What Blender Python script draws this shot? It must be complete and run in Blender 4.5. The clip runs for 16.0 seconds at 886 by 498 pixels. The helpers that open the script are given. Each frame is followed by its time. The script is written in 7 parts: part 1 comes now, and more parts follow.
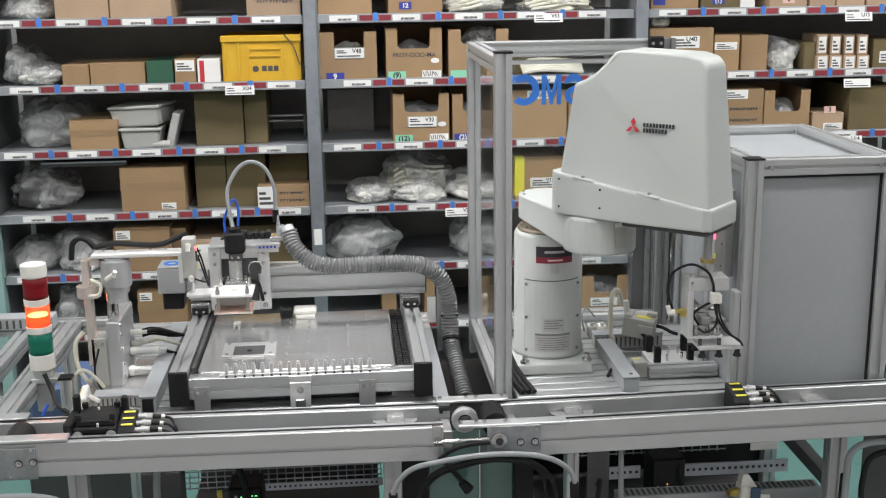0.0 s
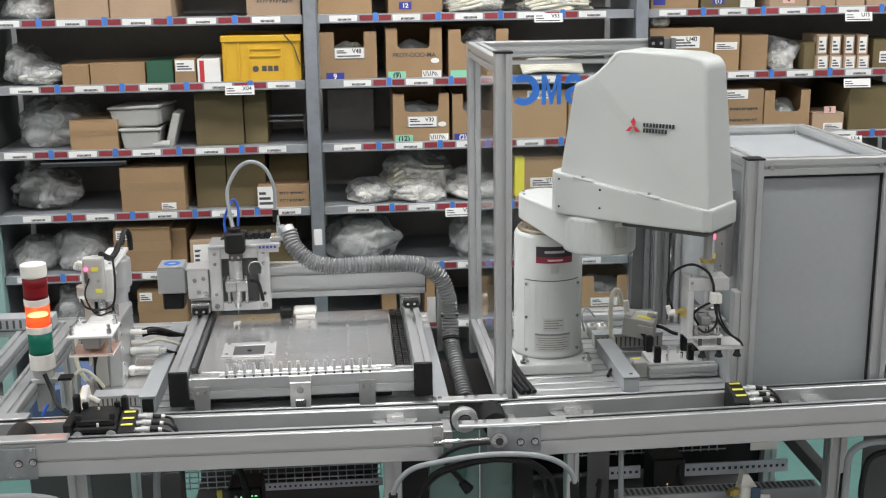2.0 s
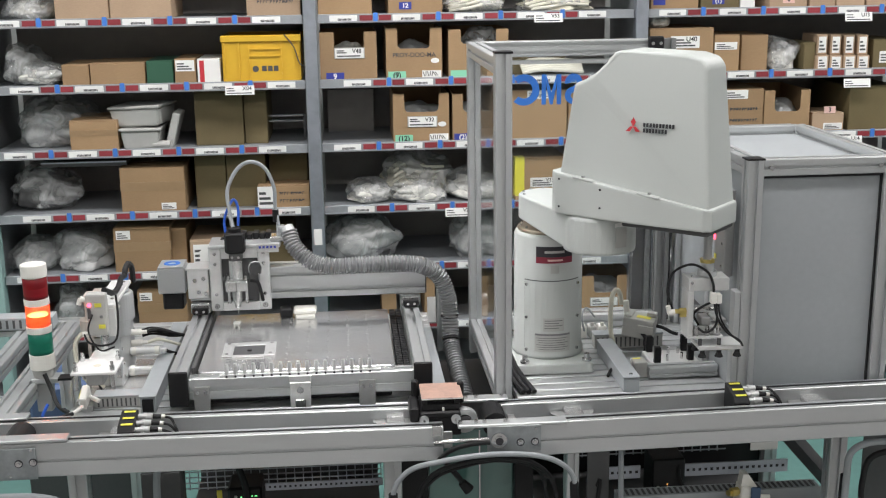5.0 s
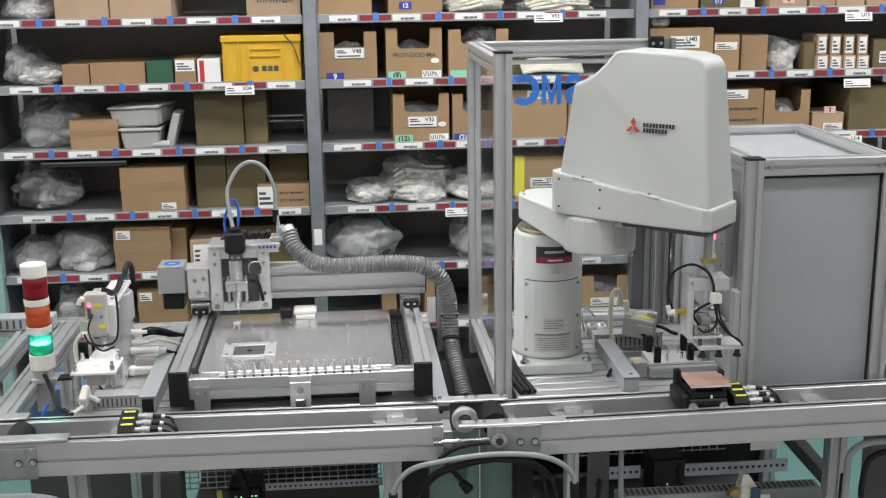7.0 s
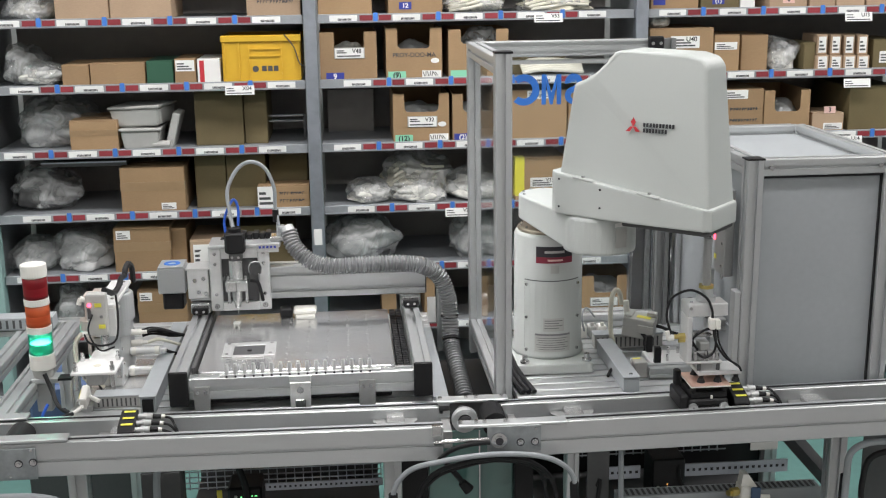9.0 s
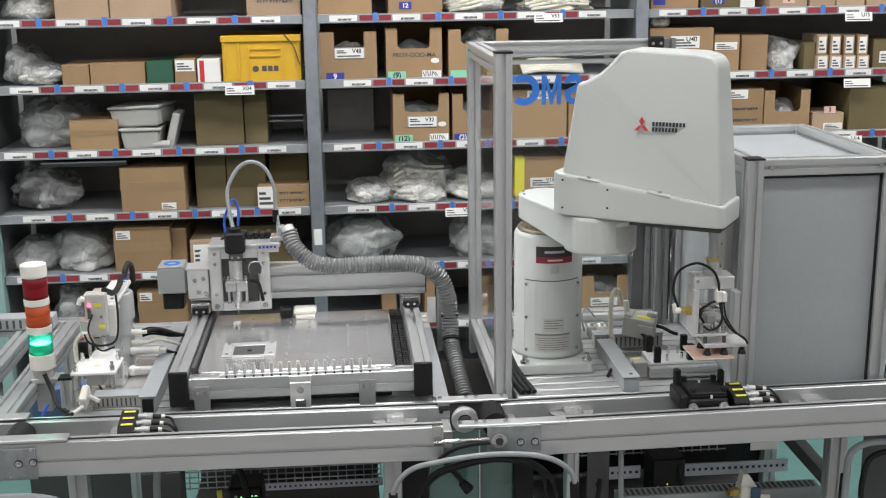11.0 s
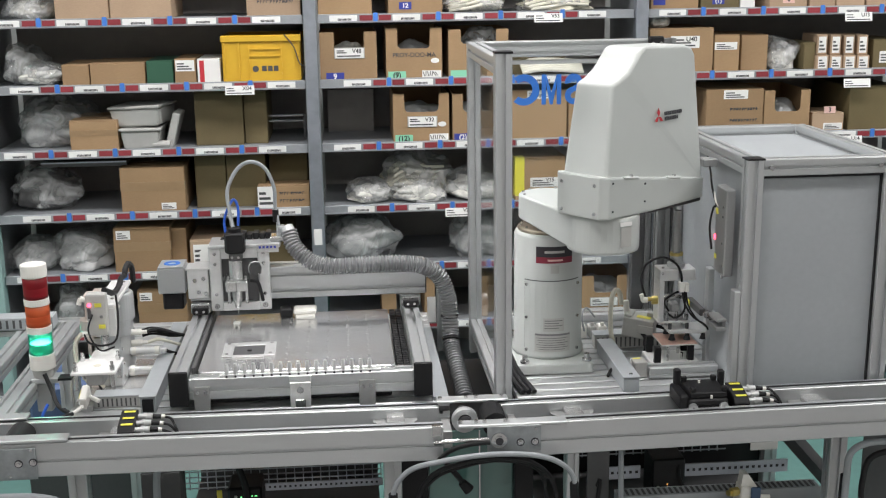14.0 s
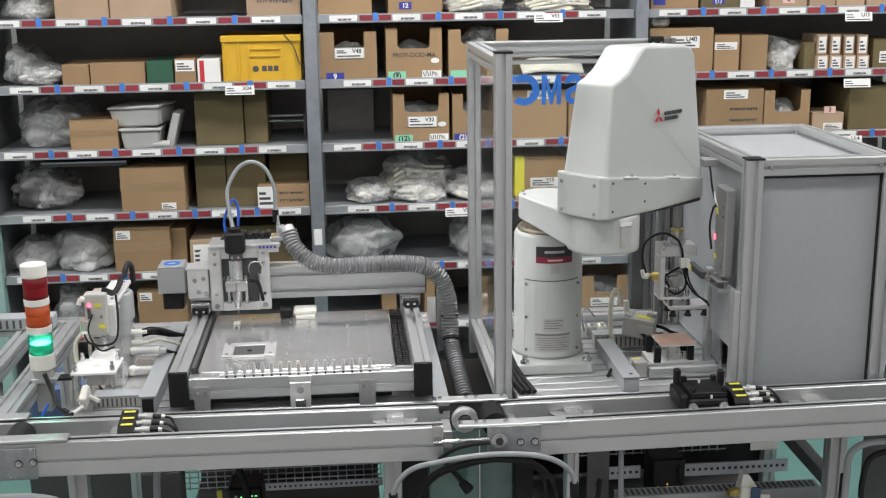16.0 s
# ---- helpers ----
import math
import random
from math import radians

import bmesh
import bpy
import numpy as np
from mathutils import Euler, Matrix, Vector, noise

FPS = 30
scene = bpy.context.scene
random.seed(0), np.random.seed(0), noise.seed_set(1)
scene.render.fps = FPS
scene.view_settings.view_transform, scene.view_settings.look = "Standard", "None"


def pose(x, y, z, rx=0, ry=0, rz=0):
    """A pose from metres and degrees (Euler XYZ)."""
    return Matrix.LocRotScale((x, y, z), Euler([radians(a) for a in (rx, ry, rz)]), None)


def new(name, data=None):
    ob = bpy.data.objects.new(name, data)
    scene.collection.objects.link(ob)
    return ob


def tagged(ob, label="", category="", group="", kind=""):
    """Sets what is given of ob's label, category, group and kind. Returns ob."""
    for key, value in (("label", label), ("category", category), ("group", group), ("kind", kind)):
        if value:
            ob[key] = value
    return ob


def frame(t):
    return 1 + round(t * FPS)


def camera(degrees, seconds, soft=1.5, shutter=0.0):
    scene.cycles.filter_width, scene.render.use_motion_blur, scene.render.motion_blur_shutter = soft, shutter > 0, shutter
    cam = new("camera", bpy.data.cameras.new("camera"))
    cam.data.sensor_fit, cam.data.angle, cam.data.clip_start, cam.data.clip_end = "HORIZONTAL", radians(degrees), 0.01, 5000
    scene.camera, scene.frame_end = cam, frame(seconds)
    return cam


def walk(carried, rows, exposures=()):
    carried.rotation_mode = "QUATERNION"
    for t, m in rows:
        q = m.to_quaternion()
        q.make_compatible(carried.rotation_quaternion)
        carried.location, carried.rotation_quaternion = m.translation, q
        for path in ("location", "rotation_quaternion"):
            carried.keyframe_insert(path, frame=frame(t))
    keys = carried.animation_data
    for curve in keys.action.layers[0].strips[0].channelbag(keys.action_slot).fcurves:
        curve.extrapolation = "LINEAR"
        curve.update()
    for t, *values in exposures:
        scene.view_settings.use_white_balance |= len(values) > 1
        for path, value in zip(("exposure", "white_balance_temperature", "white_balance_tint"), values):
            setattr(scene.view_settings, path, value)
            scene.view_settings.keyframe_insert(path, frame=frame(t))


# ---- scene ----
cam = camera(42.544, 16.0, soft=1.15)
STAND = pose(0.0, -2.523, 2.003, 76.158, 0.767, -5.062)
walk(cam, [(0.0, STAND), (16.0, STAND)])

# ---- world and light ----
world = bpy.data.worlds.new("hall_world")
scene.world = world
world.use_nodes = True
wbg = world.node_tree.nodes["Background"]
wbg.inputs[0].default_value = (0.9, 0.95, 1.0, 1)
wbg.inputs[1].default_value = 0.22
scene.view_settings.exposure = 0.0


# ---- materials ----
def mat(name, base, rough=0.5, metal=0.0, grain=0.0, scale=60.0, bump=0.0, stretch=(1, 1, 1), blotch=0.0, blotch_scale=4.0,
        trans=0.0, alpha=1.0, emit=None, power=0.0, vary=0.0, coat=0.0, spec=0.5, rvar=0.0):
    """Principled surface with grain at a fine scale, blotches at a large one, and some change from object to object."""
    m = bpy.data.materials.new(name)
    m.use_nodes = True
    nt = m.node_tree
    b = nt.nodes["Principled BSDF"]
    b.inputs["Roughness"].default_value = rough
    b.inputs["Metallic"].default_value = metal
    b.inputs["Transmission Weight"].default_value = trans
    b.inputs["Alpha"].default_value = alpha
    b.inputs["Coat Weight"].default_value = coat
    b.inputs["Specular IOR Level"].default_value = spec
    col = nt.nodes.new("ShaderNodeRGB")
    col.outputs[0].default_value = (*base, 1)
    out = col.outputs[0]
    tc = nt.nodes.new("ShaderNodeTexCoord")
    mp = nt.nodes.new("ShaderNodeMapping")
    mp.inputs["Scale"].default_value = stretch
    nt.links.new(tc.outputs["Object"], mp.inputs[0])

    def times(src, fac_socket, lo, hi):
        mr = nt.nodes.new("ShaderNodeMapRange")
        mr.inputs["From Min"].default_value = 0.25
        mr.inputs["From Max"].default_value = 0.75
        mr.inputs["To Min"].default_value = lo
        mr.inputs["To Max"].default_value = hi
        nt.links.new(fac_socket, mr.inputs[0])
        mx = nt.nodes.new("ShaderNodeVectorMath")
        mx.operation = "SCALE"
        nt.links.new(src, mx.inputs[0])
        nt.links.new(mr.outputs[0], mx.inputs["Scale"])
        return mx.outputs[0]

    nz = nt.nodes.new("ShaderNodeTexNoise")
    nz.inputs["Scale"].default_value = scale
    nz.inputs["Detail"].default_value = 5
    nt.links.new(mp.outputs[0], nz.inputs["Vector"])
    if grain:
        out = times(out, nz.outputs[0], 1 - grain, 1 + grain)
    if blotch:
        n2 = nt.nodes.new("ShaderNodeTexNoise")
        n2.inputs["Scale"].default_value = blotch_scale
        n2.inputs["Detail"].default_value = 3
        nt.links.new(tc.outputs["Object"], n2.inputs["Vector"])
        out = times(out, n2.outputs[0], 1 - blotch, 1 + blotch)
    if vary:
        oi = nt.nodes.new("ShaderNodeObjectInfo")
        mr = nt.nodes.new("ShaderNodeMapRange")
        mr.inputs["To Min"].default_value = 1 - vary
        mr.inputs["To Max"].default_value = 1 + vary
        nt.links.new(oi.outputs["Random"], mr.inputs[0])
        mx = nt.nodes.new("ShaderNodeVectorMath")
        mx.operation = "SCALE"
        nt.links.new(out, mx.inputs[0])
        nt.links.new(mr.outputs[0], mx.inputs["Scale"])
        out = mx.outputs[0]
    nt.links.new(out, b.inputs["Base Color"])
    if rvar:
        mr = nt.nodes.new("ShaderNodeMapRange")
        mr.inputs["From Min"].default_value = 0.3
        mr.inputs["From Max"].default_value = 0.7
        mr.inputs["To Min"].default_value = max(0.02, rough - rvar)
        mr.inputs["To Max"].default_value = rough + rvar
        nt.links.new(nz.outputs[0], mr.inputs[0])
        nt.links.new(mr.outputs[0], b.inputs["Roughness"])
    if bump:
        bp = nt.nodes.new("ShaderNodeBump")
        bp.inputs["Strength"].default_value = bump
        bp.inputs["Distance"].default_value = 0.002
        nt.links.new(nz.outputs[0], bp.inputs["Height"])
        nt.links.new(bp.outputs[0], b.inputs["Normal"])
    if emit:
        b.inputs["Emission Color"].default_value = (*emit, 1)
        b.inputs["Emission Strength"].default_value = power
    return m


ALU = mat("anodised_aluminium", (0.575, 0.59, 0.595), 0.38, 0.7, 0.03, 300, 0.0, (1, 1, 1), 0.03, 6, rvar=0.05)
ALU_D = mat("dull_aluminium", (0.40, 0.405, 0.40), 0.5, 0.7, 0.06, 200, 0.03, blotch=0.06, rvar=0.06)
ALU_MILL = mat("milled_aluminium", (0.72, 0.72, 0.715), 0.22, 0.8, 0.012, 90, 0.0, (1, 10, 1), 0.02, 3, rvar=0.03)
STEEL = mat("bright_steel", (0.62, 0.62, 0.62), 0.22, 1.0, 0.04, 100)
GALV = mat("galvanised_steel", (0.42, 0.45, 0.50), 0.38, 0.8, 0.08, 30, 0.02, blotch=0.1, blotch_scale=9)
SHELF = mat("grey_shelf_steel", (0.36, 0.38, 0.40), 0.45, 0.5, 0.06, 60, 0.02, blotch=0.08)
SHELF_IN = mat("dark_back_steel", (0.33, 0.31, 0.29), 0.6, 0.1, 0.06, 20, blotch=0.1)
POST_TEAL = mat("teal_post_paint", (0.28, 0.42, 0.40), 0.5, 0.0, 0.04, 50)
ROBOT = mat("robot_cream_paint", (0.475, 0.50, 0.482), 0.4, 0.0, 0.015, 400, 0.03, blotch=0.02, blotch_scale=5)
ROBOT_D = mat("robot_underside", (0.06, 0.06, 0.06), 0.6)
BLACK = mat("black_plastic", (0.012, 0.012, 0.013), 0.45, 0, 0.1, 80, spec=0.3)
RUBBER = mat("black_rubber", (0.013, 0.013, 0.014), 0.55, 0, 0.1, 90, spec=0.3)
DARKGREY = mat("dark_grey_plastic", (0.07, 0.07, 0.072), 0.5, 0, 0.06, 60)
GREY = mat("grey_panel", (0.36, 0.383, 0.397), 0.5, 0.1, 0.03, 60, 0.02, blotch=0.05, blotch_scale=3)
PALEGREY = mat("pale_grey_plastic", (0.42, 0.42, 0.40), 0.5, 0, 0.03, 60, blotch=0.04)
WHITE = mat("white_plastic", (0.76, 0.75, 0.70), 0.4, 0, 0.02, 60)
PAPER = mat("white_paper", (0.80, 0.80, 0.78), 0.7, 0, 0.02, 60, vary=0.05)
CARD = mat("cardboard", (0.33, 0.215, 0.115), 0.75, 0, 0.07, 90, 0.05, (1, 1, 6), 0.07, 5, vary=0.12)
CARD_L = mat("pale_cardboard", (0.40, 0.285, 0.19), 0.75, 0, 0.07, 90, 0.05, (1, 1, 6), 0.07, 5, vary=0.1)
CARD_D = mat("old_cardboard", (0.135, 0.105, 0.048), 0.75, 0, 0.07, 90, 0.05, (1, 1, 6), 0.09, 5, vary=0.12)
TAPE = mat("brown_tape", (0.30, 0.20, 0.11), 0.35, 0, 0.05, 40)
YELLOW = mat("yellow_crate_plastic", (0.66, 0.40, 0.03), 0.45, 0, 0.03, 60)
RED = mat("red_strip", (0.27, 0.035, 0.045), 0.5, 0, 0.08, 40, vary=0.2)
BLUE = mat("blue_tape", (0.06, 0.20, 0.62), 0.5)
GREENTAG = mat("green_tag", (0.25, 0.62, 0.42), 0.6)
NAVYTAG = mat("navy_tag", (0.035, 0.05, 0.30), 0.6)
YTAG = mat("yellow_tag", (0.74, 0.68, 0.08), 0.5)
PINKTAG = mat("pink_tag", (0.75, 0.5, 0.45), 0.6)
INK = mat("dark_ink", (0.03, 0.03, 0.035), 0.7)
REDINK = mat("red_print", (0.50, 0.03, 0.04), 0.5)
BLUEPRINT = mat("blue_film_print", (0.03, 0.16, 0.55), 0.4)
COPPER = mat("copper_clad", (0.64, 0.42, 0.34), 0.35, 0.45, 0.08, 120, blotch=0.1, blotch_scale=20)
BAG = mat("clear_plastic_bag", (0.40, 0.41, 0.405), 0.3, 0, 0.12, 25, 0.5, blotch=0.2, blotch_scale=14, coat=0.4, vary=0.15)
WOVEN = mat("cream_hose", (0.72, 0.70, 0.60), 0.5, 0, 0.05, 60)
FLOORM = mat("teal_floor_paint", (0.13, 0.265, 0.24), 0.45, 0, 0.05, 30, 0.02, blotch=0.1, blotch_scale=2)
# grey for the added front floor, so bounce light stays neutral
BOUNCEM = mat("neutral_bounce_paint", (0.34, 0.335, 0.33), 0.5, 0, 0.05, 30, 0.02, blotch=0.1, blotch_scale=2)
WALLM = mat("wall_paint", (0.66, 0.66, 0.65), 0.8, 0, 0.03, 30, blotch=0.04, blotch_scale=1.5)
CEILM = mat("ceiling_paint", (0.78, 0.78, 0.76), 0.85, 0, 0.03, 20)
LAMPM = mat("lamp_diffuser", (0.9, 0.9, 0.9), 0.5, emit=(1, 0.97, 0.92), power=6.0)
BELT = mat("dark_belt", (0.05, 0.05, 0.05), 0.7, 0, 0.1, 60)
BLUEBIN = mat("blue_bin_plastic", (0.09, 0.14, 0.27), 0.5)
GREENBIN = mat("dark_green_plastic", (0.03, 0.10, 0.06), 0.5)
LED_RED = mat("red_led", (0.8, 0.05, 0.08), 0.4, emit=(1, 0.05, 0.1), power=7.0)
LED_GREEN = mat("green_led", (0.1, 0.8, 0.2), 0.4, emit=(0.2, 1, 0.3), power=2.0)
LED_AMBER = mat("amber_led", (0.8, 0.4, 0.1), 0.4, emit=(1, 0.45, 0.1), power=1.5)
BRASS = mat("brass", (0.62, 0.50, 0.18), 0.3, 0.9, 0.05, 60)
BLUETUBE = mat("blue_tube", (0.03, 0.12, 0.60), 0.35)
NATTUBE = mat("cream_tube", (0.66, 0.64, 0.54), 0.4)
GREYHOSE = mat("grey_cable", (0.29, 0.31, 0.325), 0.5)


def glass(name, tint, rough=0.03):
    m = bpy.data.materials.new(name)
    m.use_nodes = True
    nt = m.node_tree
    b = nt.nodes["Principled BSDF"]
    b.inputs["Base Color"].default_value = (*tint, 1)
    b.inputs["Roughness"].default_value = rough
    b.inputs["IOR"].default_value = 1.3
    b.inputs["Transmission Weight"].default_value = 1.0
    return m


GLASS = glass("clear_acrylic", (0.93, 0.95, 0.95))


# ---- building helpers ----
ORG = {}


def thing(name, x, y, z, label, category, group="", kind=""):
    ob = new(name)
    ob.empty_display_size = 0.05
    ob.location = (x, y, z)
    ORG[ob.name] = Vector((x, y, z))
    return tagged(ob, label, category, group, kind)


def part(name, bm, material, parent, label="", smooth=False):
    """One mesh under a thing or part; the bmesh is in the world's place."""
    org = ORG[parent.name] if parent else Vector((0, 0, 0))
    bmesh.ops.translate(bm, verts=bm.verts, vec=-org)
    me = bpy.data.meshes.new(name)
    bm.to_mesh(me)
    bm.free()
    me.materials.append(material)
    if smooth:
        me.shade_smooth()
    ob = new(name, me)
    ob.parent = parent
    ORG[ob.name] = org
    if label:
        ob["label"] = label
    return ob


def solo(name, bm, material, x, y, z, label, category, group="", kind="", smooth=False):
    """A thing that is one mesh."""
    bmesh.ops.translate(bm, verts=bm.verts, vec=(-x, -y, -z))
    me = bpy.data.meshes.new(name)
    bm.to_mesh(me)
    bm.free()
    me.materials.append(material)
    if smooth:
        me.shade_smooth()
    ob = new(name, me)
    ob.location = (x, y, z)
    ORG[ob.name] = Vector((x, y, z))
    return tagged(ob, label, category, group, kind)


def join(*bms):
    out = bms[0]
    for b in bms[1:]:
        me = bpy.data.meshes.new("tmp")
        b.to_mesh(me)
        b.free()
        out.from_mesh(me)
        bpy.data.meshes.remove(me)
    return out


def box(x0, x1, y0, y1, z0, z1, bevel=0.0, seg=1):
    bm = bmesh.new()
    bmesh.ops.create_cube(bm, size=1.0)
    for v in bm.verts:
        v.co = Vector(((x0 + x1) / 2 + v.co.x * (x1 - x0), (y0 + y1) / 2 + v.co.y * (y1 - y0), (z0 + z1) / 2 + v.co.z * (z1 - z0)))
    if bevel:
        bmesh.ops.bevel(bm, geom=bm.edges[:], offset=bevel, segments=seg, profile=0.6, affect="EDGES")
    return bm


def spun(bm, m):
    bmesh.ops.transform(bm, matrix=m, verts=bm.verts)
    return bm


def about(x, y, z, rx=0, ry=0, rz=0):
    return Matrix.Translation((x, y, z)) @ pose(0, 0, 0, rx, ry, rz) @ Matrix.Translation((-x, -y, -z))


def cyl(p, q, r, r2=None, n=20, bevel=0.0):
    """A cylinder or cone from p to q."""
    p, q = Vector(p), Vector(q)
    bm = bmesh.new()
    bmesh.ops.create_cone(bm, cap_ends=True, segments=n, radius1=r, radius2=r if r2 is None else r2, depth=(q - p).length)
    if bevel:
        rim = [e for e in bm.edges if abs(e.verts[0].co.z - e.verts[1].co.z) < 1e-6]
        bmesh.ops.bevel(bm, geom=rim, offset=bevel, segments=2, profile=0.6, affect="EDGES")
    turn = (q - p).to_track_quat("Z", "Y").to_matrix().to_4x4()
    return spun(bm, Matrix.Translation((p + q) / 2) @ turn)


def ring(c, r_out, r_in, h, n=28):
    """A flat ring about the z axis, from c up by h."""
    return lathe(c, [(r_in, 0), (r_out, 0), (r_out, h), (r_in, h), (r_in, 0)], n)


def lathe(c, outline, n=28):
    bm = bmesh.new()
    rows = []
    for r, z in outline:
        rows.append([bm.verts.new((c[0] + r * math.cos(2 * math.pi * k / n), c[1] + r * math.sin(2 * math.pi * k / n), c[2] + z)) for k in range(n)])
    for a, b in zip(rows, rows[1:]):
        for k in range(n):
            bm.faces.new((a[k], a[(k + 1) % n], b[(k + 1) % n], b[k]))
    bmesh.ops.remove_doubles(bm, verts=bm.verts, dist=1e-6)
    return bm


def prism(points, axis, a, b, bevel=0.0, seg=1):
    """A polygon in the two other axes, drawn out along axis from a to b. axis x: (y, z); y: (x, z); z: (x, y)."""
    bm = bmesh.new()

    def at(u, v, w):
        return {"x": (w, u, v), "y": (u, w, v), "z": (u, v, w)}[axis]
    lo = [bm.verts.new(at(u, v, a)) for u, v in points]
    hi = [bm.verts.new(at(u, v, b)) for u, v in points]
    n = len(points)
    bm.faces.new(lo)
    bm.faces.new(hi[::-1])
    for k in range(n):
        bm.faces.new((lo[k], hi[k], hi[(k + 1) % n], lo[(k + 1) % n]))
    bmesh.ops.recalc_face_normals(bm, faces=bm.faces)
    if bevel:
        bmesh.ops.bevel(bm, geom=bm.edges[:], offset=bevel, segments=seg, profile=0.6, affect="EDGES")
    return bm


def slotted(u0, u1, v0, v1, nu, nv, slot=0.009, deep=0.008):
    """The outline of a slotted extrusion with nu slots on its u sides and nv on its v sides."""
    pts, r = [], 0.0025

    def run(a, b, n):
        out = []
        for k in range(n):
            c = a + (b - a) * (k + 0.5) / n
            s = slot / 2 if b > a else -slot / 2
            out += [(c - s, 0), (c - s, deep), (c + s, deep), (c + s, 0)]
        return out
    pts.append((u0 + r, v0))
    pts += [(c, v0 + d) for c, d in run(u0, u1, nu)]
    pts += [(u1 - r, v0), (u1, v0 + r)]
    pts += [(u1 - d, c) for c, d in run(v0, v1, nv)]
    pts += [(u1, v1 - r), (u1 - r, v1)]
    pts += [(c, v1 - d) for c, d in run(u1, u0, nu)]
    pts += [(u0 + r, v1), (u0, v1 - r)]
    pts += [(u0 + d, c) for c, d in run(v1, v0, nv)]
    pts.append((u0, v0 + r))
    return pts


def beam(axis, a, b, u0, u1, v0, v1, nu=1, nv=1, slot=0.009, deep=0.008):
    """A slotted aluminium extrusion along an axis."""
    return prism(slotted(u0, u1, v0, v1, nu, nv, slot, deep), axis, a, b)


def smooth_path(points, n=8):
    """A Catmull-Rom line through the points."""
    p = [Vector(q) for q in points]
    p = [2 * p[0] - p[1]] + p + [2 * p[-1] - p[-2]]
    out = []
    for i in range(1, len(p) - 2):
        for k in range(n):
            t = k / n
            out.append(0.5 * (2 * p[i] + (p[i + 1] - p[i - 1]) * t + (2 * p[i - 1] - 5 * p[i] + 4 * p[i + 1] - p[i + 2]) * t * t
                              + (3 * p[i] - p[i - 1] - 3 * p[i + 1] + p[i + 2]) * t ** 3))
    out.append(p[-2])
    return out


def tube(points, r, n=8, steps=8, ribs=None):
    """A round hose through the points; ribs: (pitch, depth) for a corrugated one."""
    path = smooth_path(points, steps)
    if ribs:
        pitch, deep = ribs
        fine, along = [], 0.0
        cum = [0.0]
        for a, b in zip(path, path[1:]):
            cum.append(cum[-1] + (b - a).length)
        i, s = 0, 0.0
        radii = []
        k = 0
        while s < cum[-1]:
            while cum[i + 1] < s:
                i += 1
            f = (s - cum[i]) / max(1e-9, cum[i + 1] - cum[i])
            fine.append(path[i].lerp(path[i + 1], f))
            radii.append(r if k % 4 < 2 else r - deep)
            s += pitch / 4
            k += 1
        path = fine
    else:
        radii = [r] * len(path)
    bm = bmesh.new()
    up = Vector((0.3, 0.2, 1)).normalized()
    rows = []
    side = None
    for i, c in enumerate(path):
        d = (path[min(i + 1, len(path) - 1)] - path[max(i - 1, 0)]).normalized()
        if side is None:
            side = d.cross(up)
            if side.length < 0.05:
                side = d.cross(Vector((1, 0, 0)))
        side = (side - d * side.dot(d)).normalized()
        o = d.cross(side)
        rows.append([bm.verts.new(c + radii[i] * (math.cos(2 * math.pi * k / n) * side + math.sin(2 * math.pi * k / n) * o)) for k in range(n)])
    for a, b in zip(rows, rows[1:]):
        for k in range(n):
            bm.faces.new((a[k], a[(k + 1) % n], b[(k + 1) % n], b[k]))
    bm.faces.new(rows[0][::-1])
    bm.faces.new(rows[-1])
    bmesh.ops.recalc_face_normals(bm, faces=bm.faces)
    return bm


def words(text, size, material, parent, m, name="lettering", label="", bold=0.0):
    """Raised letters, lying in the plane of m (x along the line, z of m off the surface)."""
    cu = bpy.data.curves.new("font", "FONT")
    cu.body, cu.size, cu.extrude, cu.align_x, cu.align_y, cu.offset = text, size, 0.0004, "CENTER", "CENTER", bold
    tmp = bpy.data.objects.new("font", cu)
    me = bpy.data.meshes.new_from_object(tmp)
    bpy.data.objects.remove(tmp)
    me.transform(m)
    bm = bmesh.new()
    bm.from_mesh(me)
    bpy.data.meshes.remove(me)
    return part(name, bm, material, parent, label)


def facing(x, y, z, rz=0):
    """A plane that faces the aisle (towards -y)."""
    return pose(x, y, z, 0, 0, rz) @ pose(0, 0, 0, 90, 0, 0)


# ---- the hall ----
def hall():
    # added floor strip out of view; its grey keeps green bounce off the metal
    solo("walkway", box(-5, 6, -5, -0.25, -0.1, 0.0), BOUNCEM, 0, -1, 0, "unseen grey floor strip added for neutral bounce light", "floor", kind="structure")
    solo("floor", box(-5, 6, -0.25, 5, -0.1, 0.0), FLOORM, 0, 0, 0, "teal-green painted hall floor", "floor", kind="structure")
    solo("ceiling", box(-5, 6, -5, 5, 3.3, 3.4), CEILM, 0, 0, 3.3, "plain pale ceiling", "ceiling", kind="structure")
    solo("wall_north", box(-5, 6, 5.0, 5.15, -0.1, 3.4), WALLM, 0, 5, 0, "plain grey wall behind the shelves", "wall", kind="structure")
    solo("wall_south", box(-5, 6, -5.15, -5.0, -0.1, 3.4), WALLM, 0, -5, 0, "plain grey wall", "wall", kind="structure")
    solo("wall_west", box(-5.15, -5, -5, 5, -0.1, 3.4), WALLM, -5, 0, 0, "plain grey wall", "wall", kind="structure")
    solo("wall_east", box(6, 6.15, -5, 5, -0.1, 3.4), WALLM, 6, 0, 0, "plain grey wall", "wall", kind="structure")


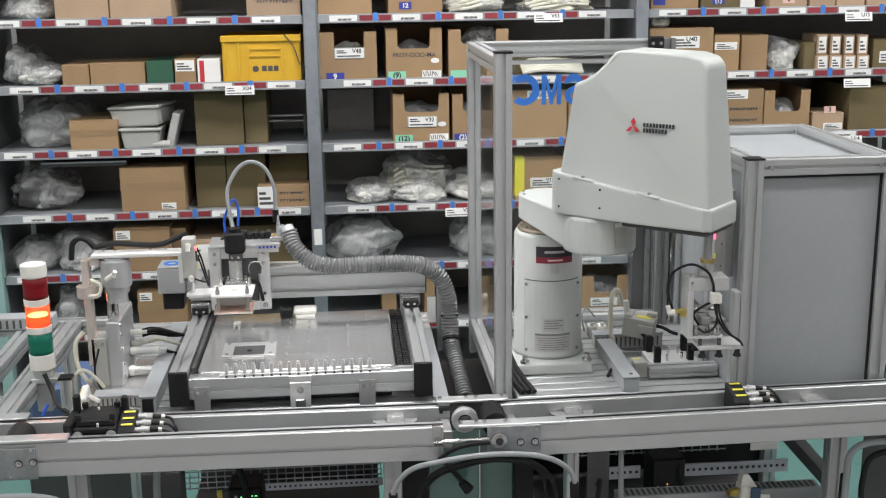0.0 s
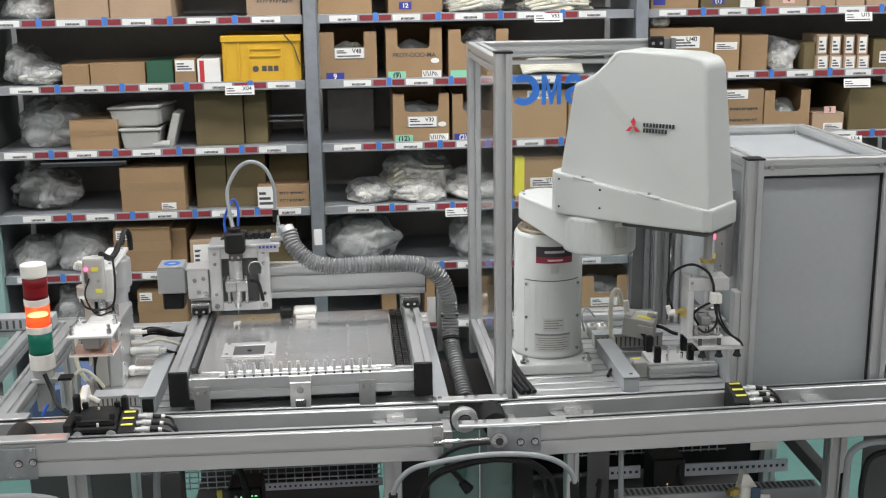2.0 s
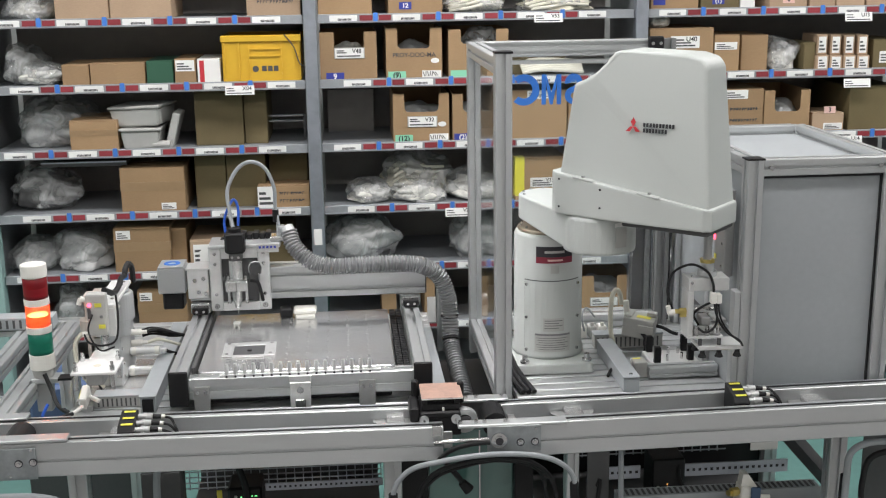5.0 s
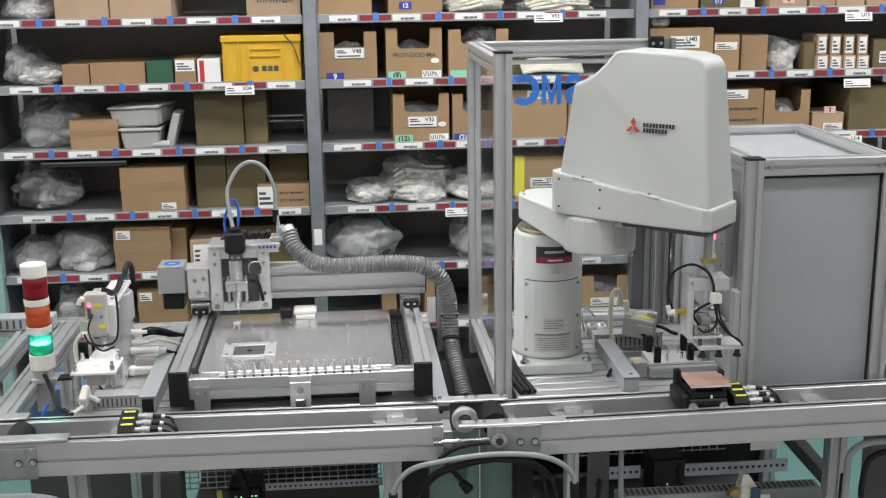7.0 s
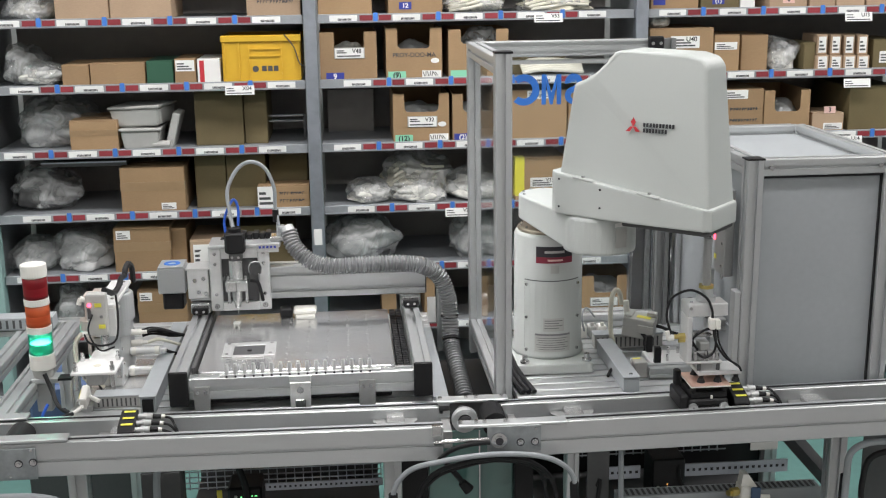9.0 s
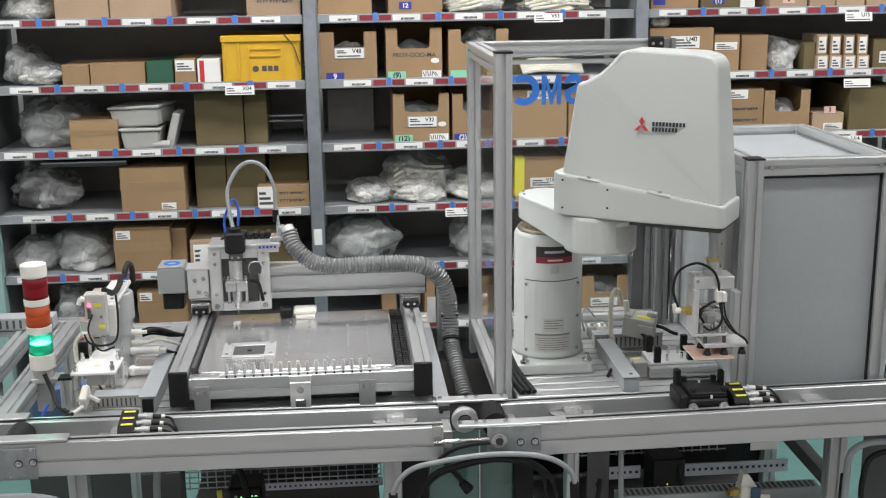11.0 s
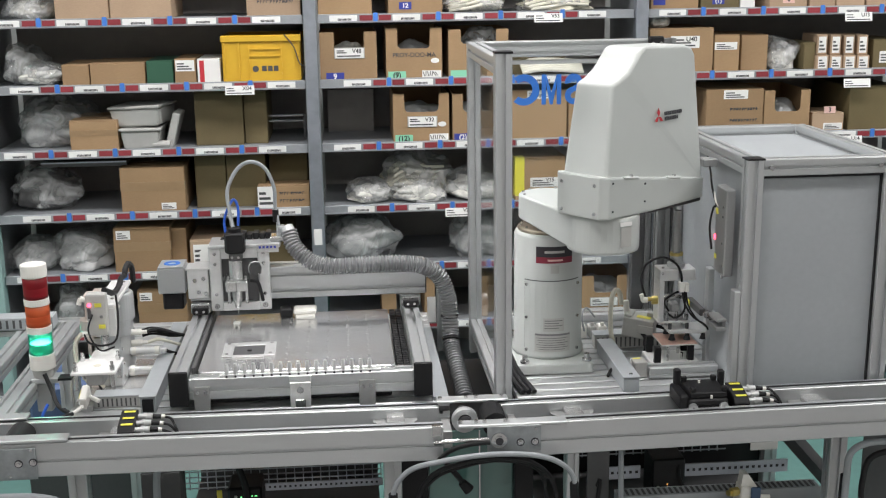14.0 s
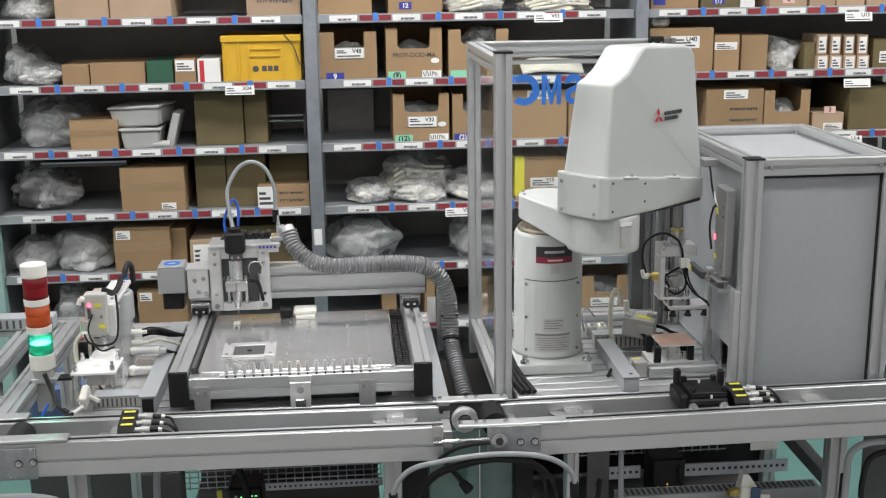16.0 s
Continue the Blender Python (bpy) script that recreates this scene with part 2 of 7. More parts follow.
def ceiling_light(x, y, watts):
    t = thing("ceiling_light", x, y, 3.3, "long white fluorescent ceiling light", "ceiling light", "ceiling lights")
    part("housing", box(x - 0.75, x + 0.75, y - 0.15, y + 0.15, 3.23, 3.298, 0.01), PALEGREY, t)
    part("diffuser", box(x - 0.73, x + 0.73, y - 0.13, y + 0.13, 3.215, 3.229), LAMPM, t, "glowing white diffuser")
    la = bpy.data.lights.new("tube_light", "AREA")
    la.shape, la.size, la.size_y, la.energy, la.color = "RECTANGLE", 1.45, 0.25, watts, (1.0, 0.972, 0.985)
    lo = new("tube_light", la)
    lo.location = (x, y, 3.2)
    lo.parent = None
    return t


hall()
for cx in (-2.5, 0.2, 2.9):
    for cy, watts in ((-2.6, 10), (-0.5, 26), (1.3, 35)):
        ceiling_light(cx, cy, watts)


# ---- the shelving ----
SHELF_Y = 2.30
LEVELS = (0.18, 0.45, 0.718, 0.982, 1.252, 1.522, 1.79, 2.06)


def shelf_bay(x0, x1):
    t = thing("shelf_bay", (x0 + x1) / 2, SHELF_Y, 0, "grey steel shelf bay with red and white label strips", "shelf", "shelf bays")
    part("back_panel", box(x0, x1, SHELF_Y + 0.55, SHELF_Y + 0.56, 0.0, 2.35), SHELF_IN, t)
    for z in LEVELS:
        b = part("shelf_board", join(box(x0, x1, SHELF_Y + 0.002, SHELF_Y + 0.55, z + 0.022, z + 0.03),
                                     box(x0, x1, SHELF_Y, SHELF_Y + 0.012, z, z + 0.036, 0.002),
                                     box(x0, x1, SHELF_Y - 0.004, SHELF_Y, z, z + 0.004)), SHELF, t)
        k = 0
        x = x0 + 0.01 + (0.04 if int(z * 100) % 2 else 0.09)
        while x < x1 - 0.11:
            part("price_label", box(x, x + 0.115, SHELF_Y - 0.003, SHELF_Y - 0.0005, z + 0.006, z + 0.031), PAPER, b, "white barcode label")
            bars = [box(x + 0.035 + i * 0.0052, x + 0.0385 + i * 0.0052, SHELF_Y - 0.0036, SHELF_Y - 0.0031, z + 0.009, z + 0.018) for i in range(11)]
            part("barcode", join(*bars), INK, b)
            if x + 0.255 < x1:
                part("red_strip", box(x + 0.125, x + 0.178, SHELF_Y - 0.0025, SHELF_Y - 0.0005, z + 0.008, z + 0.03), RED, b)
                part("red_strip", box(x + 0.205, x + 0.255, SHELF_Y - 0.0025, SHELF_Y - 0.0005, z + 0.008, z + 0.03), RED, b)
                part("blue_tape", box(x + 0.182, x + 0.2, SHELF_Y - 0.004, SHELF_Y - 0.0005, z + 0.004, z + 0.04), BLUE, b)
            x += 0.262
            k += 1
    return t


shelf_bay(-1.462, -0.158)
shelf_bay(-0.098, 1.238)
shelf_bay(1.295, 2.62)
shelf_bay(-2.8, -1.515)
for xa, xb, m, lab in ((-0.156, -0.1, GALV, "galvanised steel shelf upright"), (1.24, 1.293, GALV, "galvanised steel shelf upright"),
                       (-1.513, -1.464, POST_TEAL, "teal painted steel shelf upright"), (2.622, 2.67, GALV, "galvanised steel shelf upright")):
    u = thing("shelf_upright", (xa + xb) / 2, SHELF_Y, 0, lab, "shelf upright", "shelf uprights")
    part("post", box(xa, xb, SHELF_Y - 0.03, SHELF_Y + 0.03, 0, 2.4, 0.004), m, u)
    part("side_panel", box((xa + xb) / 2 - 0.004, (xa + xb) / 2 + 0.004, SHELF_Y + 0.03, SHELF_Y + 0.55, 0.02, 2.35), SHELF, u)


# ---- the conveyor ----
def conveyor(x0, x1, tilt):
    xc = (x0 + x1) / 2
    t = thing("conveyor", xc, 0.08, 0.95, "aluminium belt conveyor with two slotted side rails", "conveyor", "conveyor sections")
    part("front_rail", prism([(0.0, 0.946), (0.002, 0.948), (0.014, 0.948), (0.014, 0.943), (0.022, 0.943), (0.022, 0.948), (0.036, 0.948), (0.036, 0.862), (0.003, 0.862), (0.001, 0.864), (0.001, 0.898), (0.007, 0.899), (0.007, 0.905), (0.0, 0.907)], "x", x0, x1), ALU, t)
    part("back_rail", prism([(0.128, 0.862), (0.164, 0.862), (0.164, 0.946), (0.162, 0.948), (0.152, 0.948), (0.152, 0.942), (0.144, 0.942), (0.144, 0.948), (0.130, 0.948), (0.128, 0.946)], "x", x0, x1), ALU, t)
    part("guide_strip", box(x0, x1, 0.1442, 0.1518, 0.9422, 0.9495), BLACK, t, "black guide strip")
    part("guide_strip", box(x0, x1, 0.0142, 0.0218, 0.9432, 0.9492), BLACK, t, "black guide strip")
    part("belt", box(x0, x1, 0.037, 0.05, 0.9, 0.904), BELT, t)
    part("belt", box(x0, x1, 0.114, 0.127, 0.9, 0.904), BELT, t)
    part("channel_floor", box(x0, x1, 0.0365, 0.1275, 0.866, 0.871), ALU_D, t)
    t.rotation_euler = (0, radians(tilt), 0)
    return t


conveyor(-1.25, 0.21, 0.45)
conveyor(0.36, 1.75, -0.55)


def part_at(name, bm, material, parent, origin, label="", smooth=False):
    """A part with its own turning point."""
    o = Vector(origin)
    ob = part(name, bm, material, parent, label, smooth)
    shift = o - ORG[parent.name]
    ob.data.transform(Matrix.Translation(-shift))
    ob.location = shift
    ORG[ob.name] = o
    return ob


def bolt(p, r=0.004, h=0.003, axis="y"):
    """A round screw head with its face towards -y, or up."""
    x, y, z = p
    return cyl((x, y, z), (x, y - h, z) if axis == "y" else (x, y, z + h), r, n=10)


def tilted_hull(c0, r0, c1, r1, lo0, lo1, hi0, hi1, n=20, bevel=0.006):
    """A link: the hull of two circles seen from above, with its own bottom and top at each end."""
    a = math.atan2(c1[1] - c0[1], c1[0] - c0[0])
    pts = [(c0[0] + r0 * math.cos(a + math.pi / 2 + math.pi * k / n), c0[1] + r0 * math.sin(a + math.pi / 2 + math.pi * k / n), lo0, hi0) for k in range(n + 1)]
    pts += [(c1[0] + r1 * math.cos(a - math.pi / 2 + math.pi * k / n), c1[1] + r1 * math.sin(a - math.pi / 2 + math.pi * k / n), lo1, hi1) for k in range(n + 1)]
    bm = bmesh.new()
    lo = [bm.verts.new((x, y, l)) for x, y, l, h in pts]
    hi = [bm.verts.new((x, y, h)) for x, y, l, h in pts]
    bm.faces.new(lo[::-1])
    bm.faces.new(hi)
    m = len(pts)
    for k in range(m):
        bm.faces.new((lo[k], lo[(k + 1) % m], hi[(k + 1) % m], hi[k]))
    bmesh.ops.recalc_face_normals(bm, faces=bm.faces)
    if bevel:
        rim = [e for e in bm.edges if len(e.link_faces) == 2 and e.calc_face_angle(0) > 1.2]
        bmesh.ops.bevel(bm, geom=rim, offset=bevel, segments=3, profile=0.5, affect="EDGES")
    return bm


# frame aluminium with the shade behind the robot put into its colour
ALU_SHADE = mat("shaded_aluminium", (0.24, 0.245, 0.245), 0.5, 0.6, 0.06, 200, 0.03, blotch=0.08, rvar=0.06)
PLATEM = mat("bright_satin_plate", (0.74, 0.745, 0.74), 0.3, 0.6, 0.03, 80, 0.0, blotch=0.04)
# white base carries the ceiling lights' reflection on swing-arm plates; also the pale fixture
GRIPM = mat("white_sheen_plate", (0.80, 0.80, 0.79), 0.45, 0.3, 0.03, 80, blotch=0.03)
BEDM = mat("milled_bed_plate", (0.74, 0.745, 0.75), 0.22, 0.85, 0.012, 160, 0.0, (1, 9, 1), 0.05, 3, rvar=0.03)


# ---- work tables ----
def table(x0, x1, y0, y1, z, label, strips):
    t = thing("machine_table", (x0 + x1) / 2, (y0 + y1) / 2, 0, label, "machine table", "machine tables")
    w = (x1 - x0) / strips
    h = (y1 - y0) / strips
    for k in range(strips):
        part("slotted_plank", box(x0, x1, y0 + k * h + 0.0045, y0 + (k + 1) * h - 0.0045, z - 0.016, z, 0.002), ALU, t)
    part("under_plate", box(x0, x1, y0, y1, z - 0.026, z - 0.0165), DARKGREY, t)
    for xa, xb in ((x0, x0 + 0.045), (x1 - 0.045, x1)):
        part("table_beam", beam("y", y0, y1, xa, xb, z - 0.072, z - 0.027), ALU, t)
        for ya in (y1 - 0.09, y1 - 0.045):
            part("leg", beam("z", 0.0, z - 0.073, xa, xb, ya, ya + 0.045), ALU, t)
    return t


left_table = table(-0.72, 0.245, 0.21, 1.0, 0.925, "aluminium machine table with slotted planks under the gantry", 17)
right_table = table(0.42, 1.40, 0.21, 0.98, 0.925, "aluminium machine table with slotted planks under the robot", 17)


# ---- glazed guard frame ----
def guard():
    t = thing("guard_frame", 0.38, 0.2, 0.86, "clear acrylic guard in a slotted aluminium frame", "guard frame")
    a, b = 0.36, 0.401
    part("front_post", beam("z", 0.86, 1.806, a, b, 0.172, 0.213), ALU, t)
    part("post_cap", box(a - 0.001, b + 0.001, 0.171, 0.214, 1.806, 1.811), BLACK, t)
    part("back_post", beam("z", 0.86, 1.796, a, b, 0.765, 0.806), ALU, t)
    part("side_top_beam", beam("y", 0.213, 0.765, a, b, 1.755, 1.797), ALU, t)
    part("side_bottom_beam", beam("y", 0.213, 0.765, a, b, 0.926, 0.967), ALU, t)
    part("back_top_beam", beam("x", b, 0.93, 0.765, 0.806, 1.752, 1.797, 1, 2), ALU, t)
    part("back_right_post", beam("z", 0.86, 1.797, 0.93, 0.971, 0.765, 0.806, 1, 1, 0.012, 0.01), ALU_SHADE, t)
    part("back_low_beam", beam("x", b, 0.93, 0.765, 0.806, 0.926, 0.967), ALU, t)
    part("bracket", join(box(0.885, 0.93, 0.745, 0.764, 1.765, 1.805, 0.004)), BLACK, t, "black hinge bracket")
    part("bracket_bolts", join(bolt((0.896, 0.745, 1.785), 0.005), bolt((0.919, 0.745, 1.785), 0.005)), STEEL, t)
    p = part("side_pane", box(0.378, 0.383, 0.22, 0.76, 0.97, 1.75), GLASS, t, "clear acrylic pane")
    q = part("back_pane", box(0.405, 0.925, 0.783, 0.788, 0.97, 1.748), GLASS, t, "clear acrylic pane")
    p.visible_shadow = q.visible_shadow = False
    part("pane_edge", box(0.405, 0.925, 0.779, 0.792, 1.73, 1.742), ALU, t)
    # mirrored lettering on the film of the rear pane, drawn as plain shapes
    y0, y1 = 0.778, 0.7795

    def arc(cx, cz, r, w, a0, a1, n=14):
        pts = [(cx + r * math.cos(a0 + (a1 - a0) * k / n), cz + r * math.sin(a0 + (a1 - a0) * k / n)) for k in range(n + 1)]
        pts += [(cx + (r - w) * math.cos(a1 - (a1 - a0) * k / n), cz + (r - w) * math.sin(a1 - (a1 - a0) * k / n)) for k in range(n + 1)]
        return prism(pts, "y", y0, y1)
    zt, zb = 1.70, 1.612
    cz = (zt + zb) / 2
    marks = [arc(0.525, cz, 0.046, 0.021, -2.3, 2.3)]
    marks += [prism([(0.577, zb), (0.590, zb), (0.590, zt), (0.577, zt)], "y", y0, y1), prism([(0.622, zb), (0.635, zb), (0.635, zt), (0.622, zt)], "y", y0, y1),
              prism([(0.5905, zt), (0.5905, zt - 0.03), (0.602, zb), (0.61, zb), (0.6215, zt - 0.03), (0.6215, zt), (0.606, zb + 0.035)], "y", y0, y1)]
    marks += [arc(0.672, zt - 0.025, 0.026, 0.017, -1.57, 3.3), arc(0.672, zb + 0.025, 0.026, 0.017, 1.57, 6.4)]
    part("blue_mark", join(*marks), BLUEPRINT, t, "blue mirrored emblem on the pane")
    return t


guard()


# ---- grey cabinet ----
def cabinet():
    x0, x1, y0, y1, zt = 0.992, 1.390, 0.185, 0.815, 1.533
    w = 0.043
    t = thing("machine_cabinet", (x0 + x1) / 2, (y0 + y1) / 2, 0.86, "grey panelled cabinet with a slotted aluminium frame", "cabinet")
    for xa in (x0, x1 - w):
        for ya in (y0, y1 - w):
            part("post", beam("z", 0.9255, zt - 0.002, xa, xa + w, ya, ya + w, 1, 1, 0.012), ALU, t)
    part("post_cap", box(x0 - 0.001, x0 + w + 0.001, y0 - 0.001, y0 + w, zt - 0.002, zt + 0.002), BLACK, t)
    for ya in (y0, y1 - w):
        part("cross_beam", beam("x", x0 + w, x1 - w, ya + 0.003, ya + w, zt - w, zt), ALU, t)
    part("cross_beam", beam("x", x0 + w, x1 - w, y1 - w + 0.003, y1, 0.93, 0.93 + w), ALU, t)
    for xa in (x0, x1 - w):
        part("side_beam", beam("y", y0 + w, y1 - w, xa + 0.003, xa + w, zt - w, zt), ALU, t)
    part("side_beam", beam("y", y0 + w, y1 - w, x1 - w + 0.003, x1, 0.93, 0.93 + w), ALU, t)
    part("front_panel", box(x0 + w, x1 - w, y0 + 0.02, y0 + 0.026, 0.9265, zt - w), GREY, t, "flat grey panel")
    part("seal", join(box(x0 + w, x1 - w, y0 + 0.012, y0 + 0.0195, zt - w - 0.007, zt - w), box(x1 - w - 0.004, x1 - w, y0 + 0.012, y0 + 0.0195, 0.93, zt - w - 0.007)), RUBBER, t, "black rubber seal")
    part("top_panel", box(x0 + w, x1 - w, y0 + w, y1 - w, zt - 0.032, zt - 0.026), GREY, t, "flat grey panel")
    part("side_panel", prism([(y0 + w, 0.93), (0.235, 0.93), (0.235, 1.06), (0.385, 1.06), (0.385, 0.93), (y1 - w, 0.93), (y1 - w, zt - w), (y0 + w, zt - w)], "x", x0 + 0.02, x0 + 0.026),
         GREY, t, "grey panel with a low hatch opening")
    part("side_panel", box(x1 - 0.026, x1 - 0.02, y0 + w, y1 - w, 0.913, zt - w), GREY, t)
    part("back_panel", box(x0 + w, x1 - w, y1 - 0.026, y1 - 0.02, 0.913, zt - w), GREY, t)
    for p in ((x0 + 0.062, y0 + 0.003, zt - 0.022), (x1 - 0.055, y0 + 0.003, zt - 0.022)):
        part("screw", bolt(p, 0.006, 0.004), STEEL, t)
    return t


cabinet_ob = cabinet()


# ---- gantry ----
def gantry():
    t = thing("gantry_mill", -0.13, 0.45, 0.925, "aluminium gantry mill with a bright milled bed plate", "gantry mill")
    for xa, xb in ((-0.458, -0.412), (0.155, 0.2)):
        r = part("side_rail", beam("y", 0.205, 0.93, xa, xb, 0.948, 1.035, 1, 2, 0.011, 0.011), ALU, t)
        part("end_cap", box(xa - 0.001, xb + 0.001, 0.196, 0.2045, 0.946, 1.037, 0.003), BLACK, r, "black plastic end cap")
        f = part("rail_foot", box(xa - 0.005, xb + 0.005, 0.70, 0.80, 1.0365, 1.068, 0.003), ALU_MILL, t)
        part("foot_block", box(xa, xb, 0.685, 0.6995, 1.037, 1.058, 0.003), BLACK, f)
        part("foot_bolt", join(bolt((xa + 0.013, 0.685, 1.047), 0.004), bolt((xb - 0.013, 0.685, 1.047), 0.004)), STEEL, f)
    part("cross_beam", beam("x", -0.465, 0.222, 0.72, 0.785, 1.0685, 1.165, 1, 2, 0.012, 0.011), ALU, t)
    part("front_beam", beam("x", -0.411, 0.154, 0.215, 0.255, 0.955, 1.012, 1, 1, 0.012, 0.007), ALU, t)
    part("beam_end", box(0.2225, 0.226, 0.722, 0.783, 1.07, 1.163), DARKGREY, t)
    bed = prism([(-0.393, 0.25), (-0.383, 0.236), (0.098, 0.236), (0.108, 0.25), (0.108, 0.73), (-0.393, 0.73)], "z", 1.0125, 1.0205, 0.0015)
    b = part("bed_plate", bed, BEDM, t, "bright milled aluminium plate")
    for h in [cyl((-0.335 + i * 0.054, 0.31 + j * 0.046, 1.0206), (-0.335 + i * 0.054, 0.31 + j * 0.046, 1.0222), 0.0035, n=10)
             for i in range(8) for j in range(9) if not (i < 3 and j < 5)]:
        part("bed_screw", h, ALU_D, b)
    return t


gantry_ob = gantry()


# ---- robot ----
J1 = (0.55, 0.50)
J2 = (0.637, 0.256)


def HOOD(u, z):
    """Half the hood's width at a place along it and at a height."""
    return (0.086 - 0.09 * abs(u - 0.08) * (1.0 if u < 0.08 else 0.5)) * (1 - 0.85 * max(0, z - 1.46))


def robot():
    cx, cy = J1
    t = thing("scara_robot", cx, cy, 0.925, "cream four-axis robot arm on a round column", "robot arm")
    base = box(cx - 0.105, cx + 0.104, cy - 0.134, cy + 0.13, 0.926, 0.956, 0.006, 2)
    b = part("base_plate", base, ROBOT, t)
    for dx, dy in ((-0.083, -0.118), (0.088, -0.118), (-0.083, 0.108), (0.088, 0.108)):
        part("base_bolt", join(cyl((cx + dx, cy + dy, 0.958), (cx + dx, cy + dy, 0.964), 0.013, n=14), cyl((cx + dx, cy + dy, 0.964), (cx + dx, cy + dy, 0.978), 0.008, n=6)), STEEL, b)
    col = lathe((cx, cy, 0.958), [(0, 0), (0.099, 0.0), (0.099, 0.01), (0.0945, 0.03), (0.0945, 0.335), (0.09, 0.345), (0.0, 0.345)], 40)
    c = part("column", col, ROBOT, t, smooth=True)
    part("joint_ring", lathe((cx, cy, 1.303), [(0, 0), (0.083, 0), (0.086, 0.006), (0.083, 0.012), (0.07, 0.013), (0.068, 0.032), (0.0, 0.032)], 36), BRASS_DULL, t, "brownish metal joint ring", smooth=True)
    for k in range(12):
        a = 2 * math.pi * k / 12
        part("ring_bolt", cyl((cx + 0.077 * math.cos(a), cy + 0.077 * math.sin(a), 1.315), (cx + 0.077 * math.cos(a), cy + 0.077 * math.sin(a), 1.321), 0.0035, n=6), STEEL, t)

    def curved(a0, a1, z0, z1, r, thick):
        n = 10
        aa = [radians(a0 + (a1 - a0) * k / n) for k in range(n + 1)]
        pts = [(cx + (r + thick) * math.cos(a), cy + (r + thick) * math.sin(a)) for a in aa] + [(cx + r * math.cos(a), cy + r * math.sin(a)) for a in aa[::-1]]
        return prism(pts, "z", z0, z1)
    R = 0.0945
    part("panel_gasket", curved(-141.5, -40.5, 0.9676, 1.1794, R - 0.001, 0.0018), ROBOT_D, c, "dark gasket round the access panel")
    p = part("access_panel", curved(-140, -42, 0.97, 1.177, R, 0.003), ROBOT, c, "screwed-on access panel")
    for a in (-136, -46):
        for z in (0.98, 1.073, 1.166):
            q = radians(a)
            d = Vector((math.cos(q), math.sin(q), 0))
            o = Vector((cx, cy, z)) + d * (R + 0.002)
            part("panel_screw", cyl(o, o + d * 0.005, 0.0045, n=8), STEEL, c)
    part("nameplate", curved(-120, -58, 1.2452, 1.274, R, 0.0012), INK, c, "black and red nameplate")
    part("nameplate_band", curved(-120, -58, 1.228, 1.245, R, 0.0012), MAROON, c)
    part("plate_bar", curved(-106, -73, 1.256, 1.2625, R + 0.0012, 0.0005), PALEGREY, c)
    part("plate_bar", curved(-101, -76, 1.234, 1.239, R + 0.0012, 0.0005), PINKTAG, c)
    part("rating_label", curved(-107, -73, 1.037, 1.074, R + 0.003, 0.0008), PALEGREY, c, "grey rating label")
    part("rating_label", curved(-121, -62, 0.978, 1.03, R + 0.003, 0.0008), PALEGREY, c, "grey rating label")
    bars = [curved(-120.5, -62.5, 1.0245, 1.0295, R + 0.0038, 0.0004)]
    bars += [curved(-118 + 2 * (k % 3), -66 - 5 * (k % 2), 1.0165 - 0.0065 * k, 1.0182 - 0.0065 * k, R + 0.0038, 0.0004) for k in range(6)]
    bars += [curved(-105, -76 - 6 * (k % 2), 1.066 - 0.007 * k, 1.0683 - 0.007 * k, R + 0.0038, 0.0004) for k in range(4)]
    for b2 in bars:
        part("label_bar", b2, PRINT, c)
    part("recess", curved(-96, -82, 1.2, 1.222, R, 0.001), PALEGREY, c)
    # upper arm, its turning point on the column's axis, drawn in its first heading
    up = tilted_hull(J1, 0.082, J2, 0.091, 1.335, 1.309, 1.403, 1.399, 24)
    arm = part_at("upper_arm", up, ROBOT, t, (cx, cy, 1.335))
    part("elbow_drum", cyl((J2[0], J2[1], 1.304), (J2[0], J2[1], 1.398), 0.092, n=40, bevel=0.008), ROBOT, arm, smooth=False)
    el = []
    for k in range(6):
        a = math.atan2(J2[1] - cy, J2[0] - cx) + radians(100 + 32 * k)
        el.append(cyl((cx + 0.07 * math.cos(a), cy + 0.07 * math.sin(a), 1.403), (cx + 0.07 * math.cos(a), cy + 0.07 * math.sin(a), 1.407), 0.004, n=8))
    for e in el:
        part("cover_screw", e, STEEL, arm)
    lx, ly = J2[0] + 0.035, J2[1] - 0.086
    part("rating_label", spun(join(box(lx - 0.016, lx + 0.016, ly - 0.0012, ly, 1.325, 1.375)), about(lx, ly, 1.34, 0, 0, 22)), PALEGREY, arm, "grey rating label")
    part("label_tab", spun(join(box(lx - 0.018, lx + 0.018, ly - 0.001, ly, 1.378, 1.388)), about(lx, ly, 1.34, 0, 0, 22)), PAPER, arm)
    # forearm along +x with its turning point at the elbow
    x, y = J2
    plan = [(-0.101, -0.066), (-0.101, 0.066), (-0.082, 0.083), (0.08, 0.092), (0.317, 0.082), (0.334, 0.07), (0.334, -0.07), (0.317, -0.082), (0.08, -0.092), (-0.082, -0.083)]
    low = prism([(x + u, y + v) for u, v in plan], "z", 1.40, 1.50, 0.0)
    for v in low.verts:
        if v.co.z > 1.45:
            v.co.z = 1.508 - 0.128 * (v.co.x - x + 0.098)
    bmesh.ops.bevel(low, geom=low.edges[:], offset=0.005, segments=2, profile=0.6, affect="EDGES")
    fore = part_at("forearm", low, ROBOT, t, (x, y, 1.40))
    side = [(-0.085, 1.46), (-0.047, 1.726), (-0.02, 1.735), (0.012, 1.752), (0.04, 1.778), (0.062, 1.804), (0.08, 1.81), (0.25, 1.806), (0.284, 1.797), (0.299, 1.778), (0.326, 1.445)]
    hood = prism([(x + u, z) for u, z in side], "y", y - 0.1, y + 0.1)
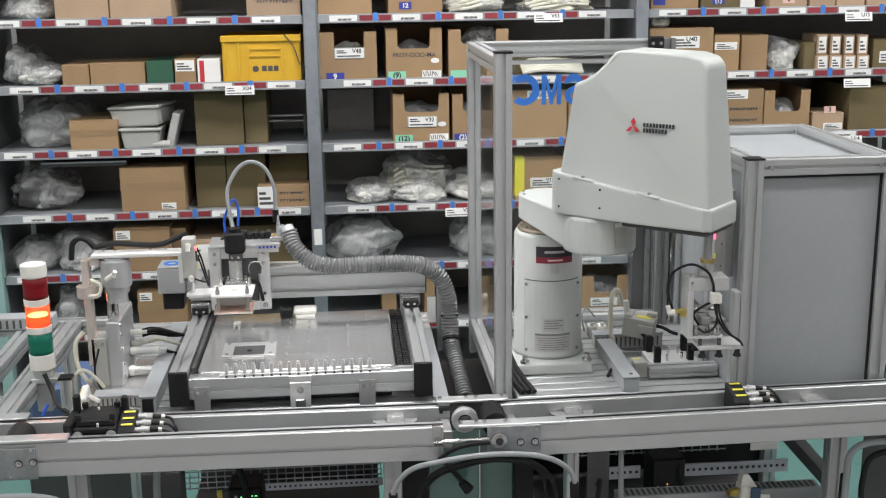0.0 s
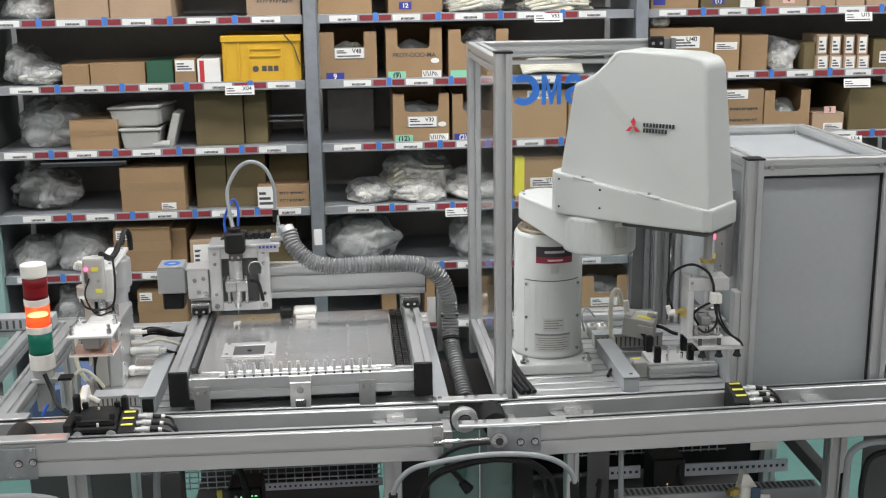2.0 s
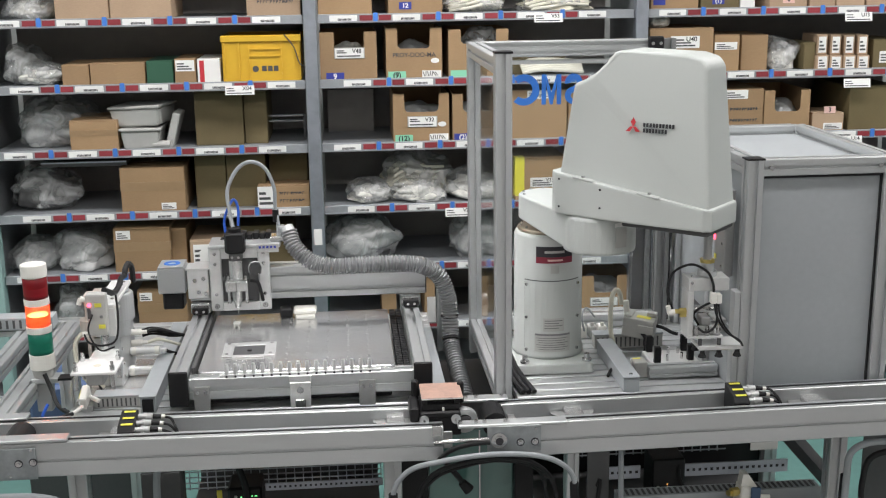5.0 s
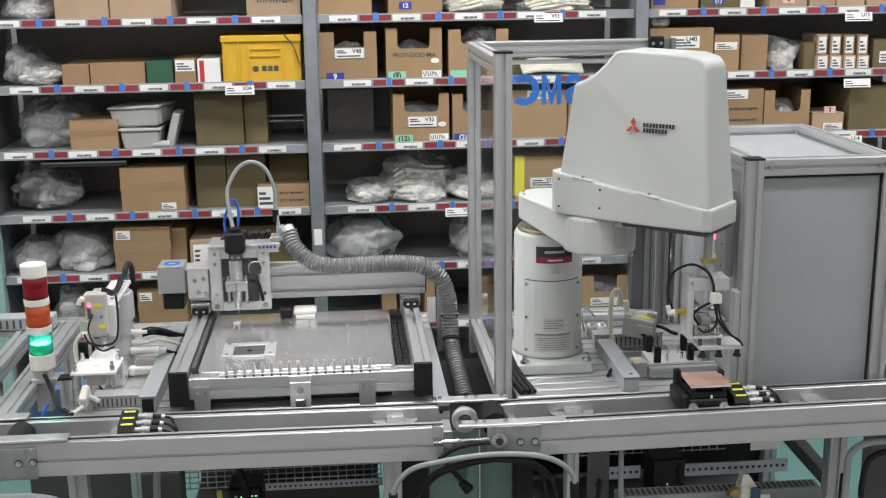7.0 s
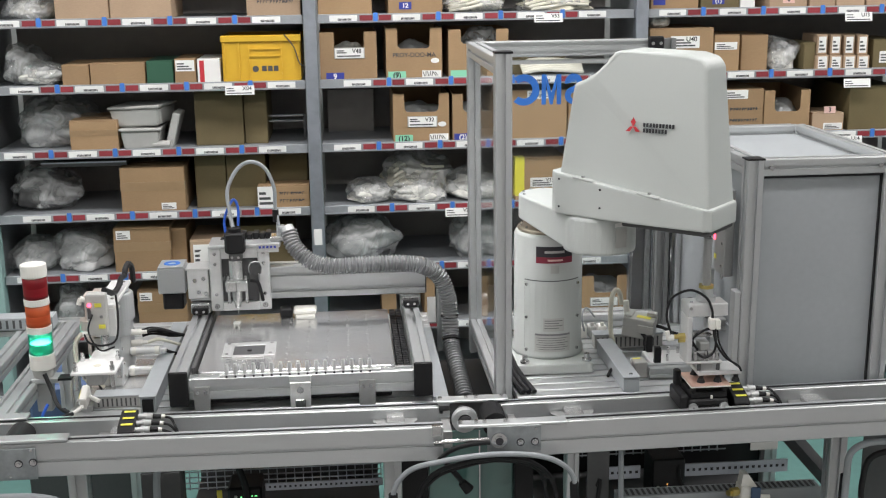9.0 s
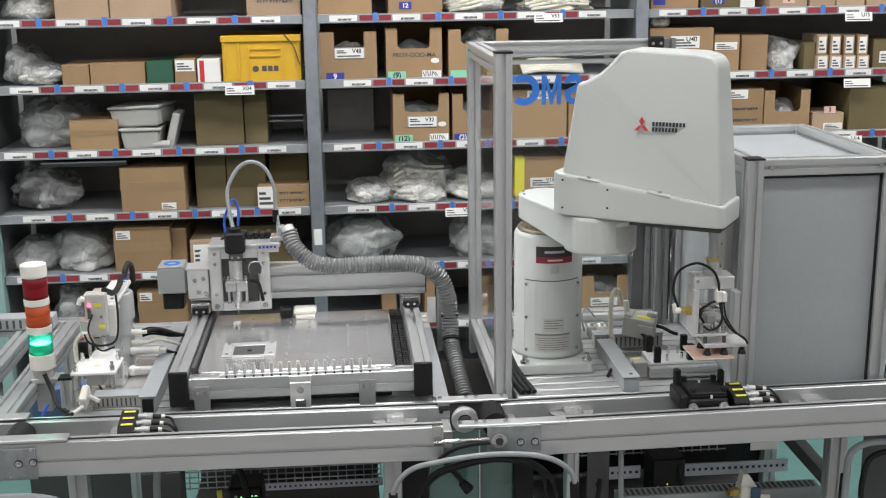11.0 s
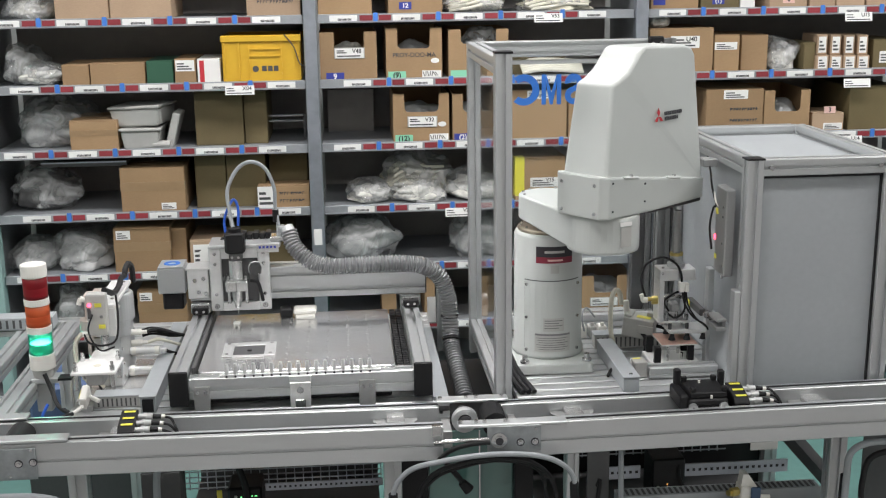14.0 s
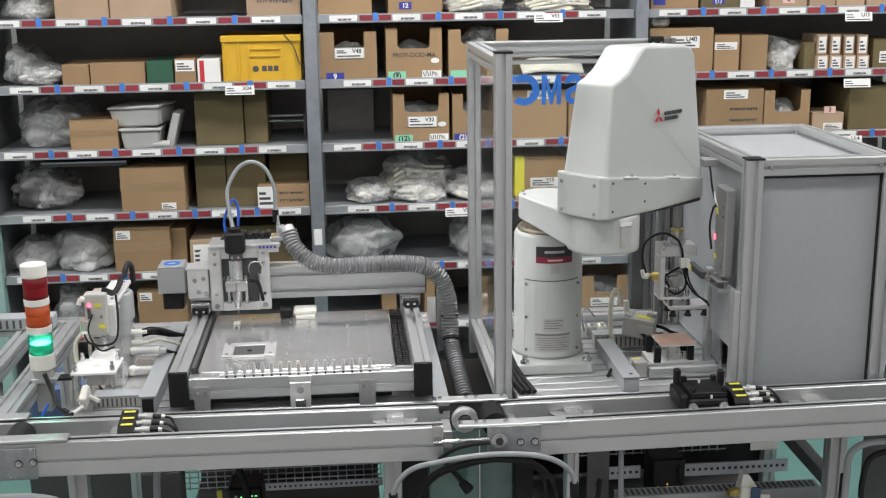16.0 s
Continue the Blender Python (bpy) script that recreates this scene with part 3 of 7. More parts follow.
    for v in hood.verts:
        u, z = v.co.x - x, v.co.z
        hw = HOOD(u, z)
        v.co.y = y + (hw if v.co.y > y else -hw)
    bmesh.ops.bevel(hood, geom=[e for e in hood.edges if e.calc_face_angle(0) > 0.25], offset=0.013, segments=4, profile=0.5, affect="EDGES", clamp_overlap=True)
    part("hood", hood, ROBOT, fore)
    part("underside", box(x + 0.1, x + 0.326, y - 0.072, y + 0.072, 1.388, 1.3998, 0.003), ROBOT_D, fore, "dark underside")
    for sy in (-1, 1):
        for u in (0.0, 0.18):
            part("rim_lug", spun(box(x + u - 0.03, x + u + 0.03, y + sy * 0.084 - 0.006, y + sy * 0.084 + 0.006, 1.492 - 0.128 * u, 1.50 - 0.128 * u, 0.003), about(x + u, y, 1.5, 0, 7.3, 0)), ROBOT, fore)
            part("rim_screw", cyl((x + u, y + sy * 0.085, 1.5 - 0.128 * u), (x + u, y + sy * 0.085, 1.504 - 0.128 * u), 0.005, n=8), STEEL, fore)
        for u, z in ((-0.07, 1.49), (-0.07, 1.42), (0.05, 1.475), (0.05, 1.43), (0.225, 1.425), (0.24, 1.425)):
            part("side_screw", cyl((x + u, y + sy * 0.08, z), (x + u, y + sy * (0.0935 - 0.055 * abs(u - 0.08)), z), 0.003, n=8), INK, fore)
    for z in (1.485, 1.415):
        for v in (-0.052, 0.052):
            part("back_screw", cyl((x - 0.098, y + v, z), (x - 0.1035, y + v, z), 0.0045, n=8), STEEL, fore)
    # emblem on the near side of the hood: three red diamonds, dark bars for the name
    def face_y(u, z):
        return y - HOOD(u, z) - 0.0006

    def patch(poly, m, nm):
        bm = bmesh.new()
        lo = [bm.verts.new((x + u, face_y(u, z), z)) for u, z in poly]
        hi = [bm.verts.new((x + u, face_y(u, z) + 0.0012, z)) for u, z in poly]
        bm.faces.new(lo)
        bm.faces.new(hi[::-1])
        for k in range(len(poly)):
            bm.faces.new((lo[k], hi[k], hi[(k + 1) % len(poly)], lo[(k + 1) % len(poly)]))
        bmesh.ops.recalc_face_normals(bm, faces=bm.faces)
        return bm
    e0, ez = 0.125, 1.633
    dia = [patch([(e0 - 0.0065, ez + 0.011), (e0, ez + 0.022), (e0 + 0.0065, ez + 0.011), (e0, ez)], 0, 0)]
    dia.append(patch([(e0, ez), (e0 - 0.0075, ez), (e0 - 0.0185, ez - 0.0115), (e0 - 0.0075, ez - 0.0115)], 0, 0))
    dia.append(patch([(e0, ez), (e0 + 0.0075, ez), (e0 + 0.0185, ez - 0.0115), (e0 + 0.0075, ez - 0.0115)], 0, 0))
    part("emblem", join(*dia), REDINK, fore, "red three-diamond emblem")
    rnd = random.Random(4)
    for zz, n, u1 in ((1.634, 10, 0.232), (1.621, 8, 0.214)):
        u = 0.151
        bars = []
        step = (u1 - u) / n
        for k in range(n):
            bars.append(patch([(u, zz), (u, zz + 0.0095), (u + step * 0.66, zz + 0.0095), (u + step * 0.66, zz)], 0, 0))
            u += step
        part("name_bar", join(*bars), INK, fore)
    return t, arm, fore


PRINT = mat("grey_print", (0.17, 0.17, 0.175), 0.6)
MAROON = mat("maroon_print", (0.22, 0.02, 0.04), 0.5)
BRASS_DULL = mat("brownish_metal", (0.36, 0.31, 0.24), 0.35, 0.8, 0.06, 60)
robot_ob, upper_arm, forearm = robot()


def carton(x0, x1, y0, y1, z0, z1, label_text, m, label=None, tag=None, tape=False, scrawl=False, code="", stripe=False, ytape=False):
    """A closed cardboard box with flaps, tape, labels and tags as given (in shares of its front)."""
    w, h = x1 - x0, z1 - z0
    t = thing("storage_box", (x0 + x1) / 2, (y0 + y1) / 2, z0, label_text, "box", "boxes on the shelves")
    b = part("body", box(x0, x1, y0, y1, z0, z1 - 0.004, 0.0025), m, t)
    yc = (y0 + y1) / 2
    part("flap", box(x0 + 0.001, x1 - 0.001, y0 + 0.001, yc - 0.001, z1 - 0.004, z1), m, t)
    part("flap", box(x0 + 0.001, x1 - 0.001, yc + 0.001, y1 - 0.001, z1 - 0.004, z1), m, t)
    if tape:
        zc = z0 + h * 0.48
        part("tape", box(x0 - 0.0006, x1 + 0.0006, y0 - 0.0008, y0 + 0.03, zc, zc + h * 0.2), TAPE, t, "brown packing tape")
        part("tape", box(x0 + w * 0.02, x0 + w * 0.98, yc - 0.025, yc + 0.025, z1, z1 + 0.0008), TAPE, t)
    if stripe:
        part("stripe", box(x0 + w * 0.1, x0 + w * 0.3, y0 - 0.001, y0, z0 + 0.004, z1 - 0.006), REDINK, t)
    if ytape:
        part("tape", box(x0 - 0.001, x0 + w * 0.18, y0 - 0.001, y0 + 0.05, z0 + h * 0.1, z1 + 0.001), YTAG, t, "yellow tape")
    if label:
        a, bt, c, d = label
        lb = part("paper_label", box(x0 + w * a, x0 + w * c, y0 - 0.0015, y0, z0 + h * bt, z0 + h * d), PAPER, t, "white paper label")
        lh, lw = h * (d - bt), w * (c - a)
        rows = [box(x0 + w * a + lw * 0.08, x0 + w * a + lw * f, y0 - 0.002, y0 - 0.0014, z0 + h * bt + lh * k, z0 + h * bt + lh * (k + 0.12)) for k, f in ((0.15, 0.85), (0.38, 0.7), (0.62, 0.45))]
        part("print_bar", join(*rows), DARKGREY, lb)
        if code:
            words(code, lh * 0.55, INK, lb, facing(x0 + w * a + lw * 0.72, y0 - 0.002, z0 + h * bt + lh * 0.72), bold=0.0004)
    if tag:
        s, tm, at, up = tag
        x = x0 + w * at
        tg = part("number_tag", box(x, x + 0.052, y0 - 0.0015, y0, z0 + up, z0 + up + 0.03), TAGS[tm], t, "coloured number tag")
        if s:
            words(s, 0.026, PAPER if tm == "NAVYTAG" else INK, tg, facing(x + 0.026, y0 - 0.002, z0 + up + 0.015), bold=0.0008)
    if scrawl:
        rnd = random.Random(int(x0 * 1000) + 7)
        for k in range(2):
            x = x0 + w * (0.42 if label else 0.2)
            zz = z0 + h * (0.52 - 0.25 * k) if z1 - z0 > 0.12 else z0 + h * (0.6 - 0.32 * k)
            ink = []
            while x < x0 + w * 0.88:
                s = rnd.uniform(0.006, 0.011)
                ink.append(spun(box(x, x + 0.0025, y0 - 0.0008, y0, zz, zz + 0.013), about(x, y0, zz, 0, rnd.uniform(-40, 40), 0)))
                ink.append(box(x, x + s, y0 - 0.0008, y0, zz + rnd.uniform(0, 0.01), zz + 0.012))
                x += s + 0.004
            part("handwriting", join(*ink), DARKGREY, t)
    return t


TAGS = {"NAVYTAG": NAVYTAG, "GREENTAG": GREENTAG, "PINKTAG": PINKTAG}
BAG_W = mat("white_foam_parts", (0.62, 0.615, 0.57), 0.55, 0, 0.2, 60, 0.8, blotch=0.2, blotch_scale=25, vary=0.1)
BAG_C = mat("cream_foam_strip", (0.72, 0.69, 0.56), 0.6, 0, 0.2, 80, 0.8, (1, 1, 3), 0.15, 20, vary=0.1)
BAG_D = mat("dark_rubber_parts", (0.10, 0.10, 0.10), 0.5, 0, 0.25, 20, 0.9, blotch=0.4, blotch_scale=12)


def film_material():
    """Thin clear film: creases catch the light, flat parts let the goods show through."""
    m = mat("clear_bag_film", (0.62, 0.63, 0.625), 0.16, 0, 0.08, 16, 0.8, coat=0.5)
    nt = m.node_tree
    b = nt.nodes["Principled BSDF"]
    tc = nt.nodes.new("ShaderNodeTexCoord")
    nz = nt.nodes.new("ShaderNodeTexNoise")
    nz.inputs["Scale"].default_value = 11
    nz.inputs["Detail"].default_value = 6
    nz.inputs["Distortion"].default_value = 1.2
    mr = nt.nodes.new("ShaderNodeMapRange")
    mr.inputs["From Min"].default_value, mr.inputs["From Max"].default_value = 0.35, 0.75
    mr.inputs["To Min"].default_value, mr.inputs["To Max"].default_value = 0.16, 0.72
    nt.links.new(tc.outputs["Object"], nz.inputs["Vector"])
    nt.links.new(nz.outputs[0], mr.inputs[0])
    nt.links.new(mr.outputs[0], b.inputs["Alpha"])
    for nd in nt.nodes:
        if nd.bl_idname == "ShaderNodeBump":
            nd.inputs["Distance"].default_value = 0.010
    return m


FILM = film_material()


def open_carton(x0, x1, y0, y1, z0, z1, label_text, m, a, b, deep, card, tag, note):
    """A picking box, open on top, whose front is cut out between the shares a and b of its width."""
    w, h, th = x1 - x0, z1 - z0, 0.004
    t = thing("picking_box", (x0 + x1) / 2, (y0 + y1) / 2, z0, label_text, "box", "picking boxes")
    zc, r = z1 - h * deep, 0.012
    pts = [(x0, z0), (x1, z0), (x1, z1), (x0 + w * b, z1), (x0 + w * b - 0.002, zc + r), (x0 + w * b - r, zc), (x0 + w * a + r, zc), (x0 + w * a + 0.002, zc + r), (x0 + w * a, z1), (x0, z1)]
    part("front", prism(pts, "y", y0, y0 + th), m, t, "cardboard front with a cut-out")
    part("side", box(x0, x0 + th, y0 + th, y1, z0, z1), m, t)
    part("side", box(x1 - th, x1, y0 + th, y1, z0, z1), m, t)
    part("back", box(x0 + th, x1 - th, y1 - th, y1, z0, z1), m, t)
    part("bottom", box(x0 + th, x1 - th, y0 + th, y1 - th, z0, z0 + th), m, t)
    part("inner_bag", lump((x0 + x1) / 2, (y0 + y1) / 2, z0 + 0.005, w * 0.44, (y1 - y0) * 0.42, h * 0.72, int(x0 * 977)), BAG_W if note == "WHITE" else BAG, t, "clear bag of parts", smooth=True)
    if card:
        code, cx, cz = card
        l = part("paper_label", box(x0 + w * cx, x0 + w * (cx + 0.5), y0 - 0.004, y0 - 0.0025, z0 + h * (cz - 0.2), z0 + h * cz), PAPER, t, "white paper label in a holder")
        rows = [box(x0 + w * cx + 0.006, x0 + w * cx + w * f, y0 - 0.0046, y0 - 0.004, z0 + h * (cz - k), z0 + h * (cz - k + 0.025)) for k, f in ((0.17, 0.44), (0.1, 0.2), (0.06, 0.16))]
        part("print_bar", join(*rows), DARKGREY, l)
        part("holder", box(x0 + w * cx - 0.004, x0 + w * (cx + 0.5) + 0.004, y0 - 0.0025, y0 - 0.0005, z0 + h * (cz - 0.21), z0 + h * (cz + 0.015)), PALEGREY, t)
        if code:
            words(code, 0.024, INK, l, facing(x0 + w * (cx + 0.38), y0 - 0.0046, z0 + h * (cz - 0.06)), bold=0.0004)
    if tag:
        s, tm, at = tag
        x = x0 + w * at
        tg = part("number_tag", box(x, x + 0.075, y0 - 0.0015, y0 - 0.0001, z0 + 0.002, z0 + 0.032), TAGS[tm], t, "coloured number tag")
        if s:
            words(s, 0.03, PAPER if tm == "NAVYTAG" else INK, tg, facing(x + 0.0375, y0 - 0.002, z0 + 0.016), bold=0.001)
        if tm == "GREENTAG" and s:
            st = part("sticker", box(x1 - 0.085, x1 - 0.004, y0 - 0.0015, y0 - 0.0001, z0 + 0.006, z0 + 0.034), PAPER, t, "white scribbled sticker")
            rnd = random.Random(3)
            part("scribble", join(*[spun(box(x1 - 0.08 + k * 0.009, x1 - 0.0765 + k * 0.009, y0 - 0.002, y0 - 0.0014, z0 + 0.01, z0 + 0.03), about(x1 - 0.078 + k * 0.009, y0, z0 + 0.02, 0, rnd.uniform(-40, 40), 0)) for k in range(7)]), DARKGREY, st)
            part("oval_sticker", spun(cyl((0, 0, 0), (0, 0, 0.001), 0.018, n=18), Matrix.Translation((x1 - 0.03, y0 - 0.0002, z0 + 0.075)) @ pose(0, 0, 0, 90, 0, 0) @ Matrix.Diagonal((1, 0.6, 1, 1))), PAPER, t, "oval white sticker")
    if note and note != "WHITE":
        words(note, 0.026, DARKGREY, t, facing(x0 + w * 0.5, y0 - 0.0008, z0 + h * 0.47), "handwriting", bold=0.0003)
    return t


def lump(cx, cy, z0, rx, ry, h, seed):
    """A crumpled bag: a ball pressed on its support, folded by noise at three scales."""
    bm = bmesh.new()
    bmesh.ops.create_icosphere(bm, subdivisions=5, radius=1.0)
    off = Vector((seed * 0.37 % 50, seed * 0.73 % 50, seed * 0.11 % 50))
    for v in bm.verts:
        c = v.co.copy()
        n = 0.34 * noise.noise(c * 1.2 + off) + 0.24 * abs(noise.noise(c * 1.7 + off)) - 0.10 * abs(noise.noise(Vector((c.x * 5, c.y * 5, c.z * 2.2)) + off)) - 0.03 * abs(noise.noise(Vector((c.x * 4, c.y * 4, c.z * 14)) + off))
        c *= 0.92 + n
        z = max(0.0, 0.42 + 0.58 * c.z) if c.z > -0.7 else 0.0
        flat = 1.0 + 0.12 * (1 - min(1, z * 2))
        v.co = Vector((cx + rx * max(-1.12, min(1.12, c.x * flat)), cy + ry * max(-1.1, min(1.1, c.y * flat)), z0 + h * min(1.05, z)))
    return bm


def bag(x0, x1, y0, y1, z0, z1, label_text, m):
    """A clear bag: loose film over the goods that lie in its lower part."""
    s = int(abs(x0) * 1311 + z0 * 977)
    cx, cy = (x0 + x1) / 2, (y0 + y1) / 2
    w, h = x1 - x0, z1 - z0
    t = thing("parts_bag", cx, cy, z0, label_text, "plastic bag", "bags on the shelves")
    part("filling", lump(cx, cy, z0 + 0.002, w * 0.43, (y1 - y0) * 0.42, h * (0.62 if m in (BAG_W, BAG_C) else 0.74), s + 5), m, t, smooth=True)
    f = part("film", lump(cx, cy, z0, w / 2, (y1 - y0) / 2, h, s), FILM, t, "crumpled clear film", smooth=True)
    if m == BAG_C:
        rnd = random.Random(s)
        for k in range(5):
            w2, zc = w * 0.36, z0 + h * (0.2 + 0.1 * k)
            pts = [(cx - w2 + rnd.uniform(-.02, .02), y0 + 0.05, zc - 0.01), (cx - w2 * 0.4, y0 + 0.012 + 0.01 * k, zc + 0.006 * k), (cx + w2 * 0.3, y0 + 0.012 + 0.01 * k, zc + 0.012 + rnd.uniform(-.01, .01)), (cx + w2, y0 + 0.06, zc + 0.004)]
            part("hose", tube(pts, 0.007, 8, 5), WOVEN, t, "cream hose")
    return t


def crate(x0, x1, y0, y1, z0, z1):
    t = thing("plastic_crate", (x0 + x1) / 2, (y0 + y1) / 2, z0, "yellow stackable plastic crate with ribbed sides", "crate")
    th = 0.006
    part("front", box(x0 + 0.006, x1 - 0.006, y0, y0 + th, z0, z1), YELLOW, t)
    part("back", box(x0, x1, y1 - th, y1, z0, z1), YELLOW, t)
    for xa in (x0, x1 - th):
        part("side", box(xa, xa + th, y0 + th, y1 - th, z0, z1), YELLOW, t)
    part("bottom", box(x0, x1, y0 + th, y1 - th, z0, z0 + th), YELLOW, t)
    part("rim", box(x0 - 0.004, x1 + 0.004, y0 - 0.009, y0 - 0.0005, z1 - 0.026, z1 + 0.002, 0.003), YELLOW, t)
    part("rim", box(x0 - 0.004, x1 + 0.004, y1, y1 + 0.008, z1 - 0.026, z1 + 0.002, 0.003), YELLOW, t)
    w = x1 - x0
    for f in (0.02, 0.2, 0.33, 0.74, 0.97):
        part("rib", box(x0 + w * f, x0 + w * f + 0.006, y0 - 0.007, y0 - 0.0003, z0 + 0.01, z1 - 0.027), YELLOW, t)
    for f in (0.55, 0.7):
        part("rib", box(x0 + w * 0.33 + 0.007, x0 + w * 0.74, y0 - 0.006, y0 - 0.0003, z0 + (z1 - z0) * f, z0 + (z1 - z0) * f + 0.005), YELLOW, t)
    part("emblem", join(cyl((x0 + w * 0.42, y0 - 0.001, z0 + 0.055), (x0 + w * 0.42, y0 + 0.001, z0 + 0.055), 0.013, n=16), *[box(x0 + w * (0.5 + 0.075 * k), x0 + w * (0.56 + 0.075 * k), y0 - 0.001, y0 + 0.001, z0 + 0.045, z0 + 0.067) for k in range(3)]), DARKGREY, t, "dark printed emblem")
    part("cord", tube([(x0 + w * 0.8, y0 - 0.01, z1 + 0.004), (x0 + w * 0.92, y0 - 0.012, z1 - 0.05), (x0 + w * 0.98, y0 - 0.015, z0 + 0.08), (x0 + w * 1.05, y0 - 0.01, z0 + 0.06)], 0.0025, 6), DARKGREY, t)
    return t


def hoses(x0, x1, y0, y1, z0, z1):
    t = thing("hose_bundle", (x0 + x1) / 2, (y0 + y1) / 2, z0, "bundle of cream pneumatic hoses in a bag", "hose bundle")
    for k in range(6):
        zz = z0 + 0.012 + 0.008 * k
        part("hose", tube([(x0, y0 + 0.02 * k, zz), (x0 + 0.08, y0 + 0.01 * k, zz + 0.012), (x1 - 0.06, y0 + 0.02 + 0.01 * k, zz + 0.004), (x1, y0 + 0.05 + 0.012 * k, zz - 0.006)], 0.009, 8, 5), WOVEN, t)
    return t


def bin_tray(x0, x1, y0, y1, z0, z1, lean=0.0, turned=0.0):
    t = thing("storage_bin", (x0 + x1) / 2, (y0 + y1) / 2, z0, "pale grey plastic storage bin", "storage bin", "grey bins")
    th, s = 0.005, 0.010
    bm = prism([(x0 + s, y0 + s), (x1 - s, y0 + s), (x1 - s, y1 - s), (x0 + s, y1 - s)], "z", z0, z1 - 0.012)
    for v in bm.verts:
        if v.co.z > z0 + 0.02:
            v.co.x += s if v.co.x > (x0 + x1) / 2 else -s
            v.co.y += s if v.co.y > (y0 + y1) / 2 else -s
    bmesh.ops.bevel(bm, geom=bm.edges[:], offset=0.006, segments=2, affect="EDGES")
    part("body", bm, PALEGREY, t)
    part("rim", box(x0 - 0.006, x1 + 0.006, y0 - 0.006, y1 + 0.006, z1 - 0.012, z1, 0.003), PALEGREY, t)
    t.rotation_euler = (0, radians(lean), radians(turned))
    return t


def leaning_lid(x, y, z):
    t = thing("bin_lid", x, y, z, "pale grey plastic bin lid leaning on the bins", "bin lid")
    part("lid", spun(box(x - 0.016, x + 0.016, y, y + 0.16, z, z + 0.15, 0.004), about(x, y, z, 0, 16, 0)), PALEGREY, t)
    part("foot", cyl((x - 0.06, y - 0.01, z + 0.016), (x + 0.01, y - 0.01, z + 0.016), 0.016, n=14), PALEGREY, t)
    return t


def flat_tray(x0, x1, y, z):
    t = thing("steel_tray", (x0 + x1) / 2, y, z, "dark flat steel tray hung under a shelf", "tray")
    part("tray", box(x0, x1, y, y + 0.3, z, z + 0.022, 0.002), DARKGREY, t)
    part("edge", box(x0, x1, y - 0.003, y - 0.0005, z + 0.014, z + 0.02), GALV, t)
    return t


def steel_block(x0, x1, y0, y1, z0, z1):
    t = thing("steel_divider", (x0 + x1) / 2, (y0 + y1) / 2, z0, "plain grey steel divider panel on the shelf", "divider")
    part("panel", box(x0, x1, y0, y0 + 0.01, z0, z1, 0.002), SHELF_IN, t)
    part("foot", box(x0, x1, y0, y1, z0, z0 + 0.004), SHELF, t)
    return t


def shelf_card(x, z, code):
    t = thing("label_card", x, SHELF_Y, z - 0.02, "white printed card hung on the shelf edge", "label card", "shelf cards")
    y = SHELF_Y - 0.012
    c = part("card", spun(box(x - 0.06, x + 0.06, y, y + 0.0015, z - 0.018, z + 0.02), about(x, y, z, -12, 0, 0)), PAPER, t)
    rows = [spun(box(x - 0.054, x + f, y - 0.0006, y, z + k, z + k + 0.004), about(x, y, z, -12, 0, 0)) for k, f in ((-0.013, 0.05), (-0.003, -0.02), (0.007, -0.025))]
    part("print_bar", join(*rows), DARKGREY, c)
    if code:
        words(code, 0.022, INK, c, about(x, y, z, -12, 0, 0) @ facing(x + 0.03, y - 0.0008, z + 0.008), bold=0.0003)
    return t


def white_bag(x, y, z):
    t = thing("foam_bag", x, y, z, "small tied clear bag of white pieces on a box", "plastic bag")
    part("bag", lump(x, y, z + 0.001, 0.055, 0.06, 0.08, 77), BAG_W, t, smooth=True)
    part("neck", spun(cyl((x - 0.01, y, z + 0.06), (x - 0.03, y, z + 0.125), 0.012, 0.026, n=12), Matrix.Identity(4)), BAG_W, t, smooth=True)
    return t


def small_shelf_things():
    t = thing("steel_rods", 0.0 - 0.29, 2.5, 1.282, "two bright steel rods resting on end blocks on the shelf", "rods")
    for z in (1.365, 1.388):
        part("rod", cyl((-0.37, 2.5, z), (-0.17, 2.5, z), 0.006, n=10), STEEL, t)
    for x in (-0.36, -0.18):
        part("end_block", box(x, x + 0.012, 2.49, 2.51, 1.2825, 1.395), DARKGREY, t)
    c = thing("post_card", -0.128, 2.268, 0.86, "white card taped to the shelf upright", "label card")
    part("card", box(-0.146, -0.112, 2.2675, 2.2693, 0.855, 0.925), PAPER, c)
    w = thing("hand_tool", 0.42, 0.95, 0.925, "black hand tool on a white tray behind the guard", "hand tool")
    part("tray", box(0.385, 0.44, 0.93, 0.97, 0.90, 0.99, 0.002), PAPER, w, "white tray")
    part("handle", cyl((0.405, 0.925, 0.955), (0.43, 0.925, 0.975), 0.009, n=12), BLACK, w)
    part("shaft", cyl((0.43, 0.925, 0.975), (0.445, 0.925, 0.985), 0.004, n=8), STEEL, w)


small_shelf_things()


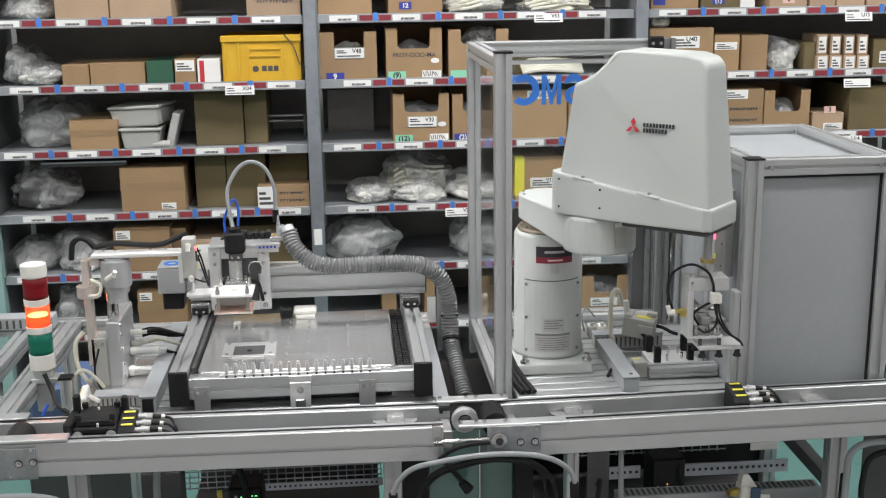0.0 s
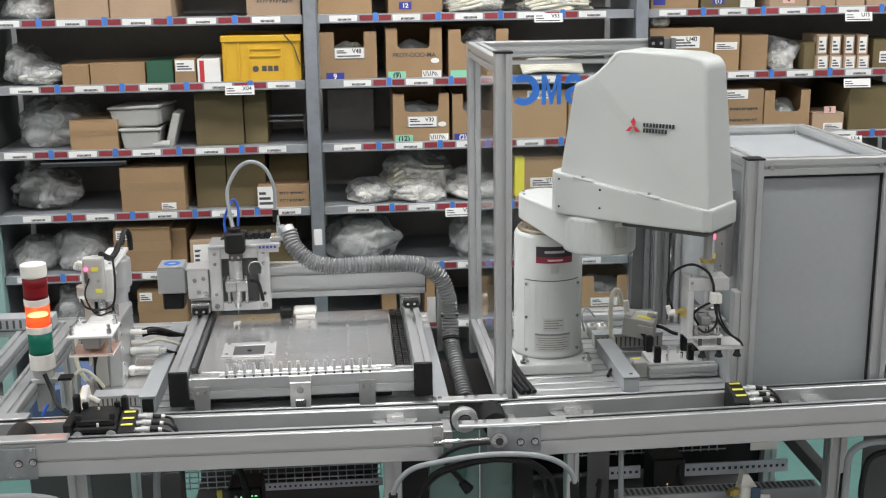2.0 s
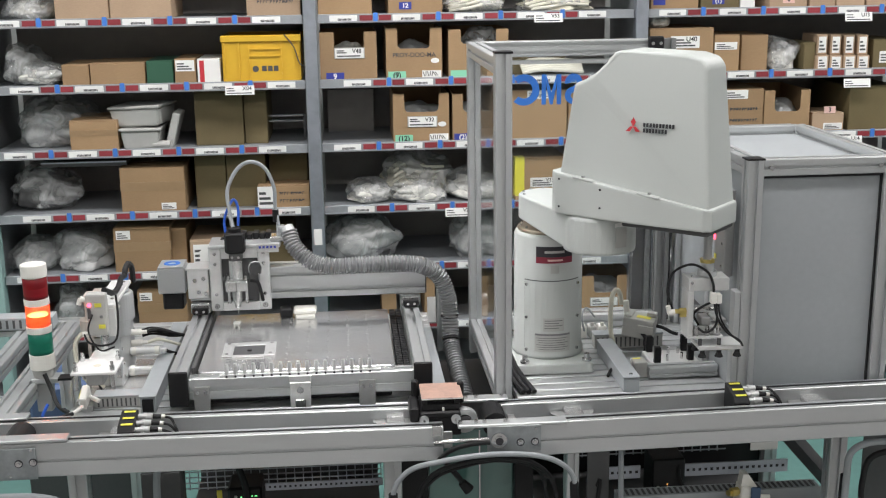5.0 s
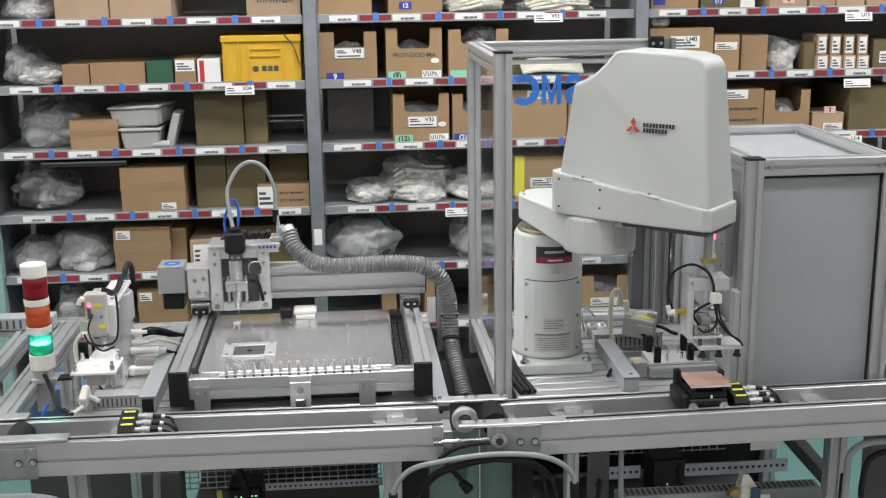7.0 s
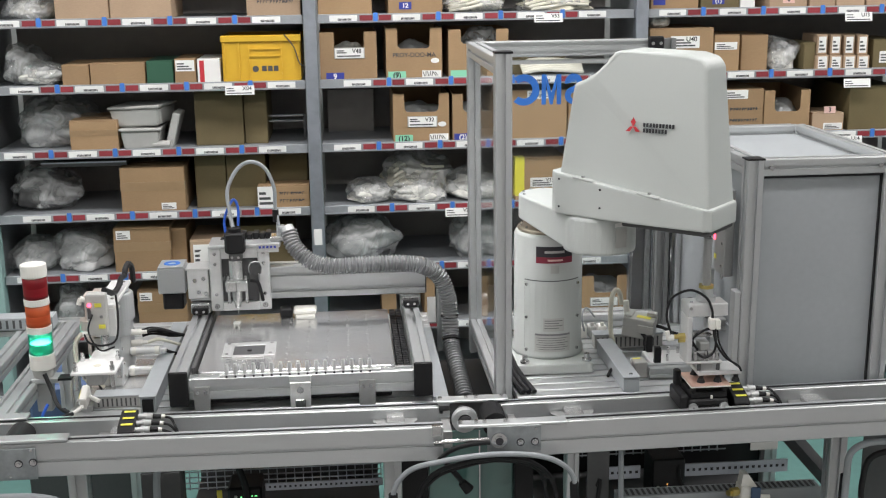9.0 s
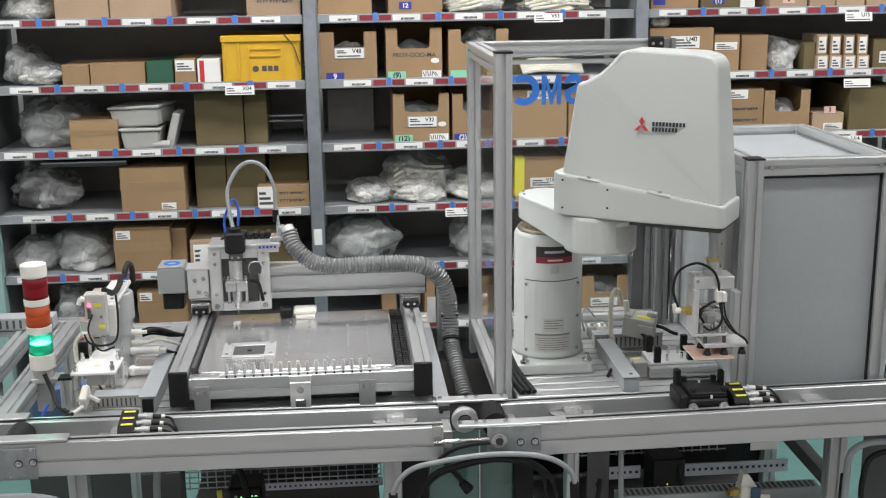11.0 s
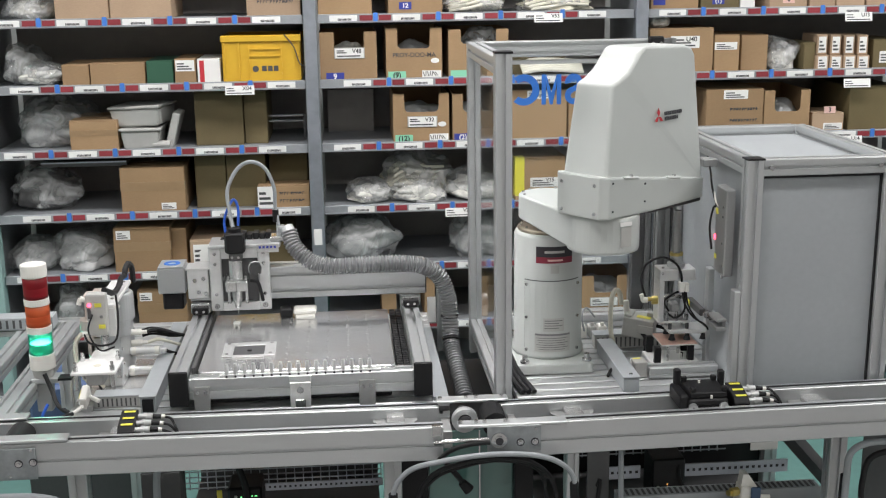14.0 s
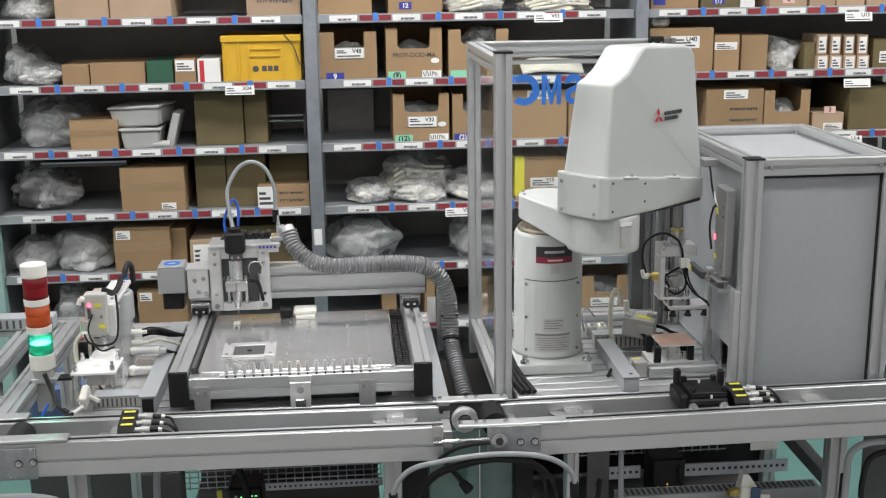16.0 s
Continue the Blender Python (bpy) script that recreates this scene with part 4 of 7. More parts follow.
# ---- goods on the shelves ----
bag(-1.391, -1.172, 2.35, 2.65, 1.82, 1.94, 'milky plastic bag of parts on the top shelf', BAG_W)
carton(-1.163, -0.946, 2.34, 2.69, 1.82, 2.02, 'plain pale cardboard box', CARD_L)
carton(-0.94, -0.692, 2.33, 2.68, 1.82, 2.02, 'plain pale cardboard box', CARD_L)
carton(-0.387, -0.165, 2.33, 2.68, 1.82, 2.02, 'pale cardboard box with faint handwriting', CARD_L, scrawl=True)
carton(-0.095, 0.13, 2.33, 2.68, 1.82, 2.02, 'plain brown cardboard box', CARD)
carton(0.198, 0.425, 2.33, 2.68, 1.82, 2.02, 'cardboard box with a navy number tag', CARD, tag=('12', 'NAVYTAG', 0.2, 0.02))
bag(0.434, 0.72, 2.35, 2.65, 1.82, 1.92, 'plastic bag of cream hoses', BAG_C)
bag(0.751, 1.111, 2.35, 2.65, 1.82, 1.92, 'plastic bag of cream hoses', BAG_C)
carton(1.316, 1.523, 2.33, 2.68, 1.82, 2.02, 'plain brown cardboard box', CARD, tag=('', 'NAVYTAG', 0.05, 0.02))
carton(1.533, 1.702, 2.33, 2.68, 1.82, 2.02, 'cardboard box with a navy number tag', CARD_D, tag=('(1)', 'NAVYTAG', 0.3, 0.02))
carton(1.707, 1.771, 2.33, 2.63, 1.82, 1.97, 'narrow white paper box', PAPER)
carton(1.836, 2.002, 2.33, 2.68, 1.82, 2.02, 'cardboard box with a pink number tag', CARD_L, tag=('6', 'PINKTAG', 0.35, 0.02))
carton(2.012, 2.128, 2.33, 2.63, 1.82, 1.97, 'small pale cardboard box', CARD_L)
carton(2.133, 2.259, 2.33, 2.63, 1.82, 1.97, 'small pale cardboard box', CARD_L)
carton(2.267, 2.386, 2.33, 2.63, 1.82, 1.97, 'small pale cardboard box', CARD_L)
bag(-1.425, -1.267, 2.35, 2.7, 1.552, 1.727, 'plastic bag of coiled hoses', BAG)
bag(-1.356, -1.157, 2.33, 2.53, 1.552, 1.649, 'plastic bag of white fittings', BAG_W)
carton(-1.16, -1.05, 2.35, 2.65, 1.552, 1.637, 'small brown cardboard box', CARD)
carton(-1.045, -0.82, 2.35, 2.65, 1.552, 1.641, 'plain brown cardboard box', CARD)
carton(-0.813, -0.704, 2.34, 2.64, 1.552, 1.647, 'dark green plastic box', GREENBIN)
carton(-0.696, -0.61, 2.33, 2.63, 1.552, 1.653, 'cardboard box with a white label', CARD, label=(0.05, 0.5, 0.95, 0.95))
carton(-0.603, -0.508, 2.33, 2.63, 1.552, 1.651, 'white and red printed box', PAPER, stripe=True)
crate(-0.497, -0.173, 2.32, 2.62, 1.552, 1.744)
open_carton(-0.093, 0.145, 2.32, 2.67, 1.552, 1.752, 'cardboard picking box with a cut-out front and a white label', CARD, 0.25, 0.78, 0.40, ('V48', 0.27, 0.66), ('9', 'NAVYTAG', 0.1), 'WHITE')
open_carton(0.184, 0.42, 2.32, 2.67, 1.552, 1.763, 'cardboard picking box with a cut-out front and a green tag', CARD, 0.2, 0.79, 0.40, None, ('(9)', 'GREENTAG', 0.03), 'PROY-DOO-MA')
open_carton(0.448, 0.703, 2.32, 2.67, 1.552, 1.754, 'cardboard picking box beside the guard', CARD, 0.2, 0.8, 0.3, None, ('', 'GREENTAG', 0.03), '')
bag(0.5, 0.705, 2.33, 2.53, 1.552, 1.767, 'plastic bag of white fittings', BAG_W)
hoses(0.769, 1.04, 2.35, 2.55, 1.552, 1.603)
carton(0.73, 0.967, 2.42, 2.67, 1.552, 1.64, 'old dark cardboard box', CARD_D)
carton(1.312, 1.593, 2.32, 2.67, 1.552, 1.743, 'cardboard box with a white label', CARD, label=(0.33, 0.55, 0.78, 0.82), code='U40')
carton(1.599, 1.709, 2.32, 2.62, 1.552, 1.711, 'cardboard box with a white label', CARD, label=(0.0, 0.6, 0.9, 0.8))
carton(1.727, 1.846, 2.35, 2.65, 1.552, 1.707, 'plain brown cardboard box', CARD)
bag(1.839, 2.009, 2.33, 2.58, 1.552, 1.691, 'plastic bag of clear fittings', BAG_W)
carton(2.006, 2.057, 2.34, 2.59, 1.552, 1.671, 'narrow old cardboard box', CARD_D)
carton(2.055, 2.111, 2.32, 2.52, 1.552, 1.616, 'small carton with a white end label', CARD_L, label=(0.15, 0.1, 0.85, 0.9))
carton(2.059, 2.105, 2.3299999999999996, 2.5, 1.617, 1.703, 'small carton with a white end label', CARD_L, label=(0.15, 0.1, 0.85, 0.9))
carton(2.116, 2.172, 2.32, 2.52, 1.552, 1.614, 'small carton with a white end label', CARD_L, label=(0.15, 0.1, 0.85, 0.9))
carton(2.12, 2.166, 2.3299999999999996, 2.5, 1.615, 1.702, 'small carton with a white end label', CARD_L, label=(0.15, 0.1, 0.85, 0.9))
carton(2.178, 2.234, 2.32, 2.52, 1.552, 1.613, 'small carton with a white end label', CARD_L, label=(0.15, 0.1, 0.85, 0.9))
carton(2.181, 2.227, 2.3299999999999996, 2.5, 1.614, 1.7, 'small carton with a white end label', CARD_L, label=(0.15, 0.1, 0.85, 0.9))
carton(2.239, 2.295, 2.32, 2.52, 1.552, 1.612, 'small carton with a white end label', CARD_L, label=(0.15, 0.1, 0.85, 0.9))
carton(2.242, 2.288, 2.3299999999999996, 2.5, 1.613, 1.699, 'small carton with a white end label', CARD_L, label=(0.15, 0.1, 0.85, 0.9))
carton(2.315, 2.457, 2.33, 2.63, 1.552, 1.677, 'cardboard box with a white label', CARD_D, label=(0.2, 0.2, 0.7, 0.6))
bag(-1.409, -1.067, 2.38, 2.73, 1.282, 1.494, 'grey plastic bag of tubing', BAG)
carton(-1.143, -0.947, 2.32, 2.62, 1.282, 1.407, 'cardboard box with brown tape', CARD, tape=True)
bin_tray(-0.936, -0.774, 2.32, 2.52, 1.282, 1.37)
bin_tray(-0.96, -0.747, 2.3299999999999996, 2.55, 1.3755, 1.462, -2.5, -11)
leaning_lid(-0.745, 2.3499999999999996, 1.2825)
flat_tray(-1.28, -0.926, 2.3499999999999996, 1.211)
carton(-0.632, -0.43, 2.38, 2.73, 1.282, 1.511, 'tall old cardboard box', CARD_D)
carton(-0.427, -0.329, 2.4, 2.75, 1.282, 1.506, 'tall old cardboard box', CARD_D)
steel_block(-0.075, 0.136, 2.7, 2.82, 1.282, 1.476)
open_carton(0.208, 0.447, 2.32, 2.67, 1.282, 1.489, 'cardboard picking box with a cut-out front and a green tag', CARD, 0.2, 0.82, 0.38, ('V32', 0.27, 0.52), ('(12)', 'GREENTAG', 0.03), '')
open_carton(0.462, 0.679, 2.32, 2.67, 1.282, 1.483, 'cardboard picking box with a navy tag', CARD, 0.2, 0.8, 0.38, None, ('(2)', 'NAVYTAG', 0.03), '')
carton(0.712, 0.959, 2.33, 2.68, 1.282, 1.491, 'cardboard box with a white label', CARD, label=(0.3, 0.83, 0.75, 0.99))
carton(0.967, 1.201, 2.33, 2.68, 1.282, 1.485, 'plain brown cardboard box', CARD)
carton(1.572, 1.829, 2.32, 2.67, 1.282, 1.477, 'cardboard box with a white label and handwriting', CARD, label=(0.3, 0.78, 0.72, 0.98), scrawl=True)
open_carton(1.834, 2.039, 2.32, 2.67, 1.282, 1.467, 'cardboard picking box holding a clear bag', CARD, 0.22, 0.8, 0.5, None, None, '')
carton(2.055, 2.197, 2.32, 2.52, 1.282, 1.364, 'small cardboard box with a pink number tag', CARD_L, tag=('3', 'PINKTAG', 0.35, 0.08), label=(0.35, 0.1, 0.95, 0.45))
carton(2.223, 2.452, 2.33, 2.73, 1.282, 1.477, 'large old cardboard box', CARD_D)
bag(-1.467, -1.162, 2.38, 2.73, 1.012, 1.195, 'dark plastic bag of tubing', BAG_D)
carton(-0.954, -0.686, 2.32, 2.67, 1.012, 1.203, 'cardboard box with brown tape and a small label', CARD, tape=True, label=(0.62, 0.05, 0.85, 0.2))
carton(-0.647, -0.517, 2.38, 2.73, 1.012, 1.247, 'tall old cardboard box', CARD_D)
carton(-0.512, -0.348, 2.38, 2.73, 1.012, 1.243, 'tall old cardboard box', CARD_D)
carton(-0.334, -0.169, 2.45, 2.75, 1.012, 1.227, 'old dark cardboard box', CARD_D)
carton(-0.38, -0.16, 2.31, 2.43, 1.012, 1.111, 'small cardboard box with a white label and dark print', CARD, label=(0.0, 0.05, 0.35, 0.98), scrawl=True)
bag(-0.005, 0.21, 2.32, 2.57, 1.012, 1.115, 'plastic bag of white hoses', BAG_W)
bag(0.146, 0.481, 2.42, 2.72, 1.012, 1.227, 'plastic bag of cream hoses', BAG_C)
bag(0.197, 0.435, 2.31, 2.51, 1.012, 1.121, 'plastic bag of white hoses', BAG_W)
bag(0.432, 0.705, 2.33, 2.63, 1.012, 1.154, 'plastic bag of white hoses', BAG_W)
carton(0.735, 0.955, 2.33, 2.68, 1.012, 1.201, 'cardboard box with a white label', CARD, label=(0.3, 0.3, 0.85, 0.52), code='V15', ytape=True)
bag(-1.48, -1.274, 2.34, 2.64, 0.748, 0.891, 'plastic bag of pale parts', BAG)
bag(-1.286, -1.011, 2.34, 2.64, 0.748, 0.928, 'plastic bag of pale parts', BAG)
carton(-1.002, -0.764, 2.32, 2.67, 0.748, 0.943, 'cardboard box with brown tape and a label', CARD, tape=True, label=(0.05, 0.75, 0.3, 0.95))
carton(-0.765, -0.7, 2.36, 2.66, 0.748, 0.929, 'plain brown cardboard box', CARD)
carton(-0.682, -0.542, 2.32, 2.62, 0.748, 0.882, 'cardboard box with a white label', CARD_L, label=(0.1, 0.2, 0.6, 0.85))
carton(-0.537, -0.242, 2.4, 2.7, 0.748, 0.919, 'old dark cardboard box', CARD_D)
bag(-0.11, 0.23, 2.33, 2.63, 0.748, 0.96, 'plastic bag of clear fittings', BAG)
bag(0.454, 0.705, 2.33, 2.63, 0.748, 0.933, 'plastic bag of clear fittings', BAG)
bag(-1.308, -1.153, 2.34, 2.64, 0.48, 0.69, 'plastic bag of pale parts', BAG)
carton(-0.921, -0.711, 2.32, 2.67, 0.48, 0.664, 'cardboard box with brown tape and a label', CARD, tape=True, label=(0.05, 0.75, 0.3, 0.95))
carton(0.139, 0.204, 2.35, 2.65, 0.48, 0.667, 'plain brown cardboard box', CARD)
carton(0.329, 0.374, 2.32, 2.62, 0.48, 0.677, 'plain brown cardboard box', CARD)
carton(0.567, 0.657, 2.35, 2.65, 0.48, 0.69, 'plain brown cardboard box', CARD)
open_carton(1.025, 1.263, 2.32, 2.67, 0.48, 0.658, 'cardboard picking box with a white label', CARD, 0.27, 0.72, 0.45, ('', 0.22, 0.42), None, '')
shelf_card(0.868, 1.796, 'V53')
shelf_card(-0.429, 1.522, 'X04')
shelf_card(0.483, 0.975, 'V2')
shelf_card(2.218, 1.778, 'U13')
shelf_card(2.232, 1.494, '')
shelf_card(2.213, 1.244, 'U14')
white_bag(1.364, 2.4, 1.743)


# ---- left station ----
def tower_light():
    x, y = -0.827, 0.45
    t = thing("signal_tower", x, y, 0.90, "signal tower with red, orange and green lenses", "signal light")
    def shell(z0, z1, r=0.031):
        return lathe((x, y, 0), [(r - 0.003, z0), (r, z0), (r, z0 + 0.012), (r - 0.0006, z0 + 0.014), (r, z0 + 0.016), (r, (z0 + z1) / 2), (r - 0.0006, (z0 + z1) / 2 + 0.001), (r, (z0 + z1) / 2 + 0.002), (r, z1), (r - 0.003, z1), (r - 0.003, z0)], 32)
    part("cap", cyl((x, y, 1.231), (x, y, 1.266), 0.0335, n=32, bevel=0.004), WHITE, t, "cream plastic cap")
    part("lens", shell(1.174, 1.2305), G_RED, t, "dark red lens", smooth=True)
    part("spacer", cyl((x, y, 1.155), (x, y, 1.1735), 0.0325, n=32, bevel=0.002), WHITE, t)
    part("lens", shell(1.098, 1.1545), G_ORANGE, t, "orange lens", smooth=True)
    part("spacer", cyl((x, y, 1.079), (x, y, 1.0975), 0.0325, n=32, bevel=0.002), WHITE, t)
    part("lens", shell(1.021, 1.0785), G_GREEN, t, "green lens", smooth=True)
    part("base", cyl((x, y, 0.978), (x, y, 1.0205), 0.033, n=32, bevel=0.003), WHITE, t, "cream plastic base")
    part("foot", cyl((x, y, 0.955), (x, y, 0.9775), 0.026, 0.03, n=28), PALEGREY, t)
    part("support", box(x - 0.03, x + 0.05, y - 0.025, y + 0.025, 0.94, 0.9548, 0.002), ALU, t)
    part("stem", box(x - 0.02, x + 0.02, y - 0.02, y + 0.02, 0.86, 0.9398, 0.002), ALU_D, t)
    part("cable", tube([(x + 0.01, y - 0.03, 0.97), (x + 0.03, y - 0.05, 0.93), (x + 0.06, y - 0.10, 0.90), (x + 0.13, y - 0.15, 0.885)], 0.006, 8), RUBBER, t)
    core = part_at("glow_core", lathe((x, y, 1.128), [(0, -0.004), (0.022, -0.004), (0.0265, 0.0), (0.0265, 0.02), (0, 0.02)], 24), CORE, t, (x, y, 1.128), "glowing lamp core", smooth=False)
    return t, core


def lens_glass(name, tint, rough=0.3):
    m = glass(name, tint, rough)
    m.node_tree.nodes["Principled BSDF"].inputs["Transmission Weight"].default_value = 0.55
    return m


G_RED = lens_glass("red_lens_glass", (0.36, 0.015, 0.025))
G_ORANGE = lens_glass("orange_lens_glass", (0.80, 0.17, 0.055))
G_GREEN = lens_glass("green_lens_glass", (0.02, 0.30, 0.20))
CORE = mat("lamp_core", (0.9, 0.9, 0.9), 0.5, emit=(1.0, 0.86, 0.86), power=110.0)
tower, core = tower_light()


def side_frame():
    t = thing("station_frame", -0.88, 0.45, 0.86, "slotted aluminium side frame of the station", "machine frame")
    part("beam", beam("y", 0.19, 0.98, -0.905, -0.842, 0.90, 0.945, 2, 1), ALU, t)
    part("beam", beam("y", 0.19, 0.98, -1.02, -0.975, 0.90, 0.945, 1, 1), ALU, t)
    part("back_beam", beam("x", -1.3, -0.73, 0.98, 1.025, 0.90, 0.945, 1, 1), ALU, t)
    d = part("cable_duct", box(-1.3, -0.91, 0.90, 0.96, 0.946, 0.985, 0.002), GREY, t, "grey slotted cable duct")
    for k in range(18):
        part("duct_slot", box(-1.29 + k * 0.02, -1.283 + k * 0.02, 0.8985, 0.8998, 0.952, 0.978), DARKGREY, d)
    part("leg", beam("z", 0, 0.899, -0.905, -0.86, 0.93, 0.975), ALU, t)
    part("leg", beam("z", 0, 0.899, -0.69, -0.645, 0.06, 0.105), ALU, t)
    return t


side_frame()


def parts_bin():
    t = thing("parts_bin", -0.93, 1.35, 0.0, "blue plastic parts bin on a low stand", "bin")
    part("stand", box(-1.15, -0.75, 1.3, 1.6, 0.0, 0.5, 0.004), DARKGREY, t)
    part("bin", box(-1.12, -0.78, 1.28, 1.55, 0.501, 0.62, 0.01), BLUEBIN, t, "blue plastic bin")
    return t


parts_bin()


def pick_place():
    px, py = SW
    t = thing("pick_and_place_unit", px - 0.04, 0.47, 0.925, "pneumatic swing-arm pick and place unit with grey slide plates", "pick and place unit")
    part("base_plate", box(-0.70, -0.50, 0.33, 0.60, 0.9255, 0.94, 0.002), ALU_MILL, t)
    p = part("slide_plate", box(-0.640, -0.605, 0.38, 0.58, 0.94, 1.118, 0.004), ALU, t, "grey anodised slide plate")
    for dz in (0.965, 1.0, 1.04, 1.08, 1.105):
        for dy in (0.395, 0.565):
            part("plate_screw", cyl((-0.605, dy, dz), (-0.602, dy, dz), 0.004, n=8), STEEL, p)
    part("guide_block", box(-0.684, -0.6405, 0.385, 0.45, 0.94, 1.075, 0.004), PALEGREY, t)
    part("block_screws", join(bolt((-0.672, 0.385, 1.06), 0.004), bolt((-0.652, 0.385, 1.06), 0.004)), STEEL, t)
    part("bowed_strip", tube([(-0.66, 0.372, 1.05), (-0.674, 0.368, 0.99), (-0.66, 0.366, 0.94), (-0.63, 0.34, 0.932)], 0.003, 6), RUBBER, t)
    part("cream_hose", tube([(-0.70, 0.40, 1.09), (-0.722, 0.39, 1.06), (-0.718, 0.38, 1.0), (-0.69, 0.37, 0.955)], 0.006, 8), NATTUBE, t)
    part("cream_hose", tube([(-0.735, 0.36, 0.955), (-0.72, 0.35, 0.99), (-0.695, 0.35, 1.0), (-0.668, 0.36, 0.97), (-0.655, 0.37, 0.945)], 0.005, 8), NATTUBE, t)
    for k in range(3):
        z = 0.985 + 0.03 * k
        part("fitting", join(cyl((-0.604, 0.52, z), (-0.575, 0.52, z), 0.009, n=10), cyl((-0.575, 0.52, z), (-0.56, 0.52, z), 0.006, n=8)), WHITE, t)
        part("air_tube", tube([(-0.56, 0.52, z), (-0.53, 0.53, z + 0.004), (-0.49, 0.56, z - 0.02), (-0.47, 0.6, z - 0.04)], 0.005, 6), NATTUBE if k == 1 else RUBBER, t)
    for z, y, r in ((0.955, 0.46, 0.0125), (0.998, 0.50, 0.010)):
        cy_ = part("air_cylinder", join(cyl((-0.604, y, z), (-0.525, y, z), r, n=20), cyl((-0.524, y, z), (-0.508, y, z), r * 0.55, n=12)), PLATEM, t, "bright air cylinder")
        for xr in (-0.60, -0.538):
            part("cylinder_ring", cyl((xr, y, z), (xr + 0.012, y, z), r * 1.15, n=20), WHITE, cy_, "white end ring")
    for k in range(4):
        part("air_tube", tube([(-0.575, 0.53, 1.03 + 0.006 * k), (-0.545, 0.535, 1.034 + 0.006 * k), (-0.505, 0.56, 1.018 + 0.005 * k), (-0.48, 0.60, 1.005)], 0.003, 6), RUBBER, t)
    # lifting post
    lift = part_at("lifting_post", join(box(-0.69, -0.671, 0.385, 0.42, 1.0, 1.285, 0.002), box(-0.669, -0.642, 0.385, 0.42, 1.27, 1.292, 0.002)), ALU_LAMPLIT, t, (px, py, 1.0), "metal lifting post with pink lamp glow in its colour")
    part("rotary_drive", join(cyl((px, py, 1.212), (px, py, 1.285), 0.039, n=32, bevel=0.005), cyl((px, py, 1.195), (px, py, 1.2118), 0.032, n=28, bevel=0.002), cyl((px, py, 1.17), (px, py, 1.1948), 0.026, n=24)), ALU, lift, "rotary drive block")
    part("drive_ring", cyl((px, py, 1.2855), (px, py, 1.291), 0.03, n=24), ALU, lift)
    part("collar", cyl((-0.678, 0.40, 1.185), (-0.678, 0.40, 1.215), 0.03, n=24), ALU_LAMPLIT, lift)
    part("guide_rod", cyl((-0.638, 0.44, 1.02), (-0.638, 0.44, 1.2), 0.006, n=12), STEEL, lift)
    part("guide_rod", cyl((-0.620, 0.44, 1.02), (-0.620, 0.44, 1.2), 0.006, n=12), STEEL, lift)
    part("cream_hose", tube([(-0.665, 0.375, 1.235), (-0.64, 0.365, 1.225), (-0.645, 0.36, 1.2), (-0.67, 0.365, 1.195)], 0.005, 8), NATTUBE, lift)
    part("drive_fitting", join(cyl((-0.62, 0.358, 1.24), (-0.60, 0.345, 1.255), 0.008, n=10), cyl((-0.60, 0.345, 1.255), (-0.595, 0.34, 1.265), 0.006, n=8)), WHITE, lift)
    # swing arm, drawn along +x from its turning point
    sw = part_at("swing_arm", join(box(px - 0.055, px + 0.175, py - 0.026, py + 0.026, 1.2915, 1.302, 0.002), box(px + 0.165, px + 0.175, py - 0.026, py + 0.026, 1.22, 1.2914)), GRIPM, t, (px, py, 1.2915), "bright swing arm plate")
    for u in (-0.03, 0.0, 0.09, 0.13):
        part("arm_screw", cyl((px + u, py + 0.012, 1.302), (px + u, py + 0.012, 1.305), 0.004, n=8), STEEL, sw)
    bod = part("gripper_body", box(px + 0.176, px + 0.21, py - 0.036, py + 0.012, 1.232, 1.338, 0.006, 2), PALEGREY, sw, "grey gripper slide body")
    part("sensor_led", cyl((px + 0.21, py - 0.027, 1.312), (px + 0.2125, py - 0.027, 1.312), 0.0048, n=10), LED_RED, bod)
    part("body_screw", cyl((px + 0.21, py, 1.282), (px + 0.212, py, 1.282), 0.004, n=8), STEEL, bod)
    part("sensor", box(px + 0.2103, px + 0.215, py - 0.031, py - 0.024, 1.278, 1.304), DARKGREY, bod)
    for v, z in ((0.004, 1.306), (0.01, 1.252)):
        part("yellow_label", box(px + 0.2103, px + 0.2115, py + v - 0.018, py + v - 0.002, z, z + 0.01), YTAG, bod)
    part("fitting", join(cyl((px + 0.195, py - 0.031, 1.318), (px + 0.195, py - 0.05, 1.325), 0.007, n=10), cyl((px + 0.195, py - 0.05, 1.325), (px + 0.195, py - 0.055, 1.31), 0.006, n=8)), WHITE, bod)
    part("fitting", cyl((px + 0.195, py - 0.031, 1.235), (px + 0.2, py - 0.052, 1.235), 0.007, n=10), WHITE, bod)
    part("gripper_rod", cyl((px + 0.19, py, 1.182), (px + 0.19, py, 1.2355), 0.01, n=14), STEEL, sw)
    gp = part("gripper_plate", join(box(px + 0.18, px + 0.245, py - 0.03, py + 0.03, 1.182, 1.188, 0.001), box(px + 0.245, px + 0.352, py - 0.052, py + 0.052, 1.182, 1.188, 0.001)), GRIPM, sw, "bright milled gripper plate")
    for u in (0.262, 0.338):
        for v in (-0.042, 0.042):
            part("plunger", join(cyl((px + u, py + v, 1.15), (px + u, py + v, 1.21), 0.004, n=10), cyl((px + u, py + v, 1.1885), (px + u, py + v, 1.20), 0.006, n=6), cyl((px + u, py + v, 1.142), (px + u, py + v, 1.152), 0.0055, 0.003, n=10)), STEEL, gp)
